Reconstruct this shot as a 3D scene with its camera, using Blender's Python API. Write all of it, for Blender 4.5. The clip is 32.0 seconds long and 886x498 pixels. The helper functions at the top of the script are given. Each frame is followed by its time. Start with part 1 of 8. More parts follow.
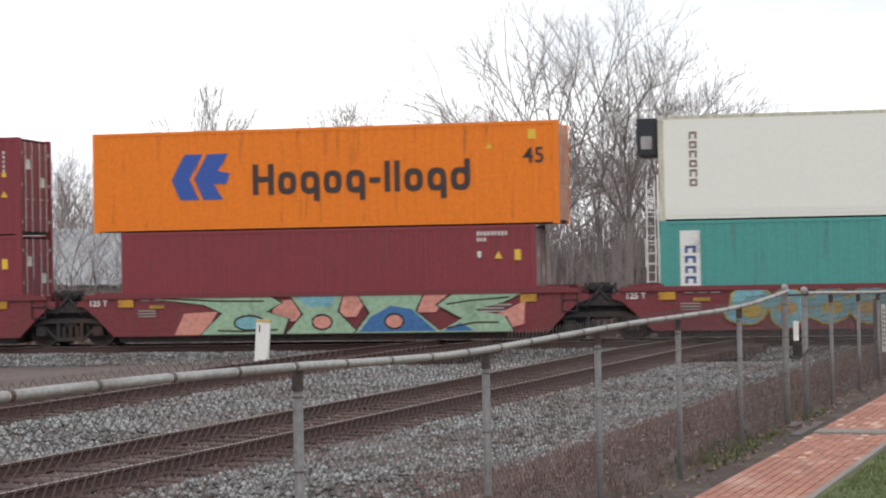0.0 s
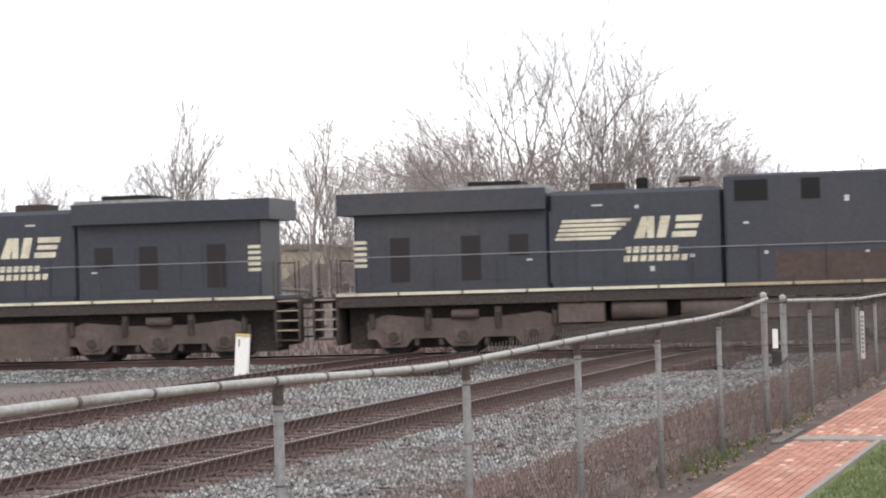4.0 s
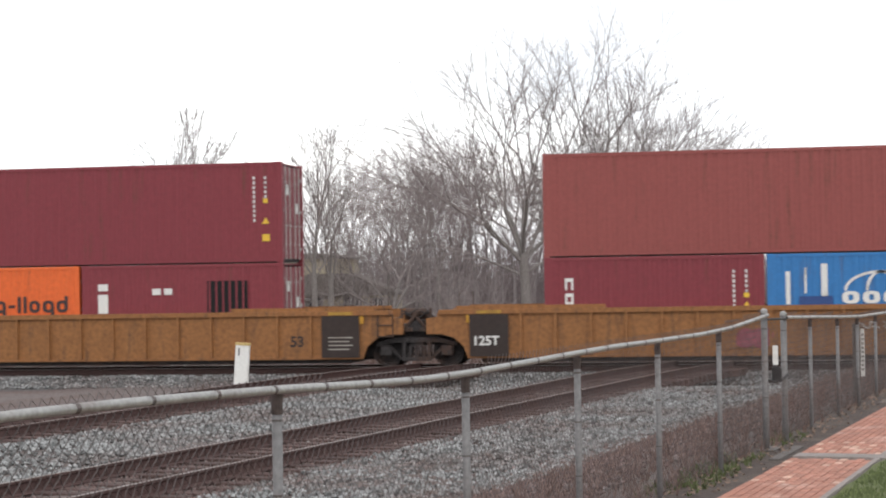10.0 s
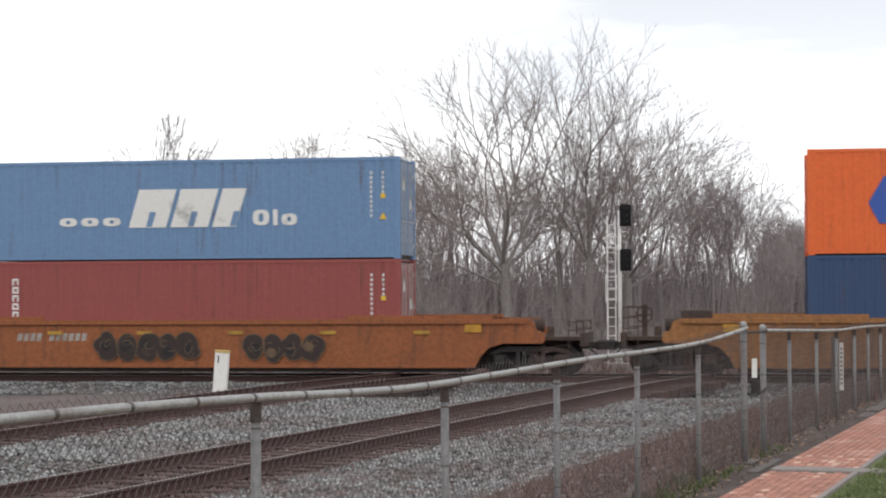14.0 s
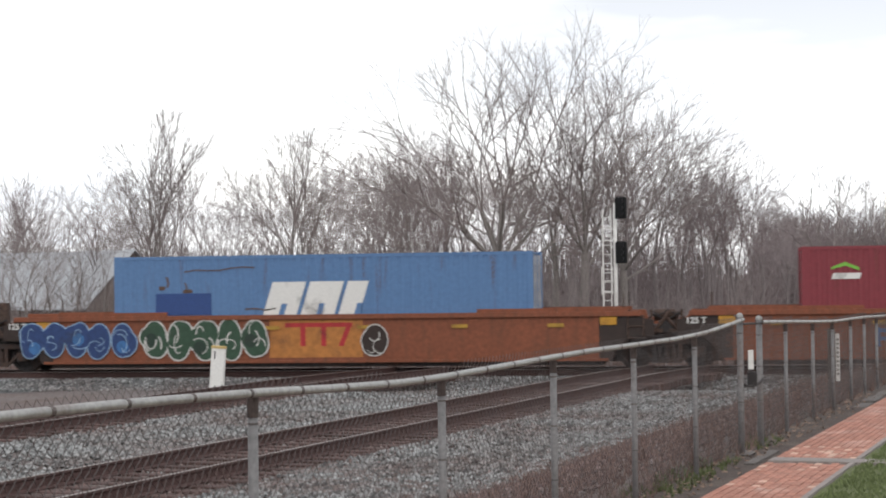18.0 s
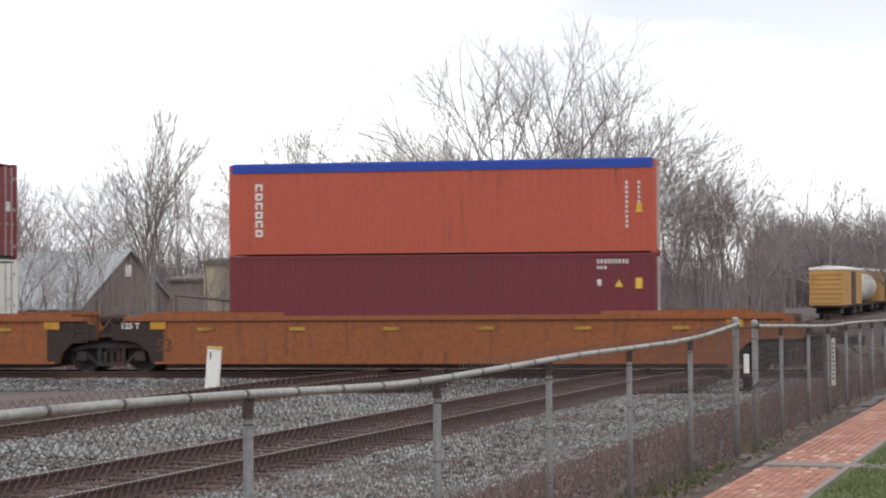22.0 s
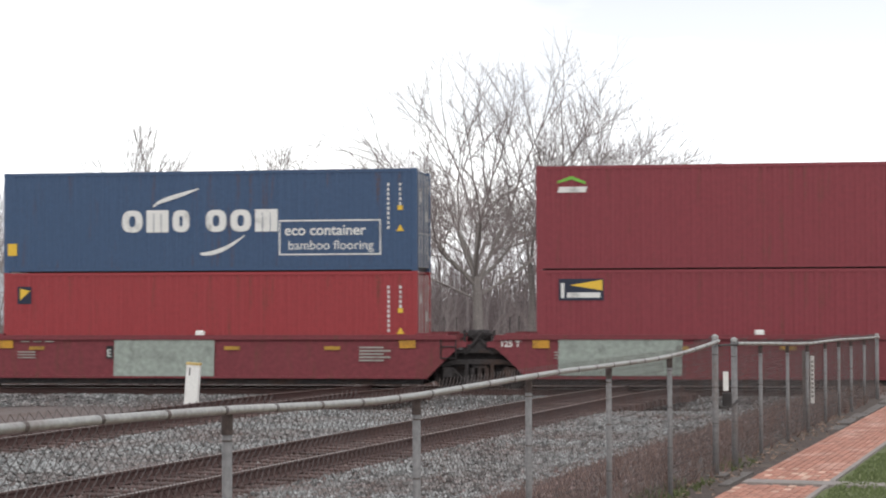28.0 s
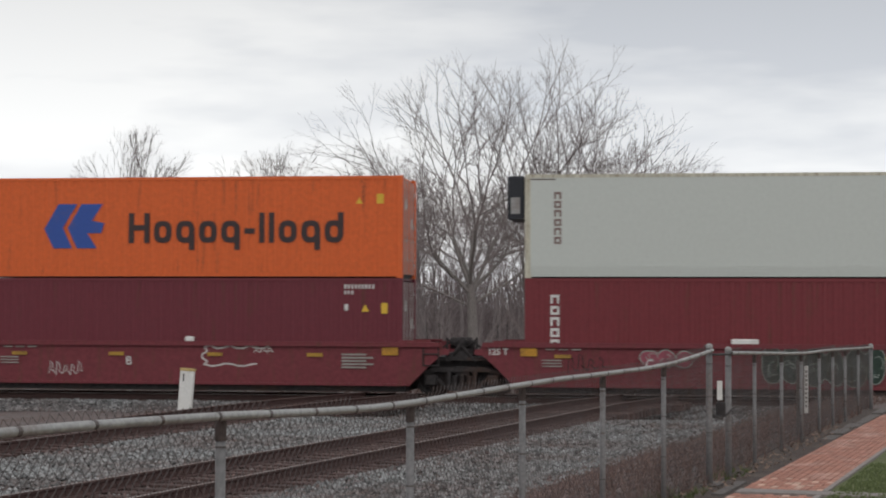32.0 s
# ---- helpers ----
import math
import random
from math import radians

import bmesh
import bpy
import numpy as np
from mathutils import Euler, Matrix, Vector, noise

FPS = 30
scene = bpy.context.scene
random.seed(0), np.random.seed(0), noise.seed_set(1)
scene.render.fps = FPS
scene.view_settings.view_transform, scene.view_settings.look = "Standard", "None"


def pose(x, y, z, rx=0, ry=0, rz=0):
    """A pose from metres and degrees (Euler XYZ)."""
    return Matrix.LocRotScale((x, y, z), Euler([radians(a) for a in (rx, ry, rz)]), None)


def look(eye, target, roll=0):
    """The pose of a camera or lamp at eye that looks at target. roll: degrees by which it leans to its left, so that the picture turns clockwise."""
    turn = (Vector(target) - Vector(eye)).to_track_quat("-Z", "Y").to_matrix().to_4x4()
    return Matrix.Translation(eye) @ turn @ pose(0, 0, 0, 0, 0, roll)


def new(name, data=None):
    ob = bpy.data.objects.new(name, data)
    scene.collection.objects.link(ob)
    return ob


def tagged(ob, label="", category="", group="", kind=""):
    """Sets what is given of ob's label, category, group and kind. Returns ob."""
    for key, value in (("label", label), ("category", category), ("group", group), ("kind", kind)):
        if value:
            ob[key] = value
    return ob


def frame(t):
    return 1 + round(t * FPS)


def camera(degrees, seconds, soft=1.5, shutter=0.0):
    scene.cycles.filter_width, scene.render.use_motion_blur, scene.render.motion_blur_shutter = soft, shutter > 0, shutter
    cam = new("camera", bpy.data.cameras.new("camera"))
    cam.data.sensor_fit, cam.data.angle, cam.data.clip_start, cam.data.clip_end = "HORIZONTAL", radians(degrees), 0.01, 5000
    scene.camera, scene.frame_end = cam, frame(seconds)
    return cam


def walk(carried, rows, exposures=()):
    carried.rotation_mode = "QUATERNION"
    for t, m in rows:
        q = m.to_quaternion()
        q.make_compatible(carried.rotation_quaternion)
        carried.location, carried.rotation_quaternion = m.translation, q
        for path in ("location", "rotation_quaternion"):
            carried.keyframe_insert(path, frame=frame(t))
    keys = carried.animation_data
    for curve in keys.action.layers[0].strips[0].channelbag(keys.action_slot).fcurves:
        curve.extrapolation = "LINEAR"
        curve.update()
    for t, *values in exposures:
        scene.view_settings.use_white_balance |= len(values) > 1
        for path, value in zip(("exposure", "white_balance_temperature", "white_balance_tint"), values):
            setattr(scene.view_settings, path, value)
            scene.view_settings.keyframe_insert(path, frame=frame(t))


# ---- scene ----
# ---- exposure of the clip's camera ----
EXPOSURES = [(0, 0.2), (0.5, 0.5), (1, 0.7), (2, 0.93), (3, 0.85), (6, 0.72), (7, 0.68), (9, 0.42), (12, 0.38), (13, 0.36), (14, 0.18), (17, 0.2), (19, 0.17), (20, -0.03), (21, -0.14), (22, 0.2), (23, 0.25), (25, 0.2), (28, 0.32), (28.6, 0.3), (29.2, 0.02), (30, -0.23), (30.6, -0.33), (32, -0.4)]
# ---- camera: hand-held on the lawn, turning slowly ----
EYE = (0.0, 0.0, 2.5)
cam = camera(27.106, 32.0, soft=2.0, shutter=0.15)


def view(yaw, pitch, roll):
    """Pose of the camera: degrees to the left of the line across the main track, upwards, and of roll."""
    a, b = radians(yaw), radians(pitch)
    way = Vector((-math.sin(a) * math.cos(b), math.cos(a) * math.cos(b), math.sin(b)))
    return look(EYE, Vector(EYE) + way * 10, roll)


walk(cam, [(t, view(a, b, c)) for t, a, b, c in (
    (0, 10.430, 0.194, -1.083),
    (0.5, 10.388, 0.095, -0.983),
    (1, 10.253, 0.062, -1.219),
    (1.5, 10.202, 0.100, -1.395),
    (2, 9.939, 0.070, -2.317),
    (2.5, 9.726, 0.174, -1.537),
    (3, 9.699, 0.553, -1.322),
    (3.5, 9.692, 0.567, -1.786),
    (5.5, 10.059, 0.523, -1.528),
    (6, 10.140, 0.571, -1.573),
    (6.5, 10.158, 0.611, -1.304),
    (7, 10.011, 0.690, -0.927),
    (7.5, 9.851, 0.733, -0.736),
    (8, 9.863, 0.765, -1.062),
    (8.5, 9.926, 0.793, -1.014),
    (9, 9.887, 0.846, -1.011),
    (9.5, 9.841, 0.873, -0.981),
    (10, 9.794, 0.915, -0.936),
    (10.5, 9.759, 0.943, -0.974),
    (11, 9.679, 0.985, -0.812),
    (11.5, 9.621, 1.017, -0.718),
    (12, 9.558, 1.043, -0.677),
    (12.5, 9.508, 1.092, -0.431),
    (13, 9.454, 1.149, -0.454),
    (13.5, 9.396, 1.186, -0.452),
    (14, 9.194, 1.208, -0.315),
    (14.5, 8.985, 1.201, -0.247),
    (16.5, 9.135, 1.156, -1.065),
    (17, 9.122, 1.137, -1.018),
    (17.5, 9.074, 1.106, -0.537),
    (18, 9.062, 1.018, -0.759),
    (18.5, 9.098, 1.004, -0.850),
    (19, 9.132, 0.992, -0.775),
    (19.5, 9.127, 0.971, -0.795),
    (20, 9.100, 0.994, -0.753),
    (20.5, 9.043, 0.995, -0.667),
    (21, 8.993, 1.018, -0.719),
    (21.5, 8.961, 1.043, -0.625),
    (22, 8.948, 1.082, -0.409),
    (22.5, 8.927, 1.120, -0.408),
    (23, 8.817, 1.156, -0.351),
    (23.5, 8.579, 1.198, -0.142),
    (24, 8.477, 1.281, 0.060),
    (24.5, 8.449, 1.321, -0.412),
    (25, 8.421, 1.418, -0.385),
    (25.5, 8.372, 1.460, -0.486),
    (27.5, 8.346, 1.551, -0.257),
    (28, 8.325, 1.595, -0.206),
    (28.5, 8.297, 1.624, -0.144),
    (29, 8.225, 1.663, -0.246),
    (29.5, 8.199, 1.673, -0.044),
    (30, 8.168, 1.709, 0.097),
    (30.5, 8.138, 1.747, 0.138),
    (31, 8.101, 1.785, 0.164),
    (31.5, 8.054, 1.814, -0.004),
    (32, 8.164, 1.828, 0.167),
)], exposures=EXPOSURES)

# the train's way along the main track, metres at each second
RUN = [(0, -0.00), (1, 11.96), (2, 23.62), (3, 35.69), (6, 71.28), (7, 83.21), (8, 94.84), (9, 106.76), (10, 118.64), (11, 130.51), (12, 142.36), (13, 154.24), (14, 165.82), (17, 201.30), (18, 213.10), (19, 224.90), (20, 236.72), (21, 248.29), (22, 260.31), (23, 272.08), (24, 283.85), (25, 295.65), (28, 331.06), (29, 342.78), (30, 354.50), (31, 366.24), (32, 377.98)]
# ---- world and light: bright overcast ----
def overcast():
    w = bpy.data.worlds.new("overcast")
    scene.world = w
    w.use_nodes = True
    n, l = w.node_tree.nodes, w.node_tree.links
    bg = n["Background"]
    sky = n.new("ShaderNodeTexSky")
    sky.sky_type, sky.sun_disc = "NISHITA", False
    sky.sun_elevation, sky.sun_rotation = radians(42), radians(200)
    dim = n.new("ShaderNodeVectorMath")
    dim.operation = "SCALE"
    dim.inputs["Scale"].default_value = 0.10
    l.new(sky.outputs[0], dim.inputs[0])
    co = n.new("ShaderNodeTexCoord")
    mp = n.new("ShaderNodeMapping")
    mp.inputs["Scale"].default_value = (1.5, 1.5, 7.0)
    mp.inputs["Location"].default_value = (0.3, 0.1, 0.25)
    l.new(co.outputs["Generated"], mp.inputs[0])
    no = n.new("ShaderNodeTexNoise")
    no.inputs["Scale"].default_value, no.inputs["Detail"].default_value, no.inputs["Roughness"].default_value = 2.2, 5, 0.52
    l.new(mp.outputs[0], no.inputs["Vector"])
    ramp = n.new("ShaderNodeValToRGB")
    ramp.color_ramp.elements[0].position, ramp.color_ramp.elements[0].color = 0.40, (0.76, 0.785, 0.835, 1)
    ramp.color_ramp.elements[1].position, ramp.color_ramp.elements[1].color = 0.60, (1.14, 1.14, 1.135, 1)
    l.new(no.outputs["Fac"], ramp.inputs[0])
    mix = n.new("ShaderNodeMix")
    mix.data_type = "RGBA"
    mix.inputs[0].default_value = 0.93
    l.new(dim.outputs[0], mix.inputs[6])
    l.new(ramp.outputs[0], mix.inputs[7])
    sep = n.new("ShaderNodeSeparateXYZ")
    l.new(co.outputs["Generated"], sep.inputs[0])
    low = n.new("ShaderNodeMapRange")
    for k, v in ((1, 0.02), (2, 0.17), (3, 1.45), (4, 0.98)):
        low.inputs[k].default_value = v
    l.new(sep.outputs[2], low.inputs[0])
    gain = n.new("ShaderNodeVectorMath")
    gain.operation = "SCALE"
    l.new(mix.outputs[2], gain.inputs[0])
    l.new(low.outputs[0], gain.inputs["Scale"])
    l.new(gain.outputs[0], bg.inputs["Color"])
    bg.inputs["Strength"].default_value = 1.0


overcast()
sun = new("sun", bpy.data.lights.new("sun", "SUN"))
sun.data.energy, sun.data.angle, sun.data.color = 0.6, radians(25), (1.0, 0.97, 0.93)
sun.matrix_world = look((20, -60, 58), (0, 20, 0))

# ---- geometry helpers ----
class G:
    """Collects the faces of one mesh."""

    def __init__(self):
        self.v, self.f = [], []

    def box(self, x0, x1, y0, y1, z0, z1, c=0.0):
        i = len(self.v)
        if c <= 0:
            self.v += [(x, y, z) for z in (z0, z1) for y in (y0, y1) for x in (x0, x1)]
            self.f += [tuple(i + k for k in q) for q in ((0, 2, 3, 1), (4, 5, 7, 6), (0, 1, 5, 4), (2, 6, 7, 3), (0, 4, 6, 2), (1, 3, 7, 5))]
            return self
        # the four edges along z are cut, and the top is drawn in
        for z, e in ((z0, 0.0), (z1 - c, 0.0), (z1, c)):
            a0, a1, b0, b1 = x0 + e, x1 - e, y0 + e, y1 - e
            self.v += [(a0 + c, b0, z), (a1 - c, b0, z), (a1, b0 + c, z), (a1, b1 - c, z), (a1 - c, b1, z), (a0 + c, b1, z), (a0, b1 - c, z), (a0, b0 + c, z)]
        for k in (0, 8):
            self.f += [(i + k + j, i + k + (j + 1) % 8, i + k + 8 + (j + 1) % 8, i + k + 8 + j) for j in range(8)]
        self.f += [tuple(i + j for j in range(7, -1, -1)), tuple(i + 16 + j for j in range(8))]
        return self

    def prism(self, pts, y0, y1):
        """An outline in x and z, counter-clockwise seen from -y, drawn out along y."""
        i, n = len(self.v), len(pts)
        self.v += [(x, y0, z) for x, z in pts] + [(x, y1, z) for x, z in pts]
        self.f += [tuple(range(i, i + n)), tuple(range(i + 2 * n - 1, i + n - 1, -1))]
        self.f += [(i + k, i + n + k, i + n + (k + 1) % n, i + (k + 1) % n) for k in range(n)]
        return self

    def plate(self, pts, x0, x1):
        """An outline in y and z drawn out along x."""
        i, n = len(self.v), len(pts)
        self.v += [(x0, y, z) for y, z in pts] + [(x1, y, z) for y, z in pts]
        self.f += [tuple(range(i + n - 1, i - 1, -1)), tuple(range(i + n, i + 2 * n))]
        self.f += [(i + (k + 1) % n, i + n + (k + 1) % n, i + n + k, i + k) for k in range(n)]
        return self

    def tube(self, p, q, r, r2=None, n=8, caps=True):
        p, q = Vector(p), Vector(q)
        r2 = r if r2 is None else r2
        d = (q - p).normalized()
        a = d.orthogonal().normalized()
        b = d.cross(a)
        i = len(self.v)
        for o, s in ((p, r), (q, r2)):
            for k in range(n):
                t = 2 * math.pi * k / n
                self.v.append(tuple(o + (a * math.cos(t) + b * math.sin(t)) * s))
        self.f += [(i + k, i + (k + 1) % n, i + n + (k + 1) % n, i + n + k) for k in range(n)]
        if caps:
            self.f += [tuple(range(i + n - 1, i - 1, -1)), tuple(range(i + n, i + 2 * n))]
        return self

    def ring(self, c, r, profile, n=20):
        """Turned about the y axis through c: profile of (radius, y)."""
        i, m = len(self.v), len(profile)
        for k in range(n):
            t = 2 * math.pi * k / n
            self.v += [(c[0] + s * math.cos(t), c[1] + y, c[2] + s * math.sin(t)) for s, y in profile]
        for k in range(n):
            a, b = i + k * m, i + (k + 1) % n * m
            self.f += [(a + j, a + (j + 1) % m, b + (j + 1) % m, b + j) for j in range(m)]
        return self

    def pipe(self, pts, r, n=8):
        """One unbroken round tube along points."""
        i, m = len(self.v), len(pts)
        pts = [Vector(p) for p in pts]
        for k, p in enumerate(pts):
            d = (pts[min(k + 1, m - 1)] - pts[max(k - 1, 0)]).normalized()
            a = d.cross(Vector((0, 0, 1))).normalized() if abs(d.z) < 0.9 else d.orthogonal().normalized()
            b = d.cross(a)
            self.v += [tuple(p + (a * math.cos(6.28319 * j / n) + b * math.sin(6.28319 * j / n)) * r) for j in range(n)]
        self.f += [(i + k * n + j, i + k * n + (j + 1) % n, i + (k + 1) * n + (j + 1) % n, i + (k + 1) * n + j) for k in range(m - 1) for j in range(n)]
        return self

    def mesh(self, name):
        me = bpy.data.meshes.new(name)
        me.from_pydata(self.v, [], self.f)
        me.validate()
        return me


def part(name, g, material, parent=None, label="", smooth=False, at=None):
    """Links a mesh as one object under a thing or a part; a mesh that is shared takes its material on the object."""
    me = g.mesh(name) if isinstance(g, G) else g
    ob = new(name, me)
    if not me.materials:
        me.materials.append(material)
    if me.materials[0] is not material:
        ob.material_slots[0].link = "OBJECT"
        ob.material_slots[0].material = material
    if smooth and isinstance(g, G):
        me.polygons.foreach_set("use_smooth", [True] * len(me.polygons))
    if parent:
        ob.parent = parent
    if at:
        ob.location = at
    if label:
        ob["label"] = label
    return ob


def thing(name, label, category, at=(0, 0, 0), group="", kind="", turn=0.0):
    ob = tagged(new(name), label, category, group, kind)
    ob.empty_display_size = 0.2
    ob.location, ob.rotation_euler = at, (0, 0, radians(turn))
    return ob


def lin(r, g, b):
    """A colour from 8-bit values."""
    return tuple(((c / 255 + 0.055) / 1.055) ** 2.4 if c > 10 else c / 255 / 12.92 for c in (r, g, b)) + (1,)


def rect(x0, z0, x1, z1, lean=0.0):
    return [(x0, z0), (x1, z0), (x1 + lean, z1), (x0 + lean, z1)]


# ---- materials ----
def material(name, color, rough=0.6, metal=0.0, grain=30.0, vary=0.12, dirt=None, dirt_amount=0.0, dirt_scale=0.6, bump=0.0, bump_scale=60.0, streak=False, island=0.0, spec=0.4, stretch=None):
    m = bpy.data.materials.new(name)
    m.use_nodes = True
    n, l = m.node_tree.nodes, m.node_tree.links
    bs = n["Principled BSDF"]
    bs.inputs["Roughness"].default_value, bs.inputs["Metallic"].default_value = rough, metal
    bs.inputs["Specular IOR Level"].default_value = spec
    co = n.new("ShaderNodeTexCoord")
    mp = n.new("ShaderNodeMapping")
    l.new(co.outputs["Object"], mp.inputs[0])
    if stretch:
        mp.inputs["Scale"].default_value = stretch

    def noise_node(scale, detail=4.0, vec=None):
        t = n.new("ShaderNodeTexNoise")
        t.inputs["Scale"].default_value, t.inputs["Detail"].default_value = scale, detail
        l.new((vec or mp).outputs[0], t.inputs["Vector"])
        return t

    def mixed(fac, a, b, how="MIX"):
        x = n.new("ShaderNodeMix")
        x.data_type, x.blend_type = "RGBA", how
        for k, s in ((0, fac), (6, a), (7, b)):
            if hasattr(s, "links"):
                l.new(s, x.inputs[k])
            else:
                x.inputs[k].default_value = s
        return x.outputs[2]

    def ramped(sock, a, b):
        r = n.new("ShaderNodeMapRange")
        r.inputs[1].default_value, r.inputs[2].default_value = a, b
        l.new(sock, r.inputs[0])
        return r.outputs[0]

    fine, broad = noise_node(grain), noise_node(1.3)
    dark = tuple(c * (1 - 2 * vary) for c in color[:3]) + (1,)
    light = tuple(min(1, c * (1 + vary)) for c in color[:3]) + (1,)
    col = mixed(ramped(fine.outputs[0], 0.3, 0.7), dark, light)
    col = mixed(ramped(broad.outputs[0], 0.35, 0.75), col, mixed(0.5, col, tuple(c * (1 - vary) for c in color[:3]) + (1,)))
    if dirt:
        vec = mp
        if streak:
            vec = n.new("ShaderNodeMapping")
            vec.inputs["Scale"].default_value = (1.0, 1.0, 0.12)
            l.new(co.outputs["Object"], vec.inputs[0])
        st = noise_node(dirt_scale * (6 if streak else 1), 6.0, vec)
        s2 = noise_node(dirt_scale * 14, 5.0)
        mul = n.new("ShaderNodeMath")
        mul.operation = "MULTIPLY"
        l.new(ramped(st.outputs[0], 0.62 - 0.4 * dirt_amount, 0.85 - 0.3 * dirt_amount), mul.inputs[0])
        l.new(ramped(s2.outputs[0], 0.25, 0.65), mul.inputs[1])
        col = mixed(mul.outputs[0], col, dirt)
    if island:
        g = n.new("ShaderNodeNewGeometry")
        o = n.new("ShaderNodeObjectInfo")
        add = n.new("ShaderNodeMath")
        add.operation = "ADD"
        l.new(g.outputs["Random Per Island"], add.inputs[0])
        l.new(o.outputs["Random"], add.inputs[1])
        fr = n.new("ShaderNodeMath")
        fr.operation = "FRACT"
        l.new(add.outputs[0], fr.inputs[0])
        hs = n.new("ShaderNodeHueSaturation")
        l.new(col, hs.inputs["Color"])
        mr = n.new("ShaderNodeMapRange")
        mr.inputs[3].default_value, mr.inputs[4].default_value = 1 - island, 1 + island
        l.new(fr.outputs[0], mr.inputs[0])
        l.new(mr.outputs[0], hs.inputs["Value"])
        col = hs.outputs[0]
    l.new(col, bs.inputs["Base Color"])
    if bump:
        bp = n.new("ShaderNodeBump")
        bp.inputs["Strength"].default_value, bp.inputs["Distance"].default_value = 0.6, bump
        l.new(noise_node(bump_scale, 5.0).outputs[0], bp.inputs["Height"])
        l.new(bp.outputs[0], bs.inputs["Normal"])
    return m


RUST = (0.10, 0.045, 0.025, 1)
GRIME = (0.035, 0.03, 0.027, 1)
PAINTS = {}


def paint(key, r, g, b, wear=0.25, rough=0.55, vary=0.06):
    if key not in PAINTS:
        PAINTS[key] = material("paint_" + key, lin(r, g, b), rough, grain=9, vary=vary, dirt=None if not wear else RUST if wear < 0.6 else GRIME, dirt_amount=wear * (0.6 if wear < 0.6 else 0.35), dirt_scale=0.9, streak=True, bump=0.001, bump_scale=25)
    return PAINTS[key]


steel_dark = material("dark_steel", (0.04, 0.034, 0.034, 1), 0.75, grain=12, vary=0.3, dirt=RUST, dirt_amount=0.25, bump=0.004)
rail_rust = material("rusty_rail", (0.092, 0.051, 0.046, 1), 0.8, grain=25, vary=0.25, bump=0.003)
rail_top = material("dull_rail_head", (0.30, 0.26, 0.24, 1), 0.45, metal=0.6, grain=20, vary=0.2, dirt=RUST, dirt_amount=0.5, dirt_scale=2.0)
bright_rail = material("polished_rail", (0.5, 0.48, 0.46, 1), 0.3, metal=0.9, grain=20, vary=0.1)
tie_wood = material("weathered_tie", (0.112, 0.07, 0.063, 1), 0.9, grain=14, vary=0.3, bump=0.01, bump_scale=20, island=0.25, stretch=(1, 6, 6))
galv = material("galvanised_steel", (0.37, 0.362, 0.352, 1), 0.45, metal=0.35, grain=40, vary=0.15, dirt=RUST, dirt_amount=0.25, dirt_scale=2.0)
post_steel = material("dull_post_steel", (0.205, 0.198, 0.198, 1), 0.55, metal=0.3, grain=40, vary=0.15, dirt=RUST, dirt_amount=0.3, dirt_scale=2.0)
dark_cap = material("rusty_dark_cap", (0.075, 0.055, 0.05, 1), 0.8, vary=0.2)
wire_mat = material("fence_wire", (0.125, 0.106, 0.103, 1), 0.55, metal=0.3, grain=50, vary=0.2, dirt=RUST, dirt_amount=0.35, dirt_scale=3.0)
white_paint = material("white_paint", (0.78, 0.77, 0.74, 1), 0.6, grain=18, vary=0.05, dirt=(0.35, 0.31, 0.27, 1), dirt_amount=0.3, dirt_scale=2.0)
bark = material("grey_bark", (0.25, 0.225, 0.21, 1), 0.95, grain=22, vary=0.3, bump=0.02, bump_scale=14)
twig = material("bare_twigs", (0.29, 0.25, 0.24, 1), 0.95, grain=10, vary=0.2)
# barks and twigs of the far woods, distance haze tinted into their colour
hazed_bark = material("hazed_grey_bark", (0.225, 0.194, 0.192, 1), 0.95, grain=18, vary=0.25, bump=0.02, bump_scale=14)
haze_bark = material("hazed_distant_bark", (0.205, 0.166, 0.166, 1), 0.95, grain=3, vary=0.25)
hazed_twig = material("hazed_twigs", (0.285, 0.238, 0.238, 1), 0.95, grain=8, vary=0.2)
# ---- plan: the main track runs along x at TRACK_Y, rail tops at z = 0 ----
TRACK_Y = 52.28
FENCE_AT, FENCE_DIR, FENCE_SIDE = Vector((0.02, 16.9)), Vector((0.1914, 0.9815)), Vector((0.9815, -0.1914))
PATH_Z = 0.87


def fence_point(s, q=0.0):
    """A place s metres along the fence from the gate and q metres to its path side."""
    return FENCE_AT + FENCE_DIR * s + FENCE_SIDE * q


def smooth(a, b, t):
    t = max(0.0, min(1.0, (t - a) / (b - a)))
    return t * t * (3 - 2 * t)


def height(x, y):
    p = Vector((x, y)) - FENCE_AT
    q, s = p.dot(FENCE_SIDE), p.dot(FENCE_DIR)
    top = PATH_Z * (1 - smooth(16, 30, s))
    low = -0.02 - 0.36 * smooth(40, 47, y) - 0.05 * smooth(56, 70, y) - 0.5 * smooth(100, 135, y)
    return low + (top - low) * smooth(-4.6, -0.35, q)


def ground_material():
    m = material("gravelly_ground", (0.185, 0.158, 0.15, 1), 0.95, grain=16, vary=0.3, dirt=(0.115, 0.075, 0.065, 1), dirt_amount=0.7, dirt_scale=0.35, bump=0.05, bump_scale=14)
    return m


ballast_mat = material("ballast_stone", (0.265, 0.268, 0.265, 1), 0.92, grain=7, vary=0.2, dirt=(0.13, 0.085, 0.075, 1), dirt_amount=0.5, dirt_scale=0.4, bump=0.03, bump_scale=22, island=0.7)
ground_mat = ground_material()


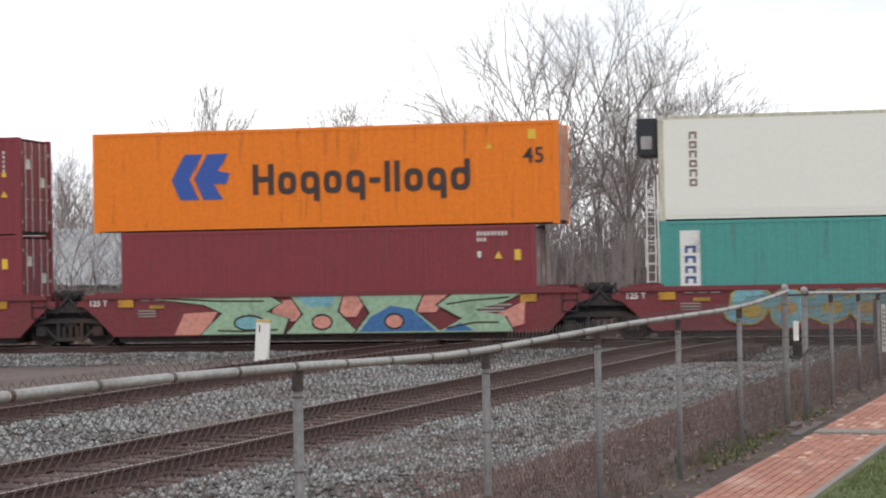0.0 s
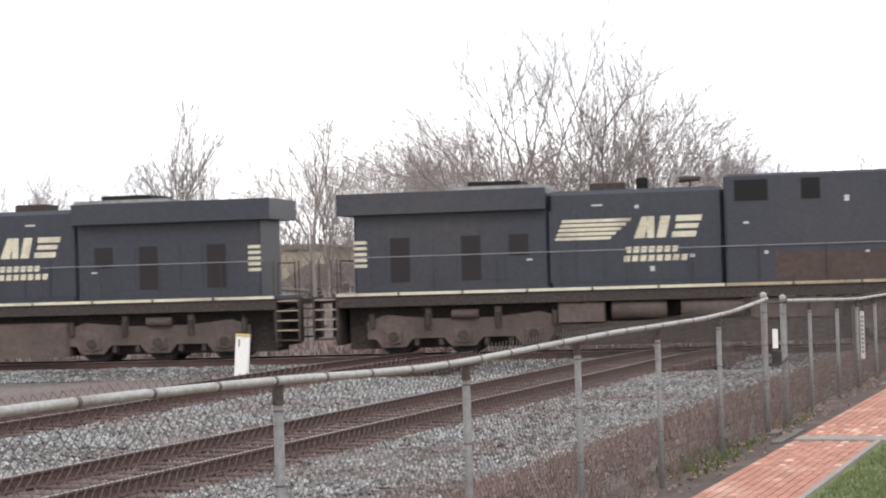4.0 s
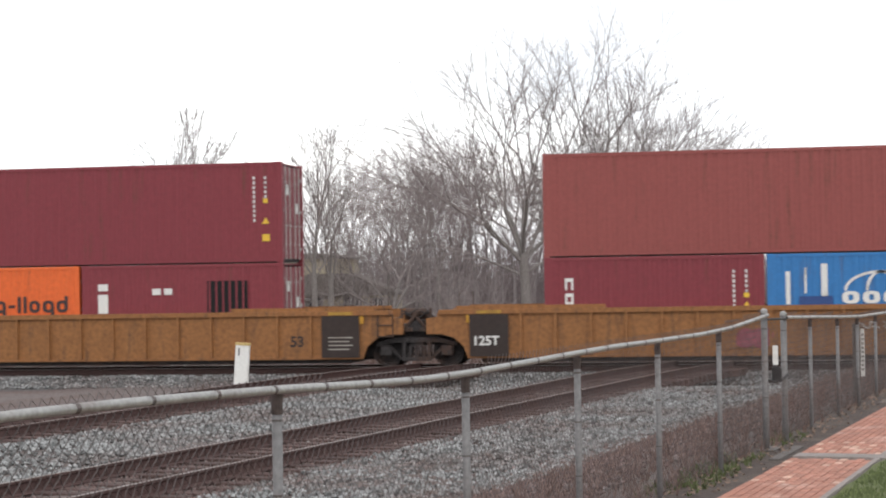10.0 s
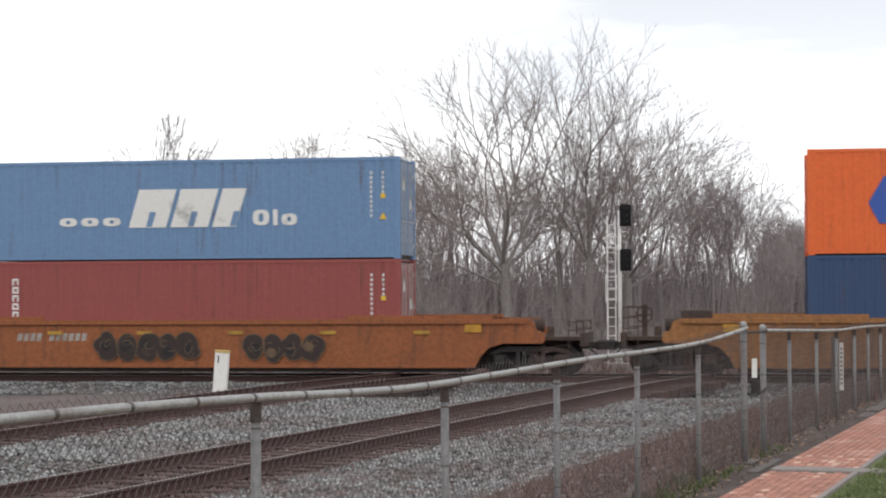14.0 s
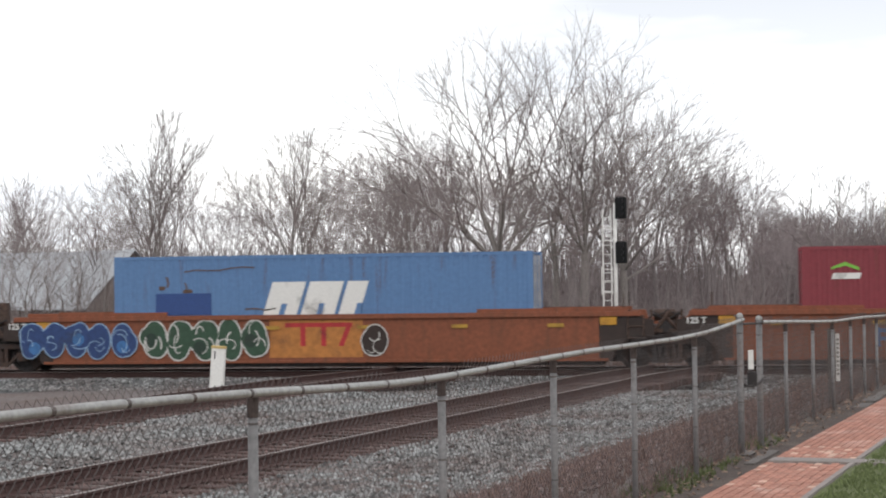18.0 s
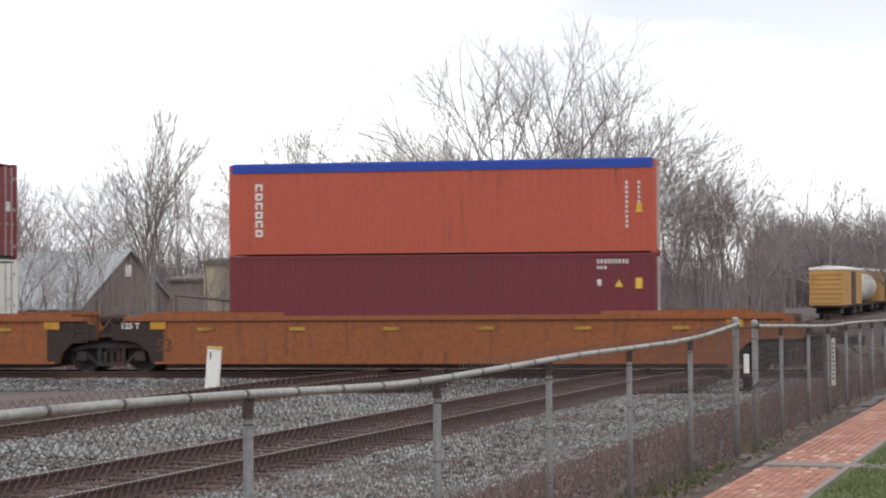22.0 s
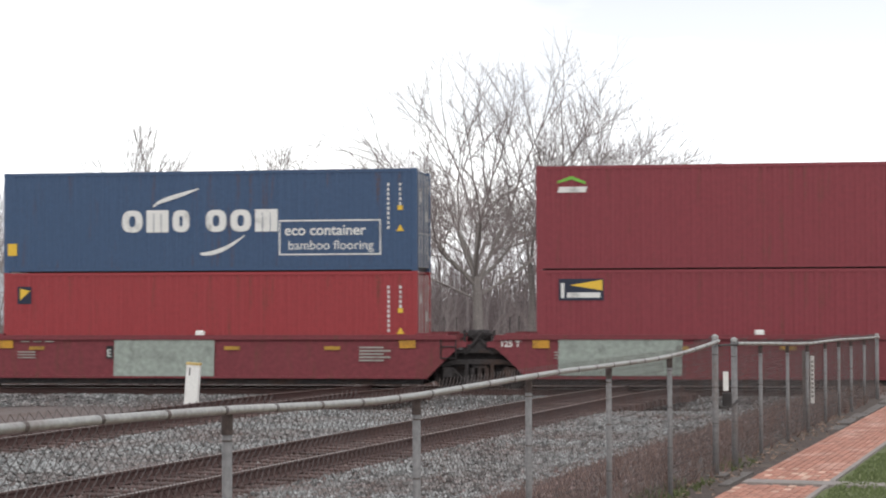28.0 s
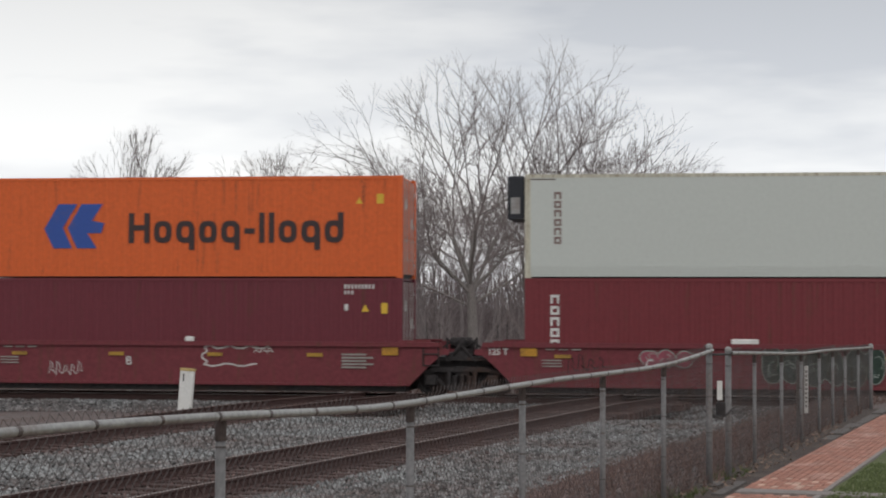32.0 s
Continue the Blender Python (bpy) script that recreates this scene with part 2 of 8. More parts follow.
def graded(lo, a, b, hi, step, grow=1.22):
    """Coordinates that lie close together from a to b and spread out beyond."""
    mid = [a + step * i for i in range(int((b - a) / step) + 1)]
    out, d, x = [], step, mid[-1]
    while x < hi:
        d *= grow
        x += d
        out.append(x)
    back, d, x = [], step, mid[0]
    while x > lo:
        d *= grow
        x -= d
        back.append(x)
    return back[::-1] + mid + out


def build_ground():
    xs, ys = graded(-3000, -18, 6, 3000, 0.35), graded(-3000, 2, 60, 4000, 0.35)
    g = G()
    for y in ys:
        for x in xs:
            near = abs(x) < 60 and 0 < y < 90
            w = 0.035 * noise.noise((x * 1.7, y * 1.7, 0)) + 0.05 * noise.noise((x * 0.3, y * 0.3, 4)) if near else 0
            p = Vector((x, y)) - FENCE_AT
            q = p.dot(FENCE_SIDE)
            if -0.7 < q < 30:
                w = -0.02
            g.v.append((x, y, height(x, y) + w))
    n = len(xs)
    g.f = [(j * n + i, j * n + i + 1, (j + 1) * n + i + 1, (j + 1) * n + i) for j in range(len(ys) - 1) for i in range(n - 1)]
    ob = part("ground", g, ground_mat, smooth=True)
    tagged(ob, "grey gravel and brown earth beside railway tracks", "ground", kind="structure")


build_ground()


# ---- railway tracks ----
RAIL = [(-0.07, 0), (0.07, 0), (0.07, 0.014), (0.012, 0.035), (0.012, 0.135), (0.036, 0.15), (0.036, 0.178), (-0.036, 0.178), (-0.036, 0.15), (-0.012, 0.135), (-0.012, 0.035), (-0.07, 0.014)]


def track(name, label, start, end, z0, z1, gauge=1.5, flat=0.0, step=0.52):
    """A straight track from start to end in plan, its rail tops falling from z0 to z1 over the last third."""
    a, b = Vector(start), Vector(end)
    length = (b - a).length
    root = thing(name, label, "railway track", kind="structure")
    way = (b - a).normalized()
    side = Vector((way.y, -way.x))
    def at(s):
        return z0 + (z1 - z0) * smooth(flat, flat + 14, s)
    cuts = [length * i / 60 for i in range(61)]
    for k in (-1, 1):
        g, head = G(), G()
        n = len(RAIL)
        for s in cuts:
            o = a + way * s + side * (k * (gauge / 2 + 0.036))
            g.v += [(o.x + side.x * w, o.y + side.y * w, at(s) - 0.18 + h) for w, h in RAIL]
            head.v += [(o.x + side.x * w, o.y + side.y * w, at(s) + h - 0.002) for w, h in ((-0.03, -0.004), (0.03, -0.004), (0.03, 0.004), (-0.03, 0.004))]
        for i in range(len(cuts) - 1):
            g.f += [(i * n + j, i * n + (j + 1) % n, (i + 1) * n + (j + 1) % n, (i + 1) * n + j) for j in range(n)]
            head.f += [(i * 4 + j, i * 4 + (j + 1) % 4, i * 4 + 4 + (j + 1) % 4, i * 4 + 4 + j) for j in range(4)]
        r = part("rail", g, rail_rust, root, "rust-brown steel rail")
        part("running_surface", head, bright_rail if name == "main_track" else rail_top, r, "polished top of the rail" if name == "main_track" else "dull brown top of the rail")
    tie = G().box(-1.3, 1.3, -0.115, 0.115, -0.17, 0.0, 0.012).mesh("tie")
    rnd = random.Random(len(name))
    s = 0.2
    while s < length:
        o = a + way * s
        t = part("tie", tie, tie_wood, root)
        t.location = (o.x + rnd.uniform(-0.05, 0.05), o.y, at(s) - 0.172 + rnd.uniform(-0.01, 0.008))
        t.rotation_euler = (0, 0, math.atan2(side.y, side.x) + rnd.uniform(-0.02, 0.02))
        s += step
    return root


track("near_track", "rusty near railway track with weathered wooden ties in grey ballast", (-9.86, 10.8), (-1.56, 51.2), 0.2, 0.06, flat=33)
track("middle_track", "rusty railway track with wooden ties beyond the near one", (-16.2, 10.0), (-8.8, 51.2), 0.2, 0.06, flat=33)
track("main_track", "main railway track in dark ballast under the passing train", (-75, TRACK_Y), (60, TRACK_Y), 0.0, 0.0, step=0.6)


# ---- chain-link fence ----
POSTS = (-14.2, -12.05, -9.957, -7.773, -5.788, -3.795, -1.772, 0.163, 1.126, 2.626, 4.447, 6.0, 7.608, 8.979, 10.362, 12.0, 13.77)
# height of the top rail along the fence: it sags between the posts and rises to the gate
TOPS = [(-14.2, 2.112), (-11.77, 2.104), (-11.1, 2.095), (-10.0, 2.069), (-9.16, 2.039), (-8.48, 2.02), (-7.86, 2.016), (-6.76, 2.025), (-5.87, 2.033), (-4.97, 2.038), (-4.24, 2.034), (-2.5, 2.031), (-1.44, 2.047), (-0.23, 2.096), (0.163, 2.116),
        (1.126, 2.07), (2.81, 2.03), (4.76, 1.982), (6.13, 1.955), (7.4, 1.952), (8.81, 1.942), (10.73, 1.914), (13.77, 1.88)]


def fence_z(s):
    for (a, za), (b, zb) in zip(TOPS, TOPS[1:]):
        if s <= b:
            t = max(0, (s - a) / (b - a))
            return za + (zb - za) * t
    return TOPS[-1][1]


def lattice(s0, s1, foot, top, r):
    """Woven wire: zigzags that meet at their corners."""
    g = G()
    d = 0.029
    n = int((s1 - s0) / d)
    for j in range(n):
        s = s0 + j * d
        z, k = foot(s), 0
        pts = []
        while z < top(s):
            off = d if (k + j) % 2 else 0.0
            p = fence_point(s + off, -0.06 + 0.003 * (1 if k % 2 else -1) + 0.006 * math.sin(s * 2.1 + z))
            pts.append((p.x, p.y, z))
            z += d
            k += 1
        i = len(g.v)
        for x, y, z in pts:
            g.v += [(x + FENCE_SIDE.x * r, y + FENCE_SIDE.y * r, z), (x - FENCE_DIR.x * r, y - FENCE_DIR.y * r, z + r), (x + FENCE_DIR.x * r, y + FENCE_DIR.y * r, z - r)]
        for k in range(len(pts) - 1):
            a, b = i + 3 * k, i + 3 * k + 3
            g.f += [(a, a + 1, b + 1, b), (a + 1, a + 2, b + 2, b + 1), (a + 2, a, b, b + 2)]
    return g


def ground_at(s):
    p = fence_point(s)
    return height(p.x, p.y)


def build_fence():
    spans = ((-14.2, 0.163, "chain_link_fence", "galvanised chain-link fence with pipe top rail beside a brick path"), (1.126, 13.77, "chain_link_fence", "chain-link fence running on beyond the gate beside the path"))
    for lo, hi, name, label in spans:
        root = thing(name, label, "fence", group="chain-link fence")
        stops = [s for s in POSTS if lo - 0.01 <= s <= hi + 0.01]
        for s in stops:
            main = s in (0.163, 1.126, 13.77)
            p, z = fence_point(s, -0.03), fence_z(s)
            g = G().tube((p.x, p.y, ground_at(s) - 0.3), (p.x, p.y, z + (0.035 if main else -0.012)), 0.031 if main else 0.0205, n=12)
            po = part("post", g, post_steel, root, "", True)
            cap = G().tube((p.x, p.y, z - 0.1), (p.x, p.y, z - 0.012), 0.0232, 0.0232, 12).tube((p.x, p.y, z - 0.012), (p.x, p.y, z + 0.012), 0.0232, 0.016, 12)
            if main:
                cap = G().tube((p.x, p.y, z + 0.02), (p.x, p.y, z + 0.045), 0.034, 0.034, 12).tube((p.x, p.y, z + 0.045), (p.x, p.y, z + 0.062), 0.033, 0.012, 12)
            part("post_cap", cap, galv if main else dark_cap, po, "" if main else "dark rusty cap under the rail")
            for dz in (0.12, 0.42, 0.75):
                part("tie_wire", G().tube((p.x, p.y, z - dz), (p.x, p.y, z - dz - 0.008), 0.0325 if main else 0.022, n=10), wire_mat, po)
        n = int((hi - lo) / 0.3)
        run = [lo + (hi - lo) * i / n for i in range(n + 1)]
        g = G().pipe([(*fence_point(s), fence_z(s)) for s in run], 0.0175, 12)
        part("top_rail", g, galv, root, "dull grey pipe", True)
        s = lo + 0.3
        while s < hi:
            a, b = fence_point(s), fence_point(s + 0.022)
            zz = fence_z(s)
            part("rail_clip", G().tube((a.x, a.y, zz), (b.x, b.y, zz), 0.0192, n=10), wire_mat, root)
            s += 0.48
        for a, b in zip(stops, stops[1:]):
            f = part("wire_mesh", lattice(a, b, lambda s: ground_at(s) + 0.05, lambda s: fence_z(s) + 0.06, 0.0019 if b < -1 else 0.0025), wire_mat, root, "woven grey wire")
            f["kind"] = "stuff"


build_fence()
# ---- path, lawn, edging, loose stone ----
lawn_mat = material("mown_grass", (0.145, 0.17, 0.072, 1), 0.95, grain=60, vary=0.35, dirt=(0.15, 0.15, 0.06, 1), dirt_amount=0.35, dirt_scale=1.2, bump=0.02, bump_scale=90)
blade_mat = material("grass_blade", (0.155, 0.19, 0.078, 1), 0.8, vary=0.2, island=0.35)
concrete = material("worn_concrete", (0.30, 0.262, 0.245, 1), 0.9, grain=25, vary=0.12, dirt=(0.2, 0.18, 0.16, 1), dirt_amount=0.4, dirt_scale=1.5, bump=0.006, bump_scale=60)
timber = material("grey_timber", (0.17, 0.15, 0.14, 1), 0.9, grain=20, vary=0.3, bump=0.01, stretch=(6, 1, 6))
brick_mat = material("clay_brick", (0.43, 0.195, 0.14, 1), 0.85, grain=40, vary=0.12, dirt=(0.62, 0.44, 0.37, 1), dirt_amount=0.3, dirt_scale=2.2, bump=0.003, bump_scale=90, island=0.16)
pale_brick = material("worn_pale_brick", (0.62, 0.40, 0.31, 1), 0.85, grain=40, vary=0.12, bump=0.003, bump_scale=90, island=0.15)
mortar = material("sand_joint", (0.33, 0.17, 0.13, 1), 0.95, grain=60, vary=0.2)
PATH0, PATH1 = 0.325, 1.035


def strip(s0, s1, q0, q1, z0, z1, g=None):
    """A slab that follows the fence's direction."""
    g = g or G()
    i = len(g.v)
    for z in (z0, z1):
        for s, q in ((s0, q0), (s1, q0), (s1, q1), (s0, q1)):
            p = fence_point(s, q)
            g.v.append((p.x, p.y, z + height(p.x, p.y)))
    g.f += [tuple(i + k for k in f) for f in ((3, 2, 1, 0), (4, 5, 6, 7), (0, 1, 5, 4), (1, 2, 6, 5), (2, 3, 7, 6), (3, 0, 4, 7))]
    return g


def sheet(s0, s1, q0, q1, lift, step, wob=0.0):
    """A thin skin over the ground along the fence."""
    g = G()
    ns, nq = max(1, int((s1 - s0) / step)), max(1, int((q1 - q0) / step))
    for j in range(ns + 1):
        for i in range(nq + 1):
            p = fence_point(s0 + (s1 - s0) * j / ns, q0 + (q1 - q0) * i / nq)
            g.v.append((p.x, p.y, height(p.x, p.y) + lift + wob * noise.noise((p.x * 2, p.y * 2, 0))))
    g.f = [(j * (nq + 1) + i, (j + 1) * (nq + 1) + i, (j + 1) * (nq + 1) + i + 1, j * (nq + 1) + i + 1)[::-1] for j in range(ns) for i in range(nq)]
    return g


PATH = part("brick_path", sheet(-40, 22, PATH0, PATH1, 0.008, 0.5), mortar)
tagged(PATH, "red brick footpath laid beside a chain-link fence", "footpath", kind="structure")
lawn = part("lawn", sheet(-40, -0.5, PATH1 + 0.05, 14, 0.012, 0.5, 0.02), lawn_mat, smooth=True)
tagged(lawn, "short green mown lawn beside the brick path", "lawn", kind="structure")
lawn = part("lawn", sheet(-0.2, 22, PATH1 + 0.05, 14, 0.012, 0.5, 0.02), lawn_mat, smooth=True)
tagged(lawn, "short green lawn beyond a concrete strip", "lawn", kind="structure")
edge = part("kerb", strip(-40, -0.52, PATH1, PATH1 + 0.045, -0.05, 0.03), concrete)
tagged(edge, "pale concrete edging between path and lawn", "kerb", kind="structure")
edge = part("kerb", strip(-0.15, 14, PATH1, PATH1 + 0.045, -0.05, 0.03), concrete)
tagged(edge, "pale concrete edging between path and lawn", "kerb", kind="structure")
band = part("pavement", strip(-0.5, -0.18, PATH0, 9, -0.03, 0.03), concrete)
tagged(band, "pale concrete strip across the brick path", "pavement", kind="structure")

soil = material("dark_soil", (0.09, 0.067, 0.058, 1), 0.95, grain=30, vary=0.25, dirt=(0.15, 0.12, 0.1, 1), dirt_amount=0.35, dirt_scale=2.5, bump=0.02, bump_scale=40)
verge = part("soil_verge", sheet(-40, 14, -0.35, PATH0 - 0.004, 0.006, 0.25, 0.012), soil, smooth=True)
tagged(verge, "dark bare soil verge between fence and path", "soil", kind="structure")
rnd = random.Random(5)
s = -6.0
while s < 13:
    ln = rnd.uniform(0.7, 1.5)
    if -1.6 < s < -0.5 or 0.6 < s < 2.0 or 3.4 < s < 4.2 or s > 6:
        st = part("edging_stone", strip(s, s + ln - 0.04, 0.12 + rnd.uniform(-0.03, 0.04), 0.28 + rnd.uniform(-0.03, 0.02), -0.1, 0.01 + rnd.uniform(0, 0.03)), timber)
        tagged(st, "weathered grey edging slab along the path", "edging slab", "edging slabs")
    s += ln
sill = part("gate_sill", strip(0.06, 0.5, -0.1, 0.06, -0.06, 0.02), timber)
tagged(sill, "weathered grey slab in the gate opening", "sill")


def stones(name, label, count, place, size, mat):
    """Loose broken stone: lumps of eight faces."""
    r = random.Random(11)
    g = G()
    for _ in range(count):
        x, y, z = place(r)
        s = r.uniform(*size)
        a = r.uniform(0, 6.28)
        i = len(g.v)
        c, d = math.cos(a) * s, math.sin(a) * s
        k = [r.uniform(0.55, 1.2) for _ in range(6)]
        g.v += [(x + c * k[0], y + d * k[0], z), (x - d * k[1], y + c * k[1], z + s * 0.2), (x - c * k[2], y - d * k[2], z), (x + d * k[3], y - c * k[3], z + s * 0.1), (x + c * 0.3, y, z + s * k[4] * 0.8), (x, y, z - s * 0.6)]
        g.f += [(i, i + 1, i + 4), (i + 1, i + 2, i + 4), (i + 2, i + 3, i + 4), (i + 3, i, i + 4), (i + 1, i, i + 5), (i + 2, i + 1, i + 5), (i + 3, i + 2, i + 5), (i, i + 3, i + 5)]
    ob = part(name, g, mat)
    return tagged(ob, label, "ballast", kind="stuff")


def bed_place(r):
    while True:
        s, q = r.uniform(-2, 26) if r.random() < 0.75 else r.uniform(-2, 32), r.uniform(-15.5, -3.2)
        keep = 1.0 if q < -4.4 else (q + 3.2) / -1.2
        if r.random() < keep * (0.35 + 0.65 * (noise.noise((s * 0.25, q * 0.25, 2)) > -0.25)):
            p = fence_point(s, q)
            low = any(abs(p.x - (a + k * (p.y - b))) < 1.35 for a, b, k in ((-9.86, 10.8, 0.2055), (-16.2, 10.0, 0.1796)))
            return p.x, p.y, height(p.x, p.y) + (-0.015 if low else 0.02)


def main_place(r):
    x, y = r.uniform(-24, 12), TRACK_Y - r.uniform(0.9, 4.2)
    return x, y, height(x, y) + 0.03 + 0.16 * smooth(3.6, 1.6, TRACK_Y - y)


def build_main_bed():
    prof = [(-6.0, -0.52), (-3.2, -0.36), (-1.7, -0.19), (1.7, -0.19), (3.2, -0.36), (6.0, -0.52)]
    g = G()
    xs = graded(-400, -30, 20, 400, 0.5)
    for x in xs:
        g.v += [(x, TRACK_Y + w, h + 0.025 * noise.noise((x * 2, w * 2, 0))) for w, h in prof]
    n = len(prof)
    g.f = [(i * n + j, (i + 1) * n + j, (i + 1) * n + j + 1, i * n + j + 1) for i in range(len(xs) - 1) for j in range(n - 1)]
    tagged(part("ballast_bed", g, ballast_mat), "grey crushed-stone bed of the main track", "ballast", kind="structure")


build_main_bed()
stones("ballast", "loose grey crushed stone round the near tracks", 46000, bed_place, (0.028, 0.062), ballast_mat)
rusty_stone = material("rust_stained_stone", (0.18, 0.122, 0.114, 1), 0.92, grain=7, vary=0.25, dirt=(0.3, 0.29, 0.285, 1), dirt_amount=0.3, dirt_scale=1.5, bump=0.03, bump_scale=22, island=0.45)


def stained_place(r):
    s = r.uniform(-1, 30)
    if r.random() < 0.75:
        c, k = (-9.86, 10.8), 0.2055
    else:
        c, k = (-16.2, 10.0), 0.1796
    y = 17 + s
    x = c[0] + k * (y - c[1]) + r.choice((-0.8, 0.8, -1.5, 1.5)) + r.gauss(0, 0.25)
    return x, y, height(x, y) + 0.012


def slope_place(r):
    p = fence_point(r.uniform(-7, 12), r.uniform(-4.8, -0.6))
    return p.x, p.y, height(p.x, p.y) + 0.012


stones("stained_ballast", "rust-brown stained stone along the rails", 15000, stained_place, (0.022, 0.05), rusty_stone)
stones("bank_gravel", "brown dirty gravel on the bank below the fence", 14000, slope_place, (0.014, 0.04), rusty_stone)
stones("ballast", "loose grey crushed stone beside the main track", 9000, main_place, (0.03, 0.06), ballast_mat)

weed_green = material("dusty_green_weed", (0.12, 0.14, 0.06, 1), 0.9, vary=0.25, island=0.4)
weed_mat = material("dead_weed", (0.21, 0.14, 0.122, 1), 0.9, vary=0.25, island=0.4)


def tufts(name, label, count, place, tall, mat, lean=0.5, width=0.006):
    r = random.Random(21)
    g = G()
    for _ in range(count):
        x, y, z = place(r)
        for _ in range(r.randint(3, 6)):
            a, h = r.uniform(0, 6.28), r.uniform(*tall)
            dx, dy = math.cos(a) * h * r.uniform(0.1, lean), math.sin(a) * h * r.uniform(0.1, lean)
            w = width * r.uniform(0.6, 1.3)
            i = len(g.v)
            g.v += [(x - w, y, z), (x + w, y, z), (x + dx * 0.5 + w * 0.7, y + dy * 0.5, z + h * 0.6), (x + dx * 0.5 - w * 0.7, y + dy * 0.5, z + h * 0.6), (x + dx, y + dy, z + h * 0.95)]
            g.f += [(i, i + 1, i + 2, i + 3), (i + 3, i + 2, i + 4)]
    return tagged(part(name, g, mat), label, "plants", kind="stuff")


def weed_place(r):
    s, q = r.uniform(-7, 17), -abs(r.gauss(0, 1.25)) - 0.03
    p = fence_point(s, q)
    return p.x, p.y, height(p.x, p.y) - 0.01


def green_place(r):
    s, q = r.choice((-2.9, -2.3, -1.7, -0.9, 1.3)) + r.gauss(0, 0.3), r.uniform(-0.3, 0.12)
    p = fence_point(s, q)
    return p.x, p.y, height(p.x, p.y) - 0.01


def far_weed_place(r):
    x, y = r.uniform(-32, 14), 55.6 + 16 * r.random() ** 1.6
    return x, y, height(x, y) - 0.02


def blade_place(r):
    s, q = r.uniform(-6, 3), PATH1 + 0.1 + r.uniform(0, 1.6)
    p = fence_point(s, q)
    return p.x, p.y, height(p.x, p.y) + 0.005


tufts("dead_weeds", "dry brown weeds along the foot of the fence", 2100, weed_place, (0.05, 0.22), weed_mat, 0.8, 0.0035)
tufts("dead_weeds", "dry brown weeds beyond the main track", 3200, far_weed_place, (0.1, 0.45), weed_mat, 0.7, 0.012)
tufts("green_weeds", "small green weeds at the fence foot", 190, green_place, (0.03, 0.1), weed_green, 0.9, 0.006)
tufts("grass", "short green grass blades of the lawn", 9000, blade_place, (0.02, 0.05), blade_mat, 0.6, 0.004)


def litter():
    """Dead leaves blown against the foot of the fence."""
    r = random.Random(63)
    g = G()
    for _ in range(650):
        s, q = r.uniform(-6, 9), r.gauss(0.02, 0.13)
        if q > 0.3:
            continue
        p = fence_point(s, q)
        z = height(p.x, p.y) + r.uniform(0.012, 0.03)
        a, w = r.uniform(0, 6.28), r.uniform(0.012, 0.032)
        c, d = math.cos(a) * w, math.sin(a) * w
        i = len(g.v)
        g.v += [(p.x + c, p.y + d, z + r.uniform(0, 0.02)), (p.x - d * 0.6, p.y + c * 0.6, z), (p.x - c, p.y - d, z + r.uniform(0, 0.025)), (p.x + d * 0.6, p.y - c * 0.6, z)]
        g.f.append((i, i + 1, i + 2, i + 3))
    tagged(part("leaf_litter", g, leaf_mat), "dry tan leaves along the foot of the fence", "leaves", kind="stuff")


leaf_mat = material("dry_leaf", (0.24, 0.165, 0.125, 1), 0.9, vary=0.25, island=0.5)
litter()


def marker_post():
    root = thing("marker_post", "white-painted marker post with a yellow cap beside the tracks", "marker post", (-12.33, 42.6, height(-12.33, 42.6)))
    tilt = radians(4)
    part("post", G().box(-0.17, 0.17, -0.06, 0.06, -0.2, 1.15, 0.015), white_paint, root).rotation_euler = (0, tilt, 0)
    part("cap", G().box(-0.18, 0.18, -0.07, 0.07, 1.11, 1.17, 0.01), yellow_cap, root, "faded yellow cap").rotation_euler = (0, tilt, 0)
    part("stencil", G().prism(rect(-0.09, 0.86, -0.06, 1.04), -0.064, -0.061), steel_dark, root, "dark stencilled mark").rotation_euler = (0, tilt, 0)


yellow_cap = material("faded_yellow", (0.55, 0.40, 0.16, 1), 0.7, vary=0.15)
marker_post()


def gate():
    root = thing("gate_latch", "narrow gate gap with hanging chain, white strip and latch", "gate")
    p = fence_point(0.6, -0.02)
    z = 2.0
    part("strip", G().box(p.x - 0.02, p.x + 0.03, p.y - 0.01, p.y + 0.01, z - 0.36, z - 0.18, 0.004), white_paint, root, "white plastic strip")
    part("latch", G().box(p.x - 0.03, p.x + 0.06, p.y - 0.02, p.y + 0.03, z - 0.52, z - 0.38, 0.01), steel_dark, root, "dark iron latch")
    a, b = fence_point(0.163), fence_point(1.126)
    part("cross_bar", G().tube((a.x, a.y, 2.075), (b.x, b.y, 2.06), 0.012, n=8), steel_dark, root, "dark rod")
    part("chain", G().pipe([(*a.lerp(b, t / 12), 1.52 - 0.14 * (t / 12) * (1 - t / 12)) for t in range(13)], 0.012, 6), steel_dark, root, "dark hanging chain")
    f = part("wire_mesh", lattice(0.2, 1.08, lambda s: ground_at(s) + 0.1, lambda s: 2.06, 0.0017), wire_mat, root, "woven grey wire")
    f["kind"] = "stuff"


gate()


faded_white = material("faded_white", (0.5, 0.48, 0.46, 1), 0.7, vary=0.12)
faint_ink = material("faint_ink", (0.2, 0.18, 0.17, 1), 0.7, vary=0.1)


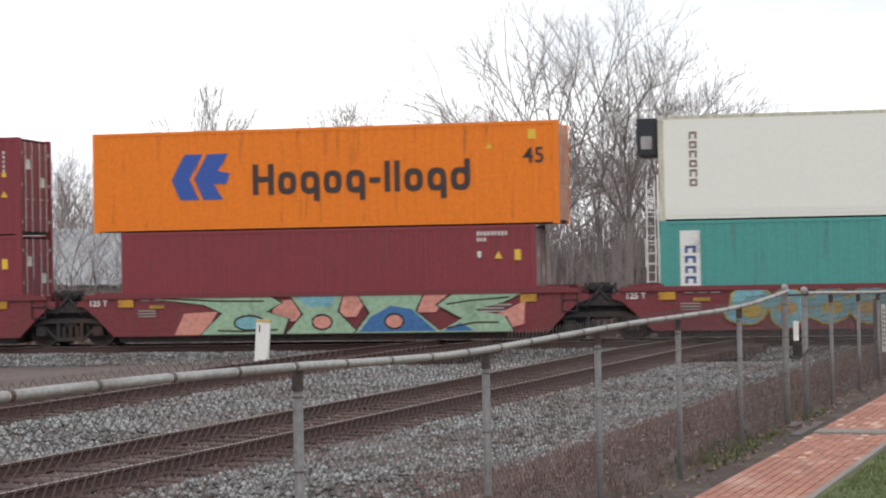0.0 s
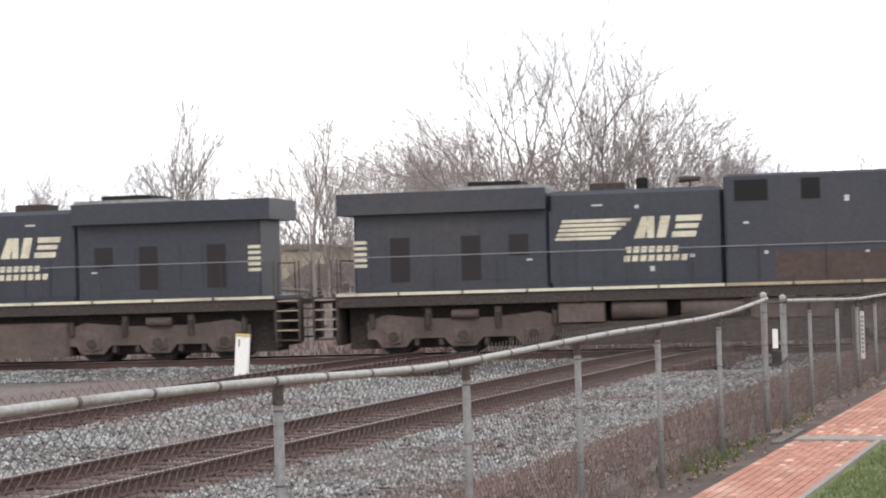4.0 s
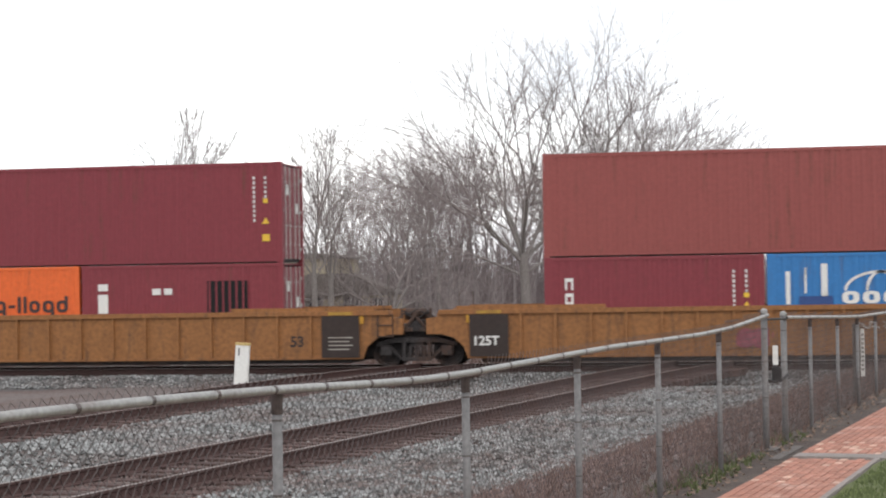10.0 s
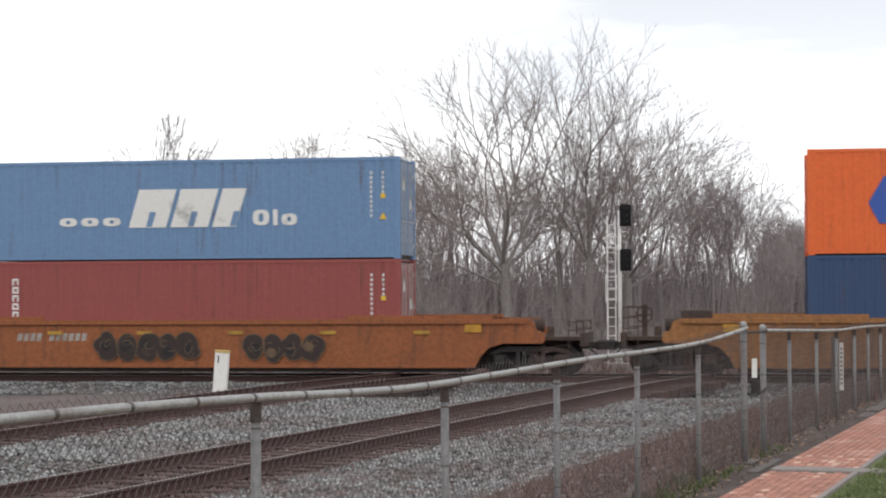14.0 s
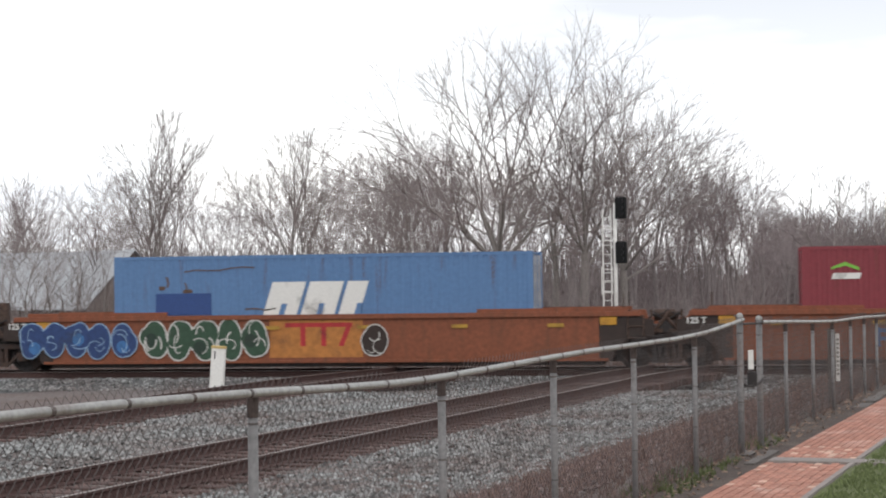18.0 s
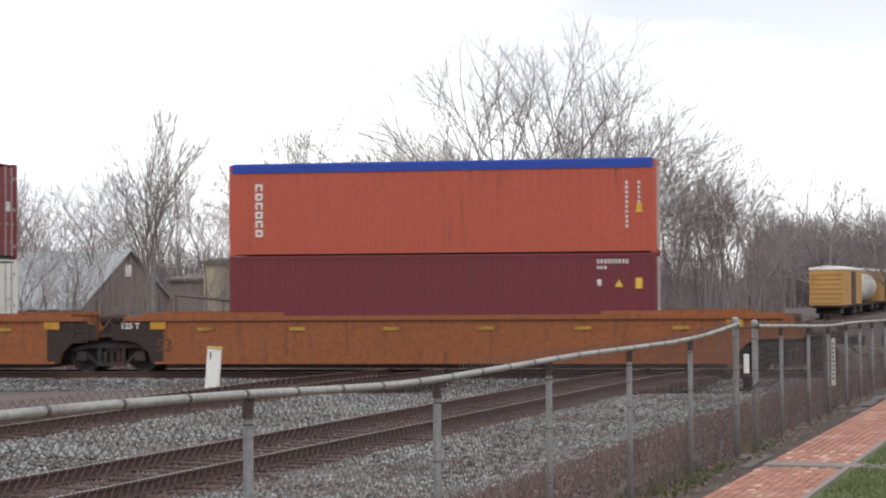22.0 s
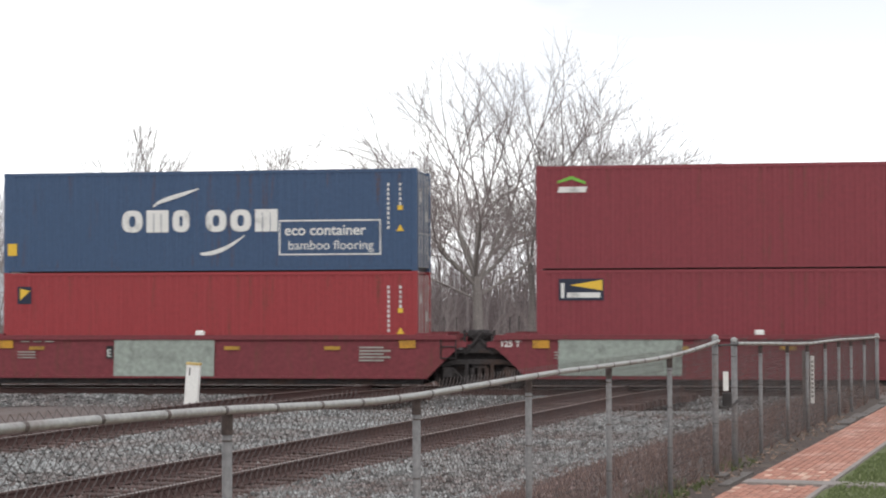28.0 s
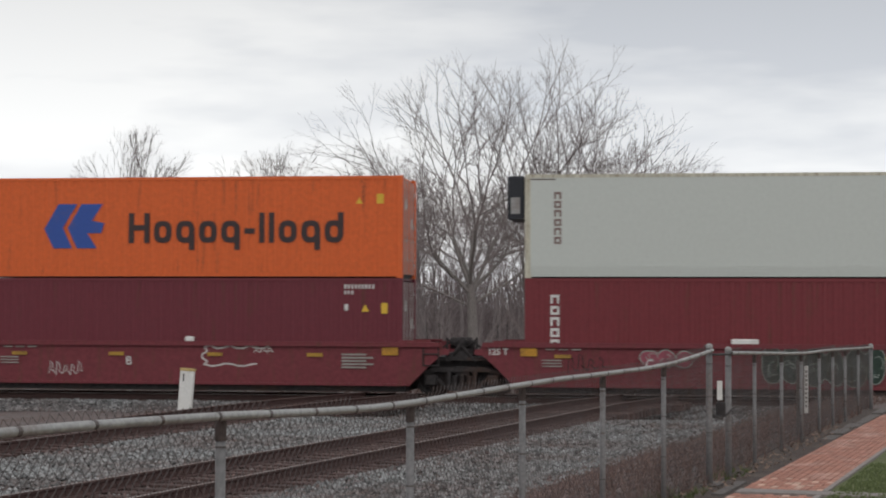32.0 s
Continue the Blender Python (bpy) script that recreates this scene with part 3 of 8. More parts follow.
def fence_board():
    p = fence_point(6.2, -0.06)
    z = height(p.x, p.y)
    root = thing("marker_board", "grey timber stake with a white lettered strip behind the fence", "marker post", (p.x, p.y, z))
    part("stake", G().box(-0.06, 0.03, 0, 0.05, -0.2, 1.0, 0.01), timber, root)
    part("strip", G().box(0.035, 0.085, 0, 0.02, 0.35, 0.93, 0.006), faded_white, root, "faded white strip with small dark marks")
    for k in range(9):
        part("lettering", G().prism(rect(0.046, 0.42 + k * 0.053, 0.074, 0.45 + k * 0.053), -0.002, 0.0005), faint_ink, root, "faint grey marks")


fence_board()
# ---- the train ----
MOVING = []
TOP_SEAM = 0.434
yellow_mark = material("yellow_mark", (0.75, 0.48, 0.05, 1), 0.5, vary=0.08)
white_mark = material("white_mark", (0.72, 0.71, 0.68, 1), 0.55, vary=0.06, dirt=GRIME, dirt_amount=0.15, dirt_scale=2)
MESHES = {}
pale_rod = material("pale_zinc_bar", (0.52, 0.50, 0.48, 1), 0.5, metal=0.2, grain=20, vary=0.15, dirt=RUST, dirt_amount=0.35, dirt_scale=2)


def shared(key, make):
    if key not in MESHES:
        MESHES[key] = make().mesh(key[0])
    return MESHES[key]


def corrugated(length, height, depth=0.024, pitch=0.278):
    """The outer skin of a container's long side: sheet pressed into upright waves, facing -y."""
    g = G()
    n = round((length - 0.3) / pitch)
    p = (length - 0.3) / n
    prof = []
    for i in range(n):
        x = 0.15 + i * p
        prof += [(x, 0), (x + p * 0.36, 0), (x + p * 0.5, depth), (x + p * 0.86, depth)]
    prof.append((length - 0.15, 0))
    for z in (0.14, height - 0.1):
        g.v += [(x, y, z) for x, y in prof]
    m = len(prof)
    g.f = [(i, i + 1, m + i + 1, m + i) for i in range(m - 1)]
    return g


def container(name, u, z, length, high, color, label, kind="dry", rods=None):
    """A shipping container whose left end stands at u; its doors face +x."""
    root = thing(name, label, "shipping container", (u, TRACK_Y, z), "containers on the train")
    MOVING.append(root)
    w = 1.219
    k = (length, high, kind)
    trim = STAINED if kind == "reefer" else color
    for sgn in (0, 1):
        def side():
            if kind == "reefer":
                g = G().box(0.12, length - 0.12, -w + 0.006, -w + 0.05, 0.14, high - 0.1)
            else:
                g = corrugated(length, high)
                g.v = [(x, y - w + 0.006, zz) for x, y, zz in g.v]
            return g
        ob = part("side_panel", shared(("side_panel",) + k, side), color, root)
        if sgn:
            ob.rotation_euler, ob.location = (0, 0, math.pi), (length, 0, 0)
        if kind == "reefer" and not sgn:
            for zz in (0.24, 0.31):
                part("kick_rail", shared(("kick_rail", length), lambda: G().box(0.17, length - 0.17, -w - 0.002, -w + 0.006, 0, 0.03)), color, root, at=(0, 0, zz))
    part("roof", shared(("roof",) + k, lambda: G().box(0.1, length - 0.1, -w + 0.04, w - 0.04, high - 0.06, high - 0.02)), color, root)
    part("floor_frame", shared(("floor_frame",) + k, lambda: G().box(0.1, length - 0.1, -w + 0.06, w - 0.06, 0.02, 0.14)), steel_dark, root)
    part("end_wall", shared(("end_wall",) + k, lambda: G().box(0.05, 0.1, -w + 0.08, w - 0.08, 0.1, high - 0.08)), color, root)
    for j, (y0, zz) in enumerate(((-w, 0.0), (w - 0.06, 0.0), (-w, high - 0.12), (w - 0.06, high - 0.12))):
        if zz:
            part("top_rail", shared(("top_rail", length), lambda: G().box(0.1, length - 0.1, 0, 0.06, 0.02, 0.115)), trim, root, at=(0, y0, zz))
        else:
            part("bottom_rail", shared(("bottom_rail", length), lambda: G().box(0.1, length - 0.1, 0.0, 0.03, 0.03, 0.155)), color, root, at=(0, y0 + (0.022 if y0 < 0 else 0.008), 0.01))
    for x in (0, length - 0.16):
        for y in (-w - 0.002, w - 0.158):
            part("corner_post", shared(("corner_post", high), lambda: G().box(0, 0.16, 0, 0.16, 0.11, high - 0.11, 0.01)), trim, root, at=(x, y, 0))
    for x in (0, length - 0.178):
        for y in (-w - 0.004, w - 0.158):
            for zz in (0, high - 0.118):
                part("corner_casting", shared(("corner_casting",), lambda: G().box(0, 0.178, 0, 0.162, 0, 0.118, 0.01)), trim, root, at=(x, y, zz))
    for y in (-1.06, 0.01):
        d = part("door", shared(("door", high), lambda: G().box(0, 0.05, 0, 1.05, 0.12, high - 0.12, 0.01).box(0.05, 0.06, 0.1, 0.95, high * 0.36, high * 0.37).box(0.05, 0.06, 0.1, 0.95, high * 0.62, high * 0.63)), color, root, at=(length - 0.09, y, 0))
        for yy in (0.3, 0.78):
            part("locking_bar", shared(("locking_bar", high), lambda: G().tube((0.075, 0, 0.1), (0.075, 0, high - 0.1), 0.02, n=6).box(0.05, 0.1, -0.03, 0.14, 1.05, 1.09).box(0.05, 0.09, -0.04, 0.04, 0.5, 0.56).box(0.05, 0.09, -0.04, 0.04, high - 0.6, high - 0.54)), rods or pale_rod, d, "pale zinc bar", at=(0, yy, 0))
        part("door_plate", shared(("door_plate",), lambda: G().box(0.05, 0.058, 0.36, 0.72, 0, 0.3)), white_mark, d, "small white plate", at=(0, 0, high * (0.68 if y < 0 else 0.5)))
        part("hinges", shared(("hinges", high), lambda: G().box(0.04, 0.075, -0.02, 0.09, 0.35, 0.45).box(0.04, 0.075, -0.02, 0.09, high * 0.5, high * 0.5 + 0.1).box(0.04, 0.075, -0.02, 0.09, high - 0.5, high - 0.4)), rods or pale_rod, d, at=(0, 0 if y < 0 else 0.98, 0))
    return root


def mark(root, name, mat, shapes, y=-1.224, label="", thick=0.003):
    """Painted marks on the side that faces the path: outlines in x and z."""
    g = G()
    for s in shapes:
        g.prism(s, y, y + thick)
    return part(name, g, mat, root, label)


def ring_shape(x, lo, w, hi, t, lean=0.0):
    """A rounded ring in two halves."""
    cx, cz, rx, rz = x + w / 2, (lo + hi) / 2, w / 2, (hi - lo) / 2

    def at(a, rx, rz):
        c, d = math.cos(a), math.sin(a)
        z = cz + rz * math.copysign(abs(d) ** 0.72, d)
        return cx + rx * math.copysign(abs(c) ** 0.72, c) + lean * (z - lo) / (hi - lo), z
    out = []
    for a0 in (math.pi / 2, -math.pi / 2):
        arc = [a0 + math.pi * k / 9 for k in range(10)]
        out.append([at(a, rx, rz) for a in arc] + [at(a, rx - t, rz - t) for a in arc[::-1]])
    return out


def block_chars(x, z, h, pattern, stroke=0.16, gap=0.16, lean=0.0):
    """A row of plain upright shapes: A a tall ring, x a low ring, p a low ring with a tail, h a pair of bars, l a single bar, - a dash."""
    out = []
    s = h * stroke
    for c in pattern:
        w = {"A": 0.62, "x": 0.58, "p": 0.6, "l": 0.17, "-": 0.34, "W": 0.8, " ": 0.3, "o": 0.74, "i": 0.3, "h": 0.68, "d": 0.6}[c] * h
        lo, hi = (z, z + h) if c in "AlWoih" else (z, z + h * 0.74)
        if c == "-":
            out.append([rect(x, z + h * 0.3, x + w, z + h * 0.3 + s, lean * 0.1)])
        elif c in "li":
            out.append([rect(x, lo, x + w, hi, lean)])
        elif c in "hW":
            mid = [rect(x + s, z + h * 0.42, x + w - s, z + h * 0.42 + s)] if c == "h" else [rect(x + w / 2 - s / 2, lo, x + w / 2 + s / 2, hi - s * 0.6), rect(x + s, hi - s * 0.6, x + w - s, hi)]
            out.append([rect(x, lo, x + s, hi, lean), rect(x + w - s, lo, x + w, hi, lean)] + mid)
        elif c != " ":
            rings = ring_shape(x, lo, w, hi, s, lean)
            out.append(rings)
            if c in "pd":
                out.append([rect(x + w - s, z - h * 0.24, x + w, z + h * 0.3) if c == "p" else rect(x + w - s, z + h * 0.4, x + w, z + h)])
        x += w + h * gap
    return out


# wheelsets and trucks
def wheelset(parent, x, r):
    for s in (-1, 1):
        def tyre():
            prof = [(0.0, -0.06), (0.12, -0.06), (0.12, -0.03), (r * 0.78, -0.02), (r * 0.8, -0.06), (r, -0.06), (r, 0.05), (r + 0.02, 0.06), (r + 0.02, 0.07), (r * 0.8, 0.07), (0.12, 0.03), (0.0, 0.6)]
            g = G().ring((0, 0, 0), r, [(a, b * -s) for a, b in prof], 24)
            for k in range(5):
                t = 1.2566 * k
                g.tube((0.55 * r * math.cos(t), -0.03, 0.55 * r * math.sin(t)), (0.55 * r * math.cos(t), 0.03, 0.55 * r * math.sin(t)), 0.05, n=6)
            return g
        w = part("wheel", shared(("wheel", r, s), tyre), steel_dark, parent, at=(x, 0.74 * s, r))
        SPIN.setdefault((x, s, r), []).append(w)


SPIN = {}


def truck(root, x, name="truck"):
    """A two-axle cast truck centred at x."""
    def frame_mesh():
        g = G()
        for y0, y1 in ((-1.08, -0.94), (0.94, 1.08)):
            g.prism([(-1.15, 0.6), (-0.7, 0.7), (0.7, 0.7), (1.15, 0.6), (1.15, 0.7), (0.66, 0.84), (-0.66, 0.84), (-1.15, 0.7)], y0, y1)
            g.prism([(-0.38, 0.17), (0.38, 0.17), (0.44, 0.29), (-0.44, 0.29)], y0, y1)
            for k in (-1, 1):
                arm = [(k * 0.72, 0.46), (k * 0.38, 0.17), (k * 0.44, 0.29), (k * 0.72, 0.58)]
                g.prism(arm if k < 0 else arm[::-1], y0, y1)
                g.box(k * 0.36 - 0.05, k * 0.36 + 0.05, y0, y1, 0.29, 0.7)
            for xx in (-0.88, 0.88):
                g.box(xx - 0.17, xx + 0.17, y0 - 0.06, y1, 0.34, 0.62, 0.03)
            for xx in (-0.2, 0.0, 0.2):
                g.tube((xx, (y0 + y1) / 2, 0.26), (xx, (y0 + y1) / 2, 0.6), 0.075, n=8)
        g.box(-0.2, 0.2, -1.0, 1.0, 0.6, 0.85)
        return g
    t = part(name, shared(("truck",), frame_mesh), steel_dark, root, "dark greasy cast-steel truck", at=(x, 0, 0))
    for a in (-0.88, 0.88):
        wheelset(t, a, 0.46)
    return t


def coupler(root, x, way):
    part("coupler", shared(("coupler",), lambda: G().box(0, 0.75, -0.12, 0.12, 0.75, 0.95, 0.02).box(0.6, 0.95, -0.2, 0.2, 0.72, 1.0, 0.05)), steel_dark, root, at=(x, 0, 0)).rotation_euler = (0, 0, 0 if way > 0 else math.pi)


def well_car(name, u, half, ends, color, label, ribs=False, top=1.62, bottom=0.25, well=8.1, deck=1.72, tall_gear=False):
    """A well car unit centred at u that reaches half metres each way. ends: for left and right 'shared' or 'coupled';
    a unit carries the truck at its right end, and at its left end only where it is coupled."""
    root = thing(name, label, "railway wagon", (u, TRACK_Y, 0), "well cars of the train")
    MOVING.append(root)
    rise = top - bottom
    low = bottom + rise * 0.5
    red = well < 7
    reach = [half if how == "shared" else max(half, well + (2.2 if red else 3.25)) - 0.05 for how in ends]

    def end_outline(s, e, how):
        """From the foot of the arch round the end to the top edge."""
        if how == "coupled":
            pts = [(e - 3.2, bottom), (e - 3.05, bottom + rise * 0.22), (e - 2.8, low - 0.12), (e - 2.4, low), (e - 1.3, low), (e - 1.22, low + 0.1), (e - 1.26, low + 0.3), (e - 1.45, low + 0.36), (e - 1.55, top - 0.06), (e - 1.75, top)]
        else:
            if red:
                return [(s * x, z) for x, z in ((e - 1.45, bottom), (e - 0.95, bottom + rise * 0.42), (e - 0.55, top - 0.36), (e - 0.33, top - 0.34), (e - 0.33, top - 0.2), (e - 0.5, top - 0.18), (e - 0.56, top))]
            w = 0.0
            pts = [(e - 1.5, bottom), (e - 1.38 + w, bottom + rise * 0.25), (e - 1.1 + w * 0.5, low - 0.1), (e - 0.75, low), (e - 0.33, low), (e - 0.33, top - 0.24), (e - 0.62, top - 0.2), (e - 0.68, top)]
        return [(s * x, z) for x, z in pts]
    right, left = end_outline(1, reach[1], ends[1]), end_outline(-1, reach[0], ends[0])
    for y0, y1 in ((-1.36, -1.25), (1.25, 1.36)):
        sd = part("side_sill", G().prism(right + left[::-1], y0, y1), color, root)
        s = -1 if y0 < 0 else 1
        e0, e1 = (y0 - 0.05, y0) if s < 0 else (y1, y1 + 0.05)
        c0, c1 = left[-1][0] + 0.02, right[-1][0] - 0.02
        f0, f1 = left[0][0] + 0.1, right[0][0] - 0.1
        part("top_chord", G().box(c0, c1, e0 - 0.04 if s < 0 else e0, e1 if s < 0 else e0 + 0.09, top - 0.13, top - 0.005), color, sd)
        part("bottom_chord", G().box(f0, f1, e0, e1, bottom + 0.002, bottom + 0.07), color, sd)
        if ribs:
            n = 16
            for i in range(n + 1):
                x = -well + 0.25 + (2 * well - 0.5) * i / n
                part("rib", shared(("rib", top, bottom), lambda: G().box(-0.04, 0.04, -0.075, 0.045, bottom + 0.07, top - 0.13)), color, sd, at=(x, (e0 + e1) / 2, 0))
    # added dark blocks for the brake rigging and the shade around it
    part("brake_rigging", G().box(-half + 0.9, half - 0.9, -0.45, 0.45, 0.2, 0.34).box(-well - 0.6, -well + 0.2, -0.7, 0.7, 0.34, 0.95).box(well - 0.2, well + 0.6, -0.7, 0.7, 0.34, 0.95), steel_dark, root)
    # floor drawn low; its dark steel also stands in for shade underneath
    part("well_floor", G().box(-well + 0.1, well - 0.1, -1.2, 1.2, 0.13, 0.43), steel_dark, root)
    gear = rust_gear if not red else steel_dark
    for s, how, e in zip((-1, 1), ends, reach):
        part("bulkhead", G().box(s * well - 0.06, s * well + 0.06, -1.25, 1.25, 0.5, top - 0.1), color, root)
        x0, x1 = sorted((s * (well + 0.06), s * (e - 0.1)))
        part("end_platform", G().box(x0, x1, -1.2, 1.2, 1.02, 1.12).box(x0, x1, -0.3, 0.3, 0.86, 1.02), gear, root)
        for y in (-1.3, 1.2):
            part("walkway_rail", G().box(*sorted((s * (well - 3.6 if not red else well - 0.3), s * (well + 0.6))), y, y + 0.1, top + 0.0, top + (deck - top)), color, root)
            part("walkway_post", G().tube((s * (well + 0.5), y + 0.05, top - 0.1), (s * (well + 0.5), y + 0.05, top + 0.5), 0.014, n=5), gear, root)
        if how == "coupled":
            truck(root, s * (e - 1.65))
            coupler(root, s * (e - 0.5), s)
            part("end_sill", G().box(*sorted((s * (e - 0.25), s * (e - 0.08))), -1.3, 1.3, 0.85, 1.24, 0.02), color if red else gear, root)
            if s < 0:
                part("brake_stand", G().box(*sorted((s * (e - 0.8), s * (e - 0.65))), -0.75, -0.6, 1.1, 2.0), gear, root)
                part("brake_wheel", G().ring((s * (e - 0.72), -0.82, 1.72), 0.24, [(0.2, -0.02), (0.24, -0.02), (0.24, 0.02), (0.2, 0.02)], 18).box(s * (e - 0.72) - 0.22, s * (e - 0.72) + 0.22, -0.84, -0.81, 1.7, 1.74).box(s * (e - 0.72) - 0.02, s * (e - 0.72) + 0.02, -0.84, -0.81, 1.5, 1.94), gear, root)
            part("air_reservoir", G().tube((s * (e - 2.3), -0.75, 1.42), (s * (e - 1.3), -0.75, 1.42), 0.2, n=12), gear, root, "", True)
            part("brake_valve", G().box(*sorted((s * (e - 2.0), s * (e - 1.7))), -1.15, -0.95, 1.14, 1.5, 0.03).box(*sorted((s * (e - 1.2), s * (e - 1.0))), -1.1, -0.9, 1.14, 1.42, 0.03), gear, root)
            part("equipment_box", G().box(*sorted((s * (e - 2.6), s * (e - 1.75))), -1.0, -0.5, 1.14, 1.85 if s < 0 else 1.5, 0.03), gear, root)
            for y in (-1.22, 1.2) if red else ():
                part("end_railing", G().pipe([(s * (e - 0.9), y, 1.12), (s * (e - 0.9), y, 2.05), (s * (e - 1.7), y, 2.05), (s * (e - 1.7), y, 1.3)], 0.022, 6), gear, root)
                part("mid_rail", G().tube((s * (e - 0.9), y, 1.62), (s * (e - 1.7), y, 1.62), 0.018, n=5), gear, root)
            part("air_hose", G().pipe([(s * (e - 0.1), -0.35, 0.8), (s * (e + 0.15), -0.38, 0.6), (s * (e + 0.35), -0.38, 0.42), (s * (e + 0.5), -0.36, 0.5)], 0.03, 6), steel_dark, root)
            for y in (-1.28, 1.22):
                g = G()
                for dx in (0.0, 0.42):
                    g.tube((s * (e - 0.15 - dx), y, 0.45 if dx else 1.2), (s * (e - 0.15 - dx), y, 1.95 if s < 0 else 1.55), 0.018, n=6)
                for zz in (1.35, 1.65, 1.93) if s < 0 else (1.3, 1.53):
                    g.tube((s * (e - 0.15), y, zz), (s * (e - 0.57), y, zz), 0.015, n=6)
                part("ladder", g, gear, root)
        elif s > 0:
            truck(root, half, "shared_truck")
            # dark block added at the bolster to make the arch's shaded hollow black
            part("body_bolster", G().box(half - 1.0, half + 1.0, -0.8, 0.8, 0.62, 1.1, 0.03), steel_dark, root)
            part("articulated_joint", G().box(half - 0.55, half + 0.55, -0.55, 0.55, 0.86, 1.22, 0.06).box(half - 0.22, half + 0.22, -1.15, 0.95, 1.02, 1.34, 0.03), steel_dark, root)
            part("hose", G().pipe([(half - 0.7, -1.0, 1.25), (half - 0.35, -1.05, 1.52), (half, -1.05, 1.36), (half + 0.35, -1.05, 1.54), (half + 0.7, -1.0, 1.22)], 0.03, 6), steel_dark, root)
            part("slack_strut", G().tube((half - 0.4, -1.18, 1.0), (half + 0.12, -1.18, 1.62), 0.05, n=7), gear, root)
            part("slack_strut", G().tube((half + 0.4, -1.18, 1.0), (half - 0.05, -1.16, 1.5), 0.045, n=7), gear, root)
            part("brake_valve", G().box(half + 0.05, half + 0.32, -0.9, -0.6, 1.2, 2.05 if tall_gear else 1.58, 0.03), gear, root)
            part("brake_cylinder", G().tube((half - 0.35, -0.8, 1.5), (half + 0.25, -0.8, 1.5), 0.17, n=12), gear, root, "", True)
            g = G()
            hi = 2.0 if tall_gear else 1.5
            for dx in (-1.05, -0.62):
                g.tube((half + dx, -1.40, 0.86), (half + dx, -1.40, hi), 0.022, n=6)
            for zz in (0.88, 1.2, 1.49, 1.84, 1.99)[:5 if tall_gear else 3]:
                g.tube((half - 1.05, -1.40, zz), (half - 0.62, -1.40, zz), 0.018, n=6)
            part("step_ladder", g, gear, root)
            if tall_gear:
                part("grab_rail", G().pipe([(half + 0.5, -1.2, 1.15), (half + 0.5, -1.2, 1.9), (half + 0.85, -1.2, 1.9), (half + 0.85, -1.2, 1.15)], 0.02, 6), gear, root)
                part("gear_box", G().box(half - 1.3, half - 0.9, -1.1, -0.5, 1.7, 2.15, 0.03), gear, root, "rusty brake gear box")
            else:
                for x in (half - 0.42, half + 0.42):
                    part("hose_bracket", G().box(x - 0.03, x + 0.03, -1.1, -1.04, 1.1, 1.66), gear, root)
                part("hose", G().pipe([(half - 0.42, -1.07, 1.62), (half - 0.2, -1.12, 1.5), (half + 0.05, -1.12, 1.66), (half + 0.25, -1.1, 1.52), (half + 0.42, -1.07, 1.62)], 0.022, 6), steel_dark, root, "sagging black hose")
    ENDS.append((right, left))
    return root


ENDS = []
rust_gear = material("rusty_brake_gear", (0.085, 0.052, 0.04, 1), 0.8, grain=14, vary=0.3, dirt=GRIME, dirt_amount=0.5, bump=0.004)
MAROON = paint("maroon", 128, 52, 60, 0.06)
MAROON_B = paint("dull_maroon", 144, 74, 70, 0.1)
WINE = paint("wine", 110, 44, 54, 0.06)
RED = paint("red", 147, 53, 57, 0.1)
PALE_NAVY = paint("pale_navy", 60, 82, 112, 0.1)
ORANGE = paint("orange", 232, 124, 22, 0.04)
ORANGE_B = paint("deep_orange", 222, 103, 48, 0.03)
OLD_ORANGE = paint("weathered_orange", 224, 114, 40, 0.1, 0.6, 0.12)
AMBER = paint("amber", 206, 112, 40, 0.1)
WHITE = paint("white", 226, 226, 218, 0, 0.5, 0.02)
GREY_WHITE = paint("grey_white", 200, 204, 198, 0, 0.5, 0.02)
TEAL = paint("teal", 76, 148, 142, 0.15)
BLUE = paint("blue", 52, 118, 178, 0.25)
NAVY = paint("navy", 48, 70, 104, 0.12)
SKY_BLUE = paint("sky_blue", 106, 137, 172, 0.06)
STEEL_BLUE = paint("steel_blue", 90, 124, 166, 0.12)
RUST_ORANGE = paint("rust_orange", 178, 84, 64, 0.06)
DARK_RED = paint("dark_red", 120, 46, 52, 0.12)
CAR_RED = paint("wagon_red", 118, 50, 57, 0.4, 0.6, 0.12)
CAR_YELLOW = paint("wagon_yellow", 144, 84, 48, 0.6, 0.6, 0.14)
CAR_RIBBED = paint("ribbed_wagon_yellow", 146, 98, 56, 0.6, 0.6, 0.16)
CAR_DULL = paint("wagon_dull_brown", 114, 62, 50, 0.5, 0.6, 0.14)
CAR_OLIVE = paint("wagon_olive_brown", 122, 82, 52, 0.6, 0.6, 0.18)
CAR_BROWN = paint("wagon_brown", 130, 74, 50, 0.5, 0.6, 0.14)
LOGO_BLUE = material("logo_blue", lin(54, 86, 164), 0.55, vary=0.08, dirt=lin(110, 90, 110), dirt_amount=0.2, dirt_scale=1.5)
LOGO_DARK = material("logo_dark", lin(62, 48, 48), 0.5, vary=0.08)

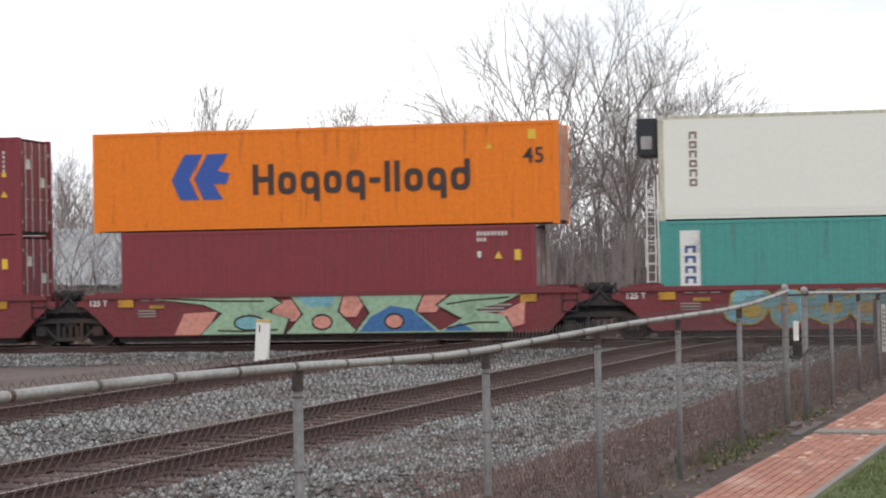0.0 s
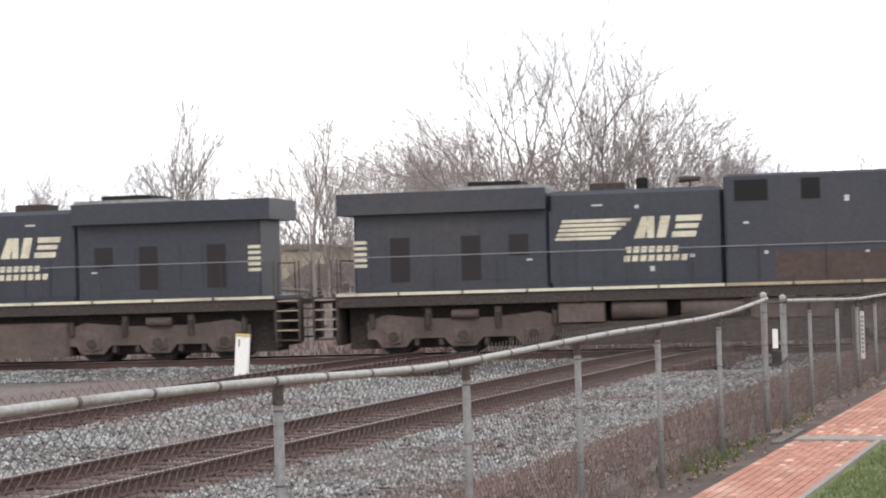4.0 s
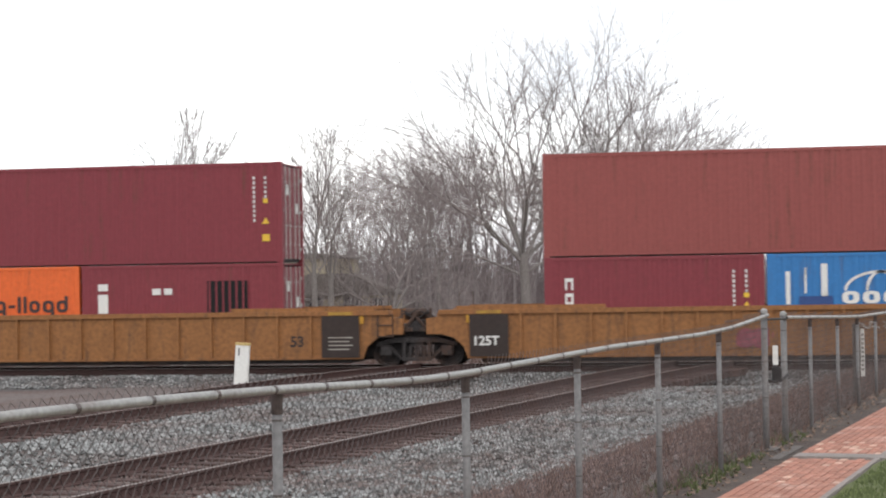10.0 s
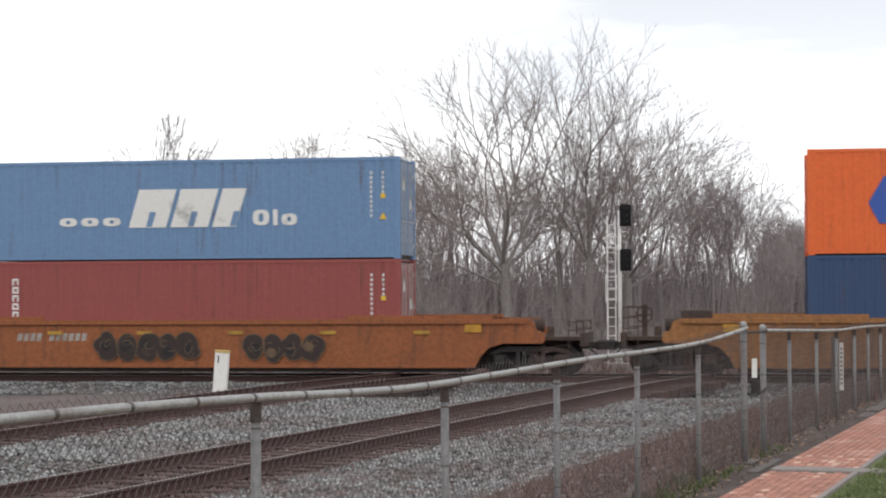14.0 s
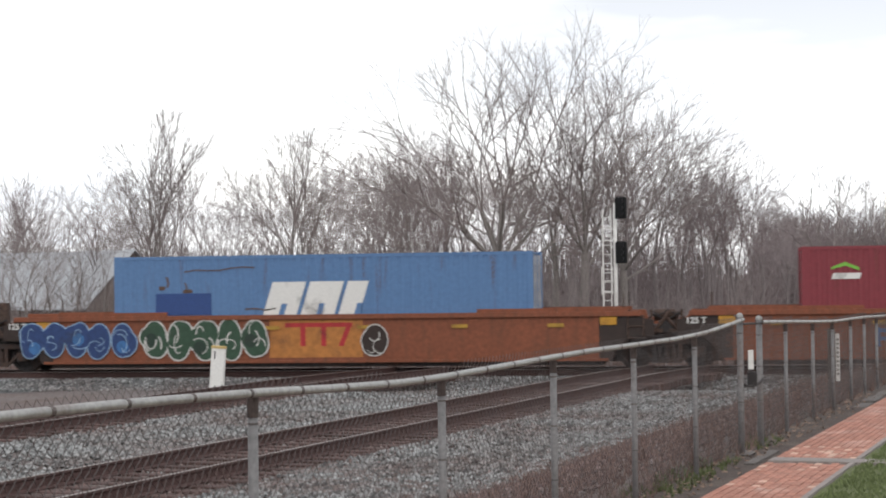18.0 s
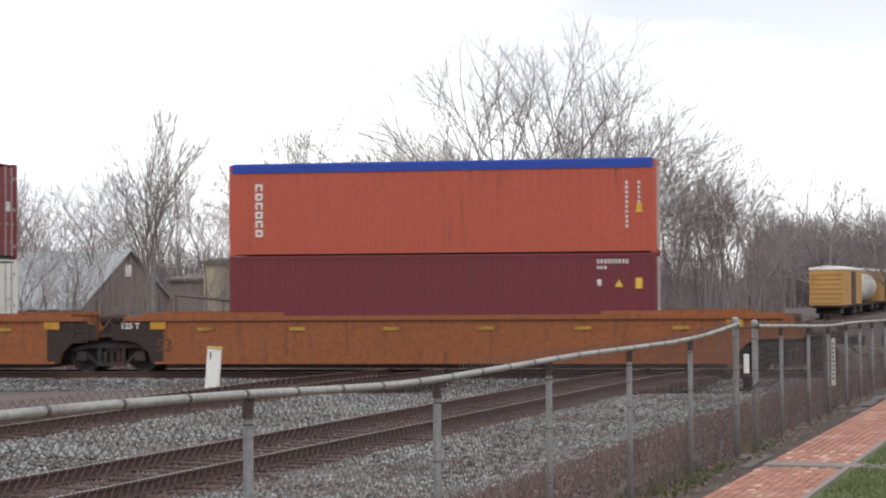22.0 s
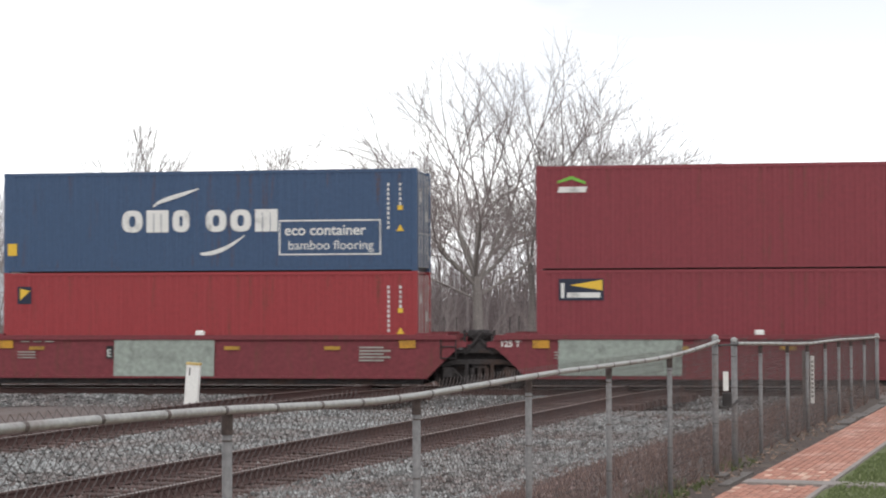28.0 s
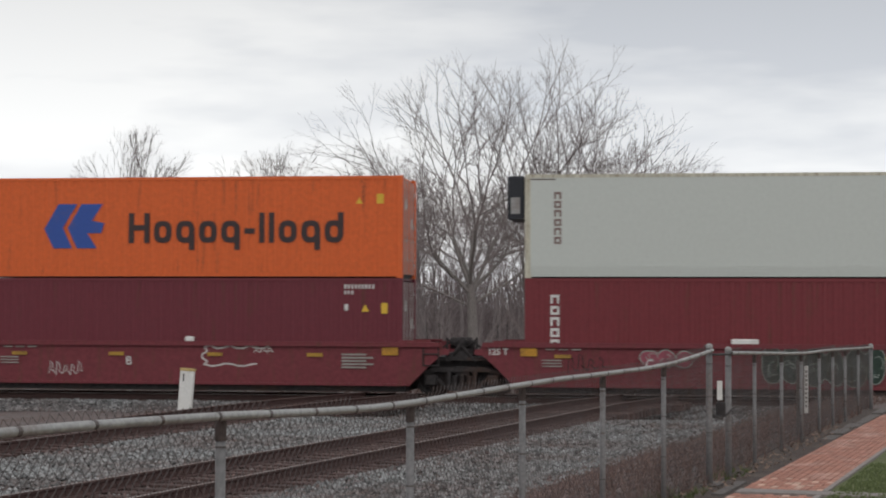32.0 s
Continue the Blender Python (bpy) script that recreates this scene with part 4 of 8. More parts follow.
STAINED = material("stained_white_frame", lin(206, 202, 184), 0.6, grain=8, vary=0.1, dirt=(0.2, 0.13, 0.07, 1), dirt_amount=0.45, dirt_scale=1.2, streak=True)
R40, R53 = 7.82, 9.87
units = [
    # name, centre, half length, ends, colour, ribs, long well
    ("well_car", 2.85, R40, ("shared", "shared"), CAR_RED, False, False, "maroon well car with faded blue painted lettering"),
    ("well_car", -12.8, R40, ("shared", "shared"), CAR_RED, False, False, "maroon well car covered in pale green graffiti"),
    ("well_car", -28.5, R40 + 0.05, ("coupled", "shared"), CAR_RED, False, False, "maroon well car with red graffiti and a round mark"),
    ("well_car", -94.95, R53 + 1.6, ("coupled", "coupled"), CAR_OLIVE, False, True, "weathered yellow-brown well car with large faded lettering"),
    ("well_car", -118.4, R53, ("shared", "coupled"), CAR_RIBBED, True, True, "yellow ribbed well car with a black end panel"),
    ("well_car", -138.15, R53, ("shared", "shared"), CAR_RIBBED, True, True, "yellow ribbed well car with a curved black mark"),
    ("well_car", -157.9, R53, ("coupled", "shared"), CAR_RIBBED, True, True, "yellow ribbed well car with pink and white graffiti"),
    ("well_car", -181.4, R53 + 1.6, ("coupled", "coupled"), CAR_YELLOW, False, True, "yellow-brown well car with black outline graffiti"),
    ("well_car", -205.2, R53, ("shared", "coupled"), CAR_BROWN, False, True, "rust-brown well car with white script graffiti"),
    ("well_car", -224.8, R53 - 0.1, ("shared", "shared"), CAR_BROWN, False, True, "rust-brown well car with blue and green graffiti"),
    ("well_car", -244.5, R53, ("coupled", "shared"), CAR_DULL, False, True, "rust-brown well car with teal bubble graffiti"),
    ("well_car", -268.45, R53, ("shared", "coupled"), CAR_YELLOW, False, True, "yellow-brown smooth-sided well car with stencilled number"),
    ("well_car", -288.0, R53, ("shared", "shared"), CAR_YELLOW, False, True, "yellow-brown well car with a black and cream panel"),
    ("well_car", -307.8, R53, ("coupled", "shared"), CAR_YELLOW, False, True, "yellow-brown smooth-sided well car with painted number"),
    ("well_car", -329.8, R40, ("shared", "coupled"), CAR_RED, False, False, "faded red well car with a grey overpainted patch"),
    ("well_car", -345.35, R40, ("shared", "shared"), CAR_RED, False, False, "faded red well car with a pale grey patch and small letter"),
    ("well_car", -361.15, R40, ("shared", "shared"), CAR_RED, False, False, "faded red well car with white cartoon-like graffiti shapes"),
    ("well_car", -376.9, R40, ("shared", "shared"), CAR_RED, False, False, "faded red well car with dark green graffiti"),
    ("well_car", -392.6, R40, ("shared", "shared"), CAR_RED, False, False, "faded red well car with thin white graffiti"),
]
CARS = []
for name, u, half, ends, color, ribs, longwell, label in units:
    if longwell:
        CARS.append(well_car(name, u, half, ends, color, label, ribs, tall_gear="teal" in label))
    else:
        CARS.append(well_car(name, u, half, ends, color, label, False, 1.53, 0.3, 6.35, 1.58))

H9, H8, L40, L20 = 2.896, 2.591, 12.192, 6.058
B0 = TOP_SEAM
load = [
    ("a_up", -3.3, 1, L40, H9, WHITE, "reefer", "white refrigerated container on top of a teal one"),
    ("a_low", -3.3, 0, L40, H9, TEAL, "dry", "teal container with a white upright sign"),
    ("b_up", -19.78, 1, 13.716, H9, ORANGE, "dry", "orange long container with blue mark and dark lettering shapes"),
    ("b_low", -18.95, 0, L40, H9, MAROON, "dry", "maroon container under an orange one"),
    ("c_up", -34.25, 1, L40, H9, MAROON, "dry", "maroon container with small white and green mark"),
    ("c_low", -34.25, 0, L40, H9, MAROON, "dry", "maroon container in a maroon well car"),
    ("f_up", -101.1, 1, L40, H9, MAROON_B, "dry", "dull red container above a weathered orange one"),
    ("f_low", -101.1, 0, L40, H9, OLD_ORANGE, "dry", "weathered orange container in a well car"),
    ("g_up", -124.6, 8, L40, H9, MAROON_B, "dry", "dull red container on two short ones"),
    ("g_low", -124.6, 0, L20, H8, MAROON, "dry", "short maroon container with white upright lettering shapes"),
    ("g_lowb", -118.47, 0, L20, H8, BLUE, "dry", "short blue container with scuffed white arcs"),
    ("h_up", -144.3, 8, L40, H9, MAROON, "dry", "maroon container with a small yellow and dark plate"),
    ("h_low", -144.3, 0, L20, H8, ORANGE_B, "dry", "short orange container with dark lettering shapes"),
    ("h_lowb", -138.17, 0, L20, H8, MAROON, "dry", "short maroon container with small white panels"),
    ("i_up", -164.0, 1, L40, H9, ORANGE_B, "dry", "deep orange container with blue mark above a navy one"),
    ("i_low", -164.0, 0, L40, H9, NAVY, "dry", "navy container with white swoosh and block shapes"),
    ("j_up", -187.5, 1, L40, H9, SKY_BLUE, "dry", "light blue container with white slanted shapes"),
    ("j_low", -187.5, 0, L40, H9, MAROON_B, "dry", "dull red container under a light blue one"),
    ("k_low", -211.35, 0, L40, H9, MAROON, "dry", "single maroon container low in a rust-brown well car"),
    ("l_low", -230.9, 0, L40, H9, STEEL_BLUE, "dry", "single steel-blue container with patched white slanted shapes"),
    ("m_low", -250.65, 0, L40, H9, WHITE, "reefer", "single white refrigerated container with magenta block shapes"),
    ("n_up", -274.55, 1, L40, H8, RUST_ORANGE, "opentop", "rust-orange open-top container under a blue tarpaulin"),
    ("n_low", -274.55, 0, L40, H9, WINE, "dry", "wine-red container under a rust-orange one"),
    ("o_up", -294.1, 1, L40, H9, MAROON, "dry", "maroon container above a white one"),
    ("o_low", -294.1, 0, L40, H9, WHITE, "dry", "white container with bright red block shapes"),
    ("p_up", -313.9, 8, L40, H9, WINE, "dry", "wine-red container on two short orange ones"),
    ("p_low", -313.9, 0, L20, H8, AMBER, "dry", "short orange container with blue mark in a well car"),
    ("p_lowb", -307.77, 0, L20, H8, ORANGE_B, "dry", "short deep orange container with blue mark"),
    ("q_up", -335.9, 1, L40, H9, MAROON, "dry", "maroon container with small white mark"),
    ("q_low", -335.9, 0, L40, H9, MAROON, "dry", "maroon container with a dark, yellow and white plate"),
    ("r_up", -351.45, 1, L40, H9, PALE_NAVY, "dry", "navy container with white shapes and a framed note"),
    ("r_low", -351.45, 0, L40, H9, RED, "dry", "red container with a small square plate"),
    ("s_up", -367.25, 8, L40, H9, WHITE, "reefer", "white refrigerated container with blue mark and dark shapes"),
    ("s_low", -367.25, 0, L40, H8, GREY_WHITE, "dry", "pale grey container with red rounded shapes"),
    ("t_up", -383.0, 1, L40, H9, GREY_WHITE, "reefer", "grey-white refrigerated container with upright lettering"),
    ("t_low", -383.0, 0, L40, H9, DARK_RED, "dry", "dark red container with white upright lettering"),
    ("u_up", -398.65, 1, L40, H9, ORANGE_B, "dry", "orange container with blue mark and dark lettering shapes"),
    ("u_low", -398.65, 0, L40, H9, WINE, "dry", "wine-red container under an orange one"),
]
BOX = {}
for key, u, level, length, high, color, kind, label in load:
    z = B0 + {0: 0.0, 1: H9 + 0.004, 8: H8 + 0.004}[level]
    BOX[key] = container("container", u, z, length, high, color, label, kind)
# ---- locomotives ----
LOCO = material("loco_black", (0.028, 0.030, 0.042, 1), 0.45, grain=10, vary=0.15, dirt=(0.05, 0.043, 0.043, 1), dirt_amount=0.3, dirt_scale=0.3, spec=0.5)
DUST = material("dusty_loco_black", (0.075, 0.05, 0.043, 1), 0.75, grain=8, vary=0.15, dirt=(0.04, 0.034, 0.034, 1), dirt_amount=0.5, dirt_scale=0.5)
DUSTY_STEEL = material("dusty_brown_steel", (0.115, 0.085, 0.076, 1), 0.85, grain=5, vary=0.15, dirt=(0.05, 0.04, 0.036, 1), dirt_amount=0.5, dirt_scale=1.2, bump=0.002)
GREY_DUST = material("grey_dusty_black", (0.048, 0.045, 0.047, 1), 0.75, grain=8, vary=0.12, dirt=(0.062, 0.054, 0.052, 1), dirt_amount=0.4, dirt_scale=0.5)
RAIL_GREY = material("dull_handrail", (0.26, 0.25, 0.27, 1), 0.6, vary=0.15)
# awning in pale blue-grey: the sky's reflection put into its base colour
VISOR = material("sky_sheen_awning", (0.36, 0.39, 0.44, 1), 0.5, vary=0.1)
SCREEN = material("brown_black_screen", (0.026, 0.021, 0.022, 1), 0.8, vary=0.2)
OCHRE = material("dirty_ochre_stripe", (0.40, 0.31, 0.20, 1), 0.65, grain=12, vary=0.15, dirt=(0.12, 0.09, 0.07, 1), dirt_amount=0.4, dirt_scale=1.0)
STEP_TAN = material("worn_step_edge", (0.30, 0.24, 0.19, 1), 0.7, vary=0.15)
RUNNING = material("brown_grimy_steel", (0.058, 0.045, 0.04, 1), 0.85, grain=12, vary=0.3, dirt=GRIME, dirt_amount=0.4, bump=0.004)
CREAM = material("cream_stripe", (0.62, 0.57, 0.44, 1), 0.6, grain=12, vary=0.1, dirt=(0.2, 0.15, 0.11, 1), dirt_amount=0.35, dirt_scale=1.0)
ROOF_GREY = material("grey_cab_roof", (0.30, 0.29, 0.28, 1), 0.7, grain=8, vary=0.15, dirt=GRIME, dirt_amount=0.3)
CAB_GLASS = material("cab_glass", (0.03, 0.034, 0.038, 1), 0.25, vary=0.05, spec=0.8)
VENT = material("dark_vent", (0.008, 0.008, 0.009, 1), 0.8, vary=0.2)
dull_plate = material("dull_white_plate", (0.5, 0.49, 0.48, 1), 0.6, vary=0.1)
RED_LAMP = material("red_marker", (0.5, 0.04, 0.03, 1), 0.4, vary=0.1)
INNER_RED = material("red_brown_louvre", (0.16, 0.06, 0.05, 1), 0.7, vary=0.15)


def lettered(root, name, body, size, x, z, mat, y=-1.5, label="", bold=0.0):
    """Flat lettering that stands upright and faces the path."""
    cu = bpy.data.curves.new(name, "FONT")
    cu.body, cu.size, cu.extrude, cu.offset = body, size, 0.002, bold
    tmp = new(name + "_curve", cu)
    me = bpy.data.meshes.new_from_object(tmp)
    bpy.data.objects.remove(tmp)
    me.name = name
    me.materials.clear()
    ob = part(name, me, mat, root, label, at=(x, y, z))
    ob.rotation_euler = (math.pi / 2, 0, 0)
    return ob


def locomotive(u, way, number, open_vents):
    """A six-axle road locomotive whose nose coupler stands at u and points along way."""
    root = thing("locomotive", "grimy black diesel locomotive with cream stripes and white number", "locomotive", (u, TRACK_Y, 0), "locomotives")
    MOVING.append(root)

    def span(a, b):
        return sorted((way * a, way * b))

    def block(name, mat, a, b, y0, y1, z0, z1, c=0.0, parent=root, label="", add=None):
        g = G().box(*span(a, b), y0, y1, z0, z1, c)
        for q in add or ():
            g.box(*span(q[0], q[1]), *q[2:])
        return part(name, g, mat, parent, label)

    def outline(name, mat, pts, y0, y1, parent=root, label=""):
        p = [(way * x, z) for x, z in pts]
        if way < 0:
            p = p[::-1]
        return part(name, G().prism(p, y0, y1), mat, parent, label)

    block("underframe", RUNNING, -0.9, -21.2, -1.5, 1.5, 1.42, 1.72)
    sill = block("walkway", LOCO, -0.75, -21.3, -1.55, 1.55, 1.72, 1.82)
    for i in range(11):
        a = -1.2 - i * 1.82
        block("sill_stripe", OCHRE if a > -9 and open_vents is False else CREAM, a, a - 1.76, -1.556, -1.55, 1.735, 1.815, 0, sill)
    # cab and nose
    back = -4.4 if open_vents else -4.95
    cab = outline("cab", LOCO, [(back, 1.82), (-2.0, 1.82), (-2.0, 3.85), (-2.25, 4.62), (back, 4.62)], -1.5, 1.5)
    outline("cab_roof", ROOF_GREY, [(back - 0.08, 4.6), (-2.15, 4.6), (-2.35, 4.86), (back, 4.92)], -1.38, 1.38, label="dull grey cab roof")
    wa, wb = (-4.2, -2.85) if open_vents else (-4.6, -3.1)
    part("sun_visor", G().plate([(-1.5, 4.56), (-1.86, 4.36), (-1.86, 4.33), (-1.5, 4.5)][::-1], *span(wa - 0.05, wb + 0.05)), LOCO if open_vents else VISOR, root, "awning over the side window")
    part("visor_end", G().prism([(way * x, z) for x, z in ((wb + 0.05, 4.36), (wb + 0.2, 4.52), (wb + 0.05, 4.56))][::way], -1.7, -1.5), LOCO if open_vents else VISOR, root)
    part("mirror", G().box(*span(wb - 0.1, wb), -1.72, -1.52, 3.72, 4.3, 0.01), white_mark if open_vents else STEP_TAN, root, "upright mirror bracket")
    if not open_vents:
        part("mirror", G().box(*span(wa, wa + 0.1), -1.72, -1.52, 3.75, 4.3, 0.01), STEP_TAN, root, "tan upright mirror bracket")
    part("arm_rest", G().box(*span(wa + 0.05, wb - 0.1), -1.6, -1.5, 3.63, 3.69, 0.01), RAIL_GREY, root)
    g = G()
    for y, drop in ((-1.3, 0.42), (-0.72, 0.0), (0.72, 0.0), (1.3, 0.42)):
        g.v += [(way * x, y, z) for x, z in ((-2.0, 1.82), (-0.7, 1.82), (-0.7, 3.5 - drop * 0.85), (-2.0, 3.86 - drop * 0.3))]
    g.f = [(0, 1, 2, 3), (15, 14, 13, 12)] + [(i + j, i + 4 + j, i + 4 + (j + 1) % 4, i + (j + 1) % 4) for i in (0, 4, 8) for j in range(4)]
    if way < 0:
        g.f = [f[::-1] for f in g.f]
    part("nose", g, LOCO, root, "short nose with slanted upper edges")
    for a, b in ((wa + 0.04, (wa + wb) / 2 - 0.04), ((wa + wb) / 2 + 0.04, wb - 0.16)):
        w = block("side_window", CREAM if open_vents else LOCO, a - 0.03, b + 0.03, -1.515, -1.5, 3.68, 4.34, 0, cab, "pale window frame")
        block("pane", CAB_GLASS, a, b, -1.52, -1.51, 3.72, 4.3, 0, w)
    ws = outline("windshield", CAB_GLASS, [(-2.0, 3.92), (-1.97, 3.92), (-2.2, 4.55), (-2.23, 4.55)], -1.2, 1.2, cab, "raked windscreen")
    block("number_box", CREAM, -2.35, -2.2, -1.0, 1.0, 4.62, 4.84, 0, cab, "cream number board housing")
    lettered(root, "number", number, 0.47, -4.27 if way > 0 else 2.8, 3.08, white_mark, -1.506, "white painted number", 0.004).scale = (1.22, 1, 1)
    for k in range(5):
        z0 = 2.96 - k * 0.155
        a, b = -2.0 + k * 0.17, -0.72
        outline("nose_stripe", CREAM, [(a, z0), (b, z0), (b, z0 + 0.09), (a - 0.06, z0 + 0.09)], -1.307, -1.3)
        for q in (-1,):
            block("nose_end_stripe", CREAM, -0.7, -0.69, -1.25, 1.25, z0, z0 + 0.09)
    block("marker_lamp", RED_LAMP, -2.3, -1.75, -1.312, -1.3, 3.16, 3.24, label="red marker strip")
    block("sand_box_plate", CREAM if not open_vents else GREY_DUST, -2.75, -2.4, -1.512, -1.506, 2.0, 2.25)
    # equipment compartment, engine hood and radiator
    eq = block("equipment_cab", LOCO, back, -10.25, -1.42, 1.42, 1.82, 4.78, 0.06)
    if not open_vents:
        block("dusty_panel", DUST, back - 0.05, -8.9, -1.428, -1.42, 1.84, 2.62, 0, eq, "brown dusty lower panel")
    block("dusty_cab_panel", GREY_DUST, -2.05, back + 0.02, -1.506, -1.5, 1.84, 2.42, 0, cab, "brown dusty lower panel")
    for a, b in ((-5.3, -6.12), (-7.23, -8.05)) if open_vents else ((-5.33, -5.94), (-7.62, -8.21), (-9.02, -10.01)):
        f = block("vent", CREAM if open_vents else LOCO, a + 0.04, b - 0.04, -1.432, -1.42, 4.0, 4.66, 0, eq)
        block("vent_opening", VENT, a - 0.04, b + 0.04, -1.438, -1.43, 4.04, 4.62, 0, f)
        if open_vents:
            for k in range(4):
                block("louvre", INNER_RED, a - 0.06, b + 0.06, -1.446, -1.436, 4.08 + k * 0.13, 4.13 + k * 0.13, 0, f)
    hood = block("engine_hood", LOCO, -10.25, -15.15, -1.15, 1.15, 1.82, 4.5, 0.12)
    for i in range(6):
        d = block("hood_door", LOCO, -10.5 - i * 0.78, -11.2 - i * 0.78, -1.17, -1.15, 1.95, 3.95, 0, hood)
    rad = block("radiator_hood", LOCO, -15.15, -20.7, -1.15, 1.15, 1.82, 4.2, 0.06)
    for i in range(7):
        a = -15.7 - i * 0.68
        d = block("radiator_door", SCREEN if i in (0, 2, 5) else LOCO, a, a - 0.55, -1.17, -1.15, 2.75 if i == 0 else 2.1, 3.35, 0, rad)
    outline("radiator_wing", LOCO, [(-21.1, 4.02), (-15.15, 4.02), (-15.15, 4.62), (-21.1, 4.62)], -1.55, 1.55, label="overhanging radiator housing")
    block("radiator_top", ROOF_GREY, -15.2, -18.0, -1.4, 1.4, 4.62, 4.72, label="grey top plates")
    block("fan_cover", VENT, -15.9, -17.4, -1.0, 1.0, 4.72, 4.86)
    block("exhaust", RUNNING, -13.0, -14.0, -0.5, 0.5, 4.5, 4.72, 0.03)
    part("horn", G().tube((way * -11.2, -0.2, 4.5), (way * -11.2, -0.2, 4.72), 0.04, n=6).tube((way * -10.9, -0.2, 4.74), (way * -11.5, -0.2, 4.74), 0.05, 0.09, 8).tube((way * -10.9, 0.0, 4.78), (way * -11.4, 0.0, 4.78), 0.05, 0.08, 8), RUNNING, root)
    for k in range(5):
        z0 = 3.2 - k * 0.165
        outline("rear_stripe", CREAM, [(-20.7, z0), (-20.2 - k * 0.03, z0), (-20.2 - k * 0.03, z0 + 0.09), (-20.7, z0 + 0.09)], -1.158, -1.15)
    # side emblem: bars, a dark running shape left free, and block shapes
    sgn = -1.182
    base = -14.95 if way > 0 else 10.6
    for k in range(5):
        z0 = 3.12 + k * 0.122
        mark(root, "emblem_bar", CREAM, [rect(base + k * 0.05, z0, base + 1.55 + k * 0.14, z0 + 0.085, 0.03)], sgn, "cream bar", 0.004)
    mark(root, "emblem_shape", CREAM, [[(base + x, z) for x, z in ((2.2, 3.12), (2.5, 3.12), (2.62, 3.72), (2.44, 3.72))]], sgn, "cream wedge", 0.004)
    for x, w, lean in ((2.56, 0.2, 0.02), (2.82, 0.26, 0.14)):
        mark(root, "emblem_shape", CREAM, [rect(base + x, 3.12, base + x + w, 3.72, lean)], sgn, "cream slanted block", 0.004)
    for z0, z1, x0, x1 in ((3.12, 3.28, 3.24, 3.9), (3.36, 3.49, 3.34, 3.96), (3.56, 3.72, 3.36, 4.06)):
        mark(root, "emblem_shape", CREAM, [rect(base + x0, z0, base + x1, z1, 0.03)], sgn, "cream bar", 0.004)
    for z0, a, b, n in ((2.72, base + 1.95, base + 3.45, 7), (2.48, base + 1.9, base + 3.7, 8)):
        w = (b - a) / n
        mark(root, "small_lettering", CREAM, [rect(a + i * w, z0, a + i * w + w * 0.72, z0 + 0.17, 0.03) for i in range(n)], sgn, "row of cream blocks", 0.004)
    # small plates and stencils on the doors
    for x, z, w, h in ((-4.3, 2.86, 0.3, 0.03), (-3.7, 2.86, 0.14, 0.05), (-6.4, 2.55, 0.1, 0.06), (-6.9, 3.95, 0.12, 0.16), (-9.1, 2.58, 0.09, 0.09), (-9.6, 3.42, 0.14, 0.06), (-11.1, 2.55, 0.12, 0.1), (-12.2, 2.2, 0.12, 0.14), (-12.6, 3.95, 0.1, 0.1), (-13.6, 4.05, 0.3, 0.05), (-14.4, 3.4, 0.12, 0.05), (-15.6, 2.6, 0.16, 0.05)):
        block("small_plate", dull_plate, x, x - w, -1.51 if x > back else -1.434 if x > -10.25 else -1.176, -1.4 if x > back else -1.4 if x > -10.25 else -1.14, z, z + h, label="small pale plate")
    # handrails, steps, pilot
    for a, b in ((back, -20.9),):
        hr = part("handrail", G().tube((way * a, -1.5, 2.82), (way * b, -1.5, 2.82), 0.012, n=6), RAIL_GREY, root, "thin grey handrail")
        x = a - 0.8
        while x > b:
            part("stanchion", G().tube((way * x, -1.5, 1.82), (way * x, -1.5, 2.84), 0.015, n=5), RUNNING, hr)
            x -= 1.8
    for a, side in ((-0.25, 1), (-21.15, -1)):
        for y in (-1.45, 1.0):
            st = part("step_well", G().box(*span(a, a - 0.06), y, y + 0.45, 0.5, 1.75).box(*span(a - 0.68, a - 0.74), y, y + 0.45, 0.5, 1.75), RUNNING, root)
            for k in range(5):
                part("step", G().box(*span(a - 0.06, a - 0.68), y, y + 0.4, 0.52 + k * 0.28, 0.56 + k * 0.28), STEP_TAN if k else RUNNING, st, "worn step edge")
            part("grab_rail", G().tube((way * a, y, 0.7), (way * a, y, 2.8), 0.02, n=6).tube((way * (a - 0.74), y, 1.6), (way * (a - 0.74), y, 2.8), 0.02, n=6), RUNNING, st)
        block("pilot", RUNNING, a + 0.02, a - 0.12, -1.3, 1.3, 0.35, 1.4, 0.03)
        coupler(root, way * (a + (-0.5 if side > 0 else 0.5)), way * side)
        block("end_platform", RUNNING, a, a - 0.75, -1.0, 1.0, 1.55, 1.7)
        part("end_rail", G().tube((way * a, -1.0, 2.75), (way * a, 1.0, 2.75), 0.02, n=6).tube((way * a, -1.0, 1.7), (way * a, -1.0, 2.75), 0.02, n=6).tube((way * a, 1.0, 1.7), (way * a, 1.0, 2.75), 0.02, n=6), RUNNING, root)
    # tank and air reservoirs
    tank = block("fuel_tank", DUSTY_STEEL if open_vents else RUNNING, -7.2, -14.9, -1.35, 1.35, 0.2, 1.2 if open_vents else 0.85, 0.08)
    if not open_vents:
        block("battery_box", DUSTY_STEEL, -7.2, -9.6, -1.4, 1.0, 0.85, 1.4, 0.03)
        block("battery_box", DUSTY_STEEL, -13.6, -14.9, -1.4, 1.0, 0.85, 1.4, 0.03)
        for a, b in ((-9.8, -11.5), (-11.9, -13.4)):
            part("air_reservoir", G().tube((way * a, -1.2, 1.15), (way * b, -1.2, 1.15), 0.26, n=14), DUSTY_STEEL, root, "", True)
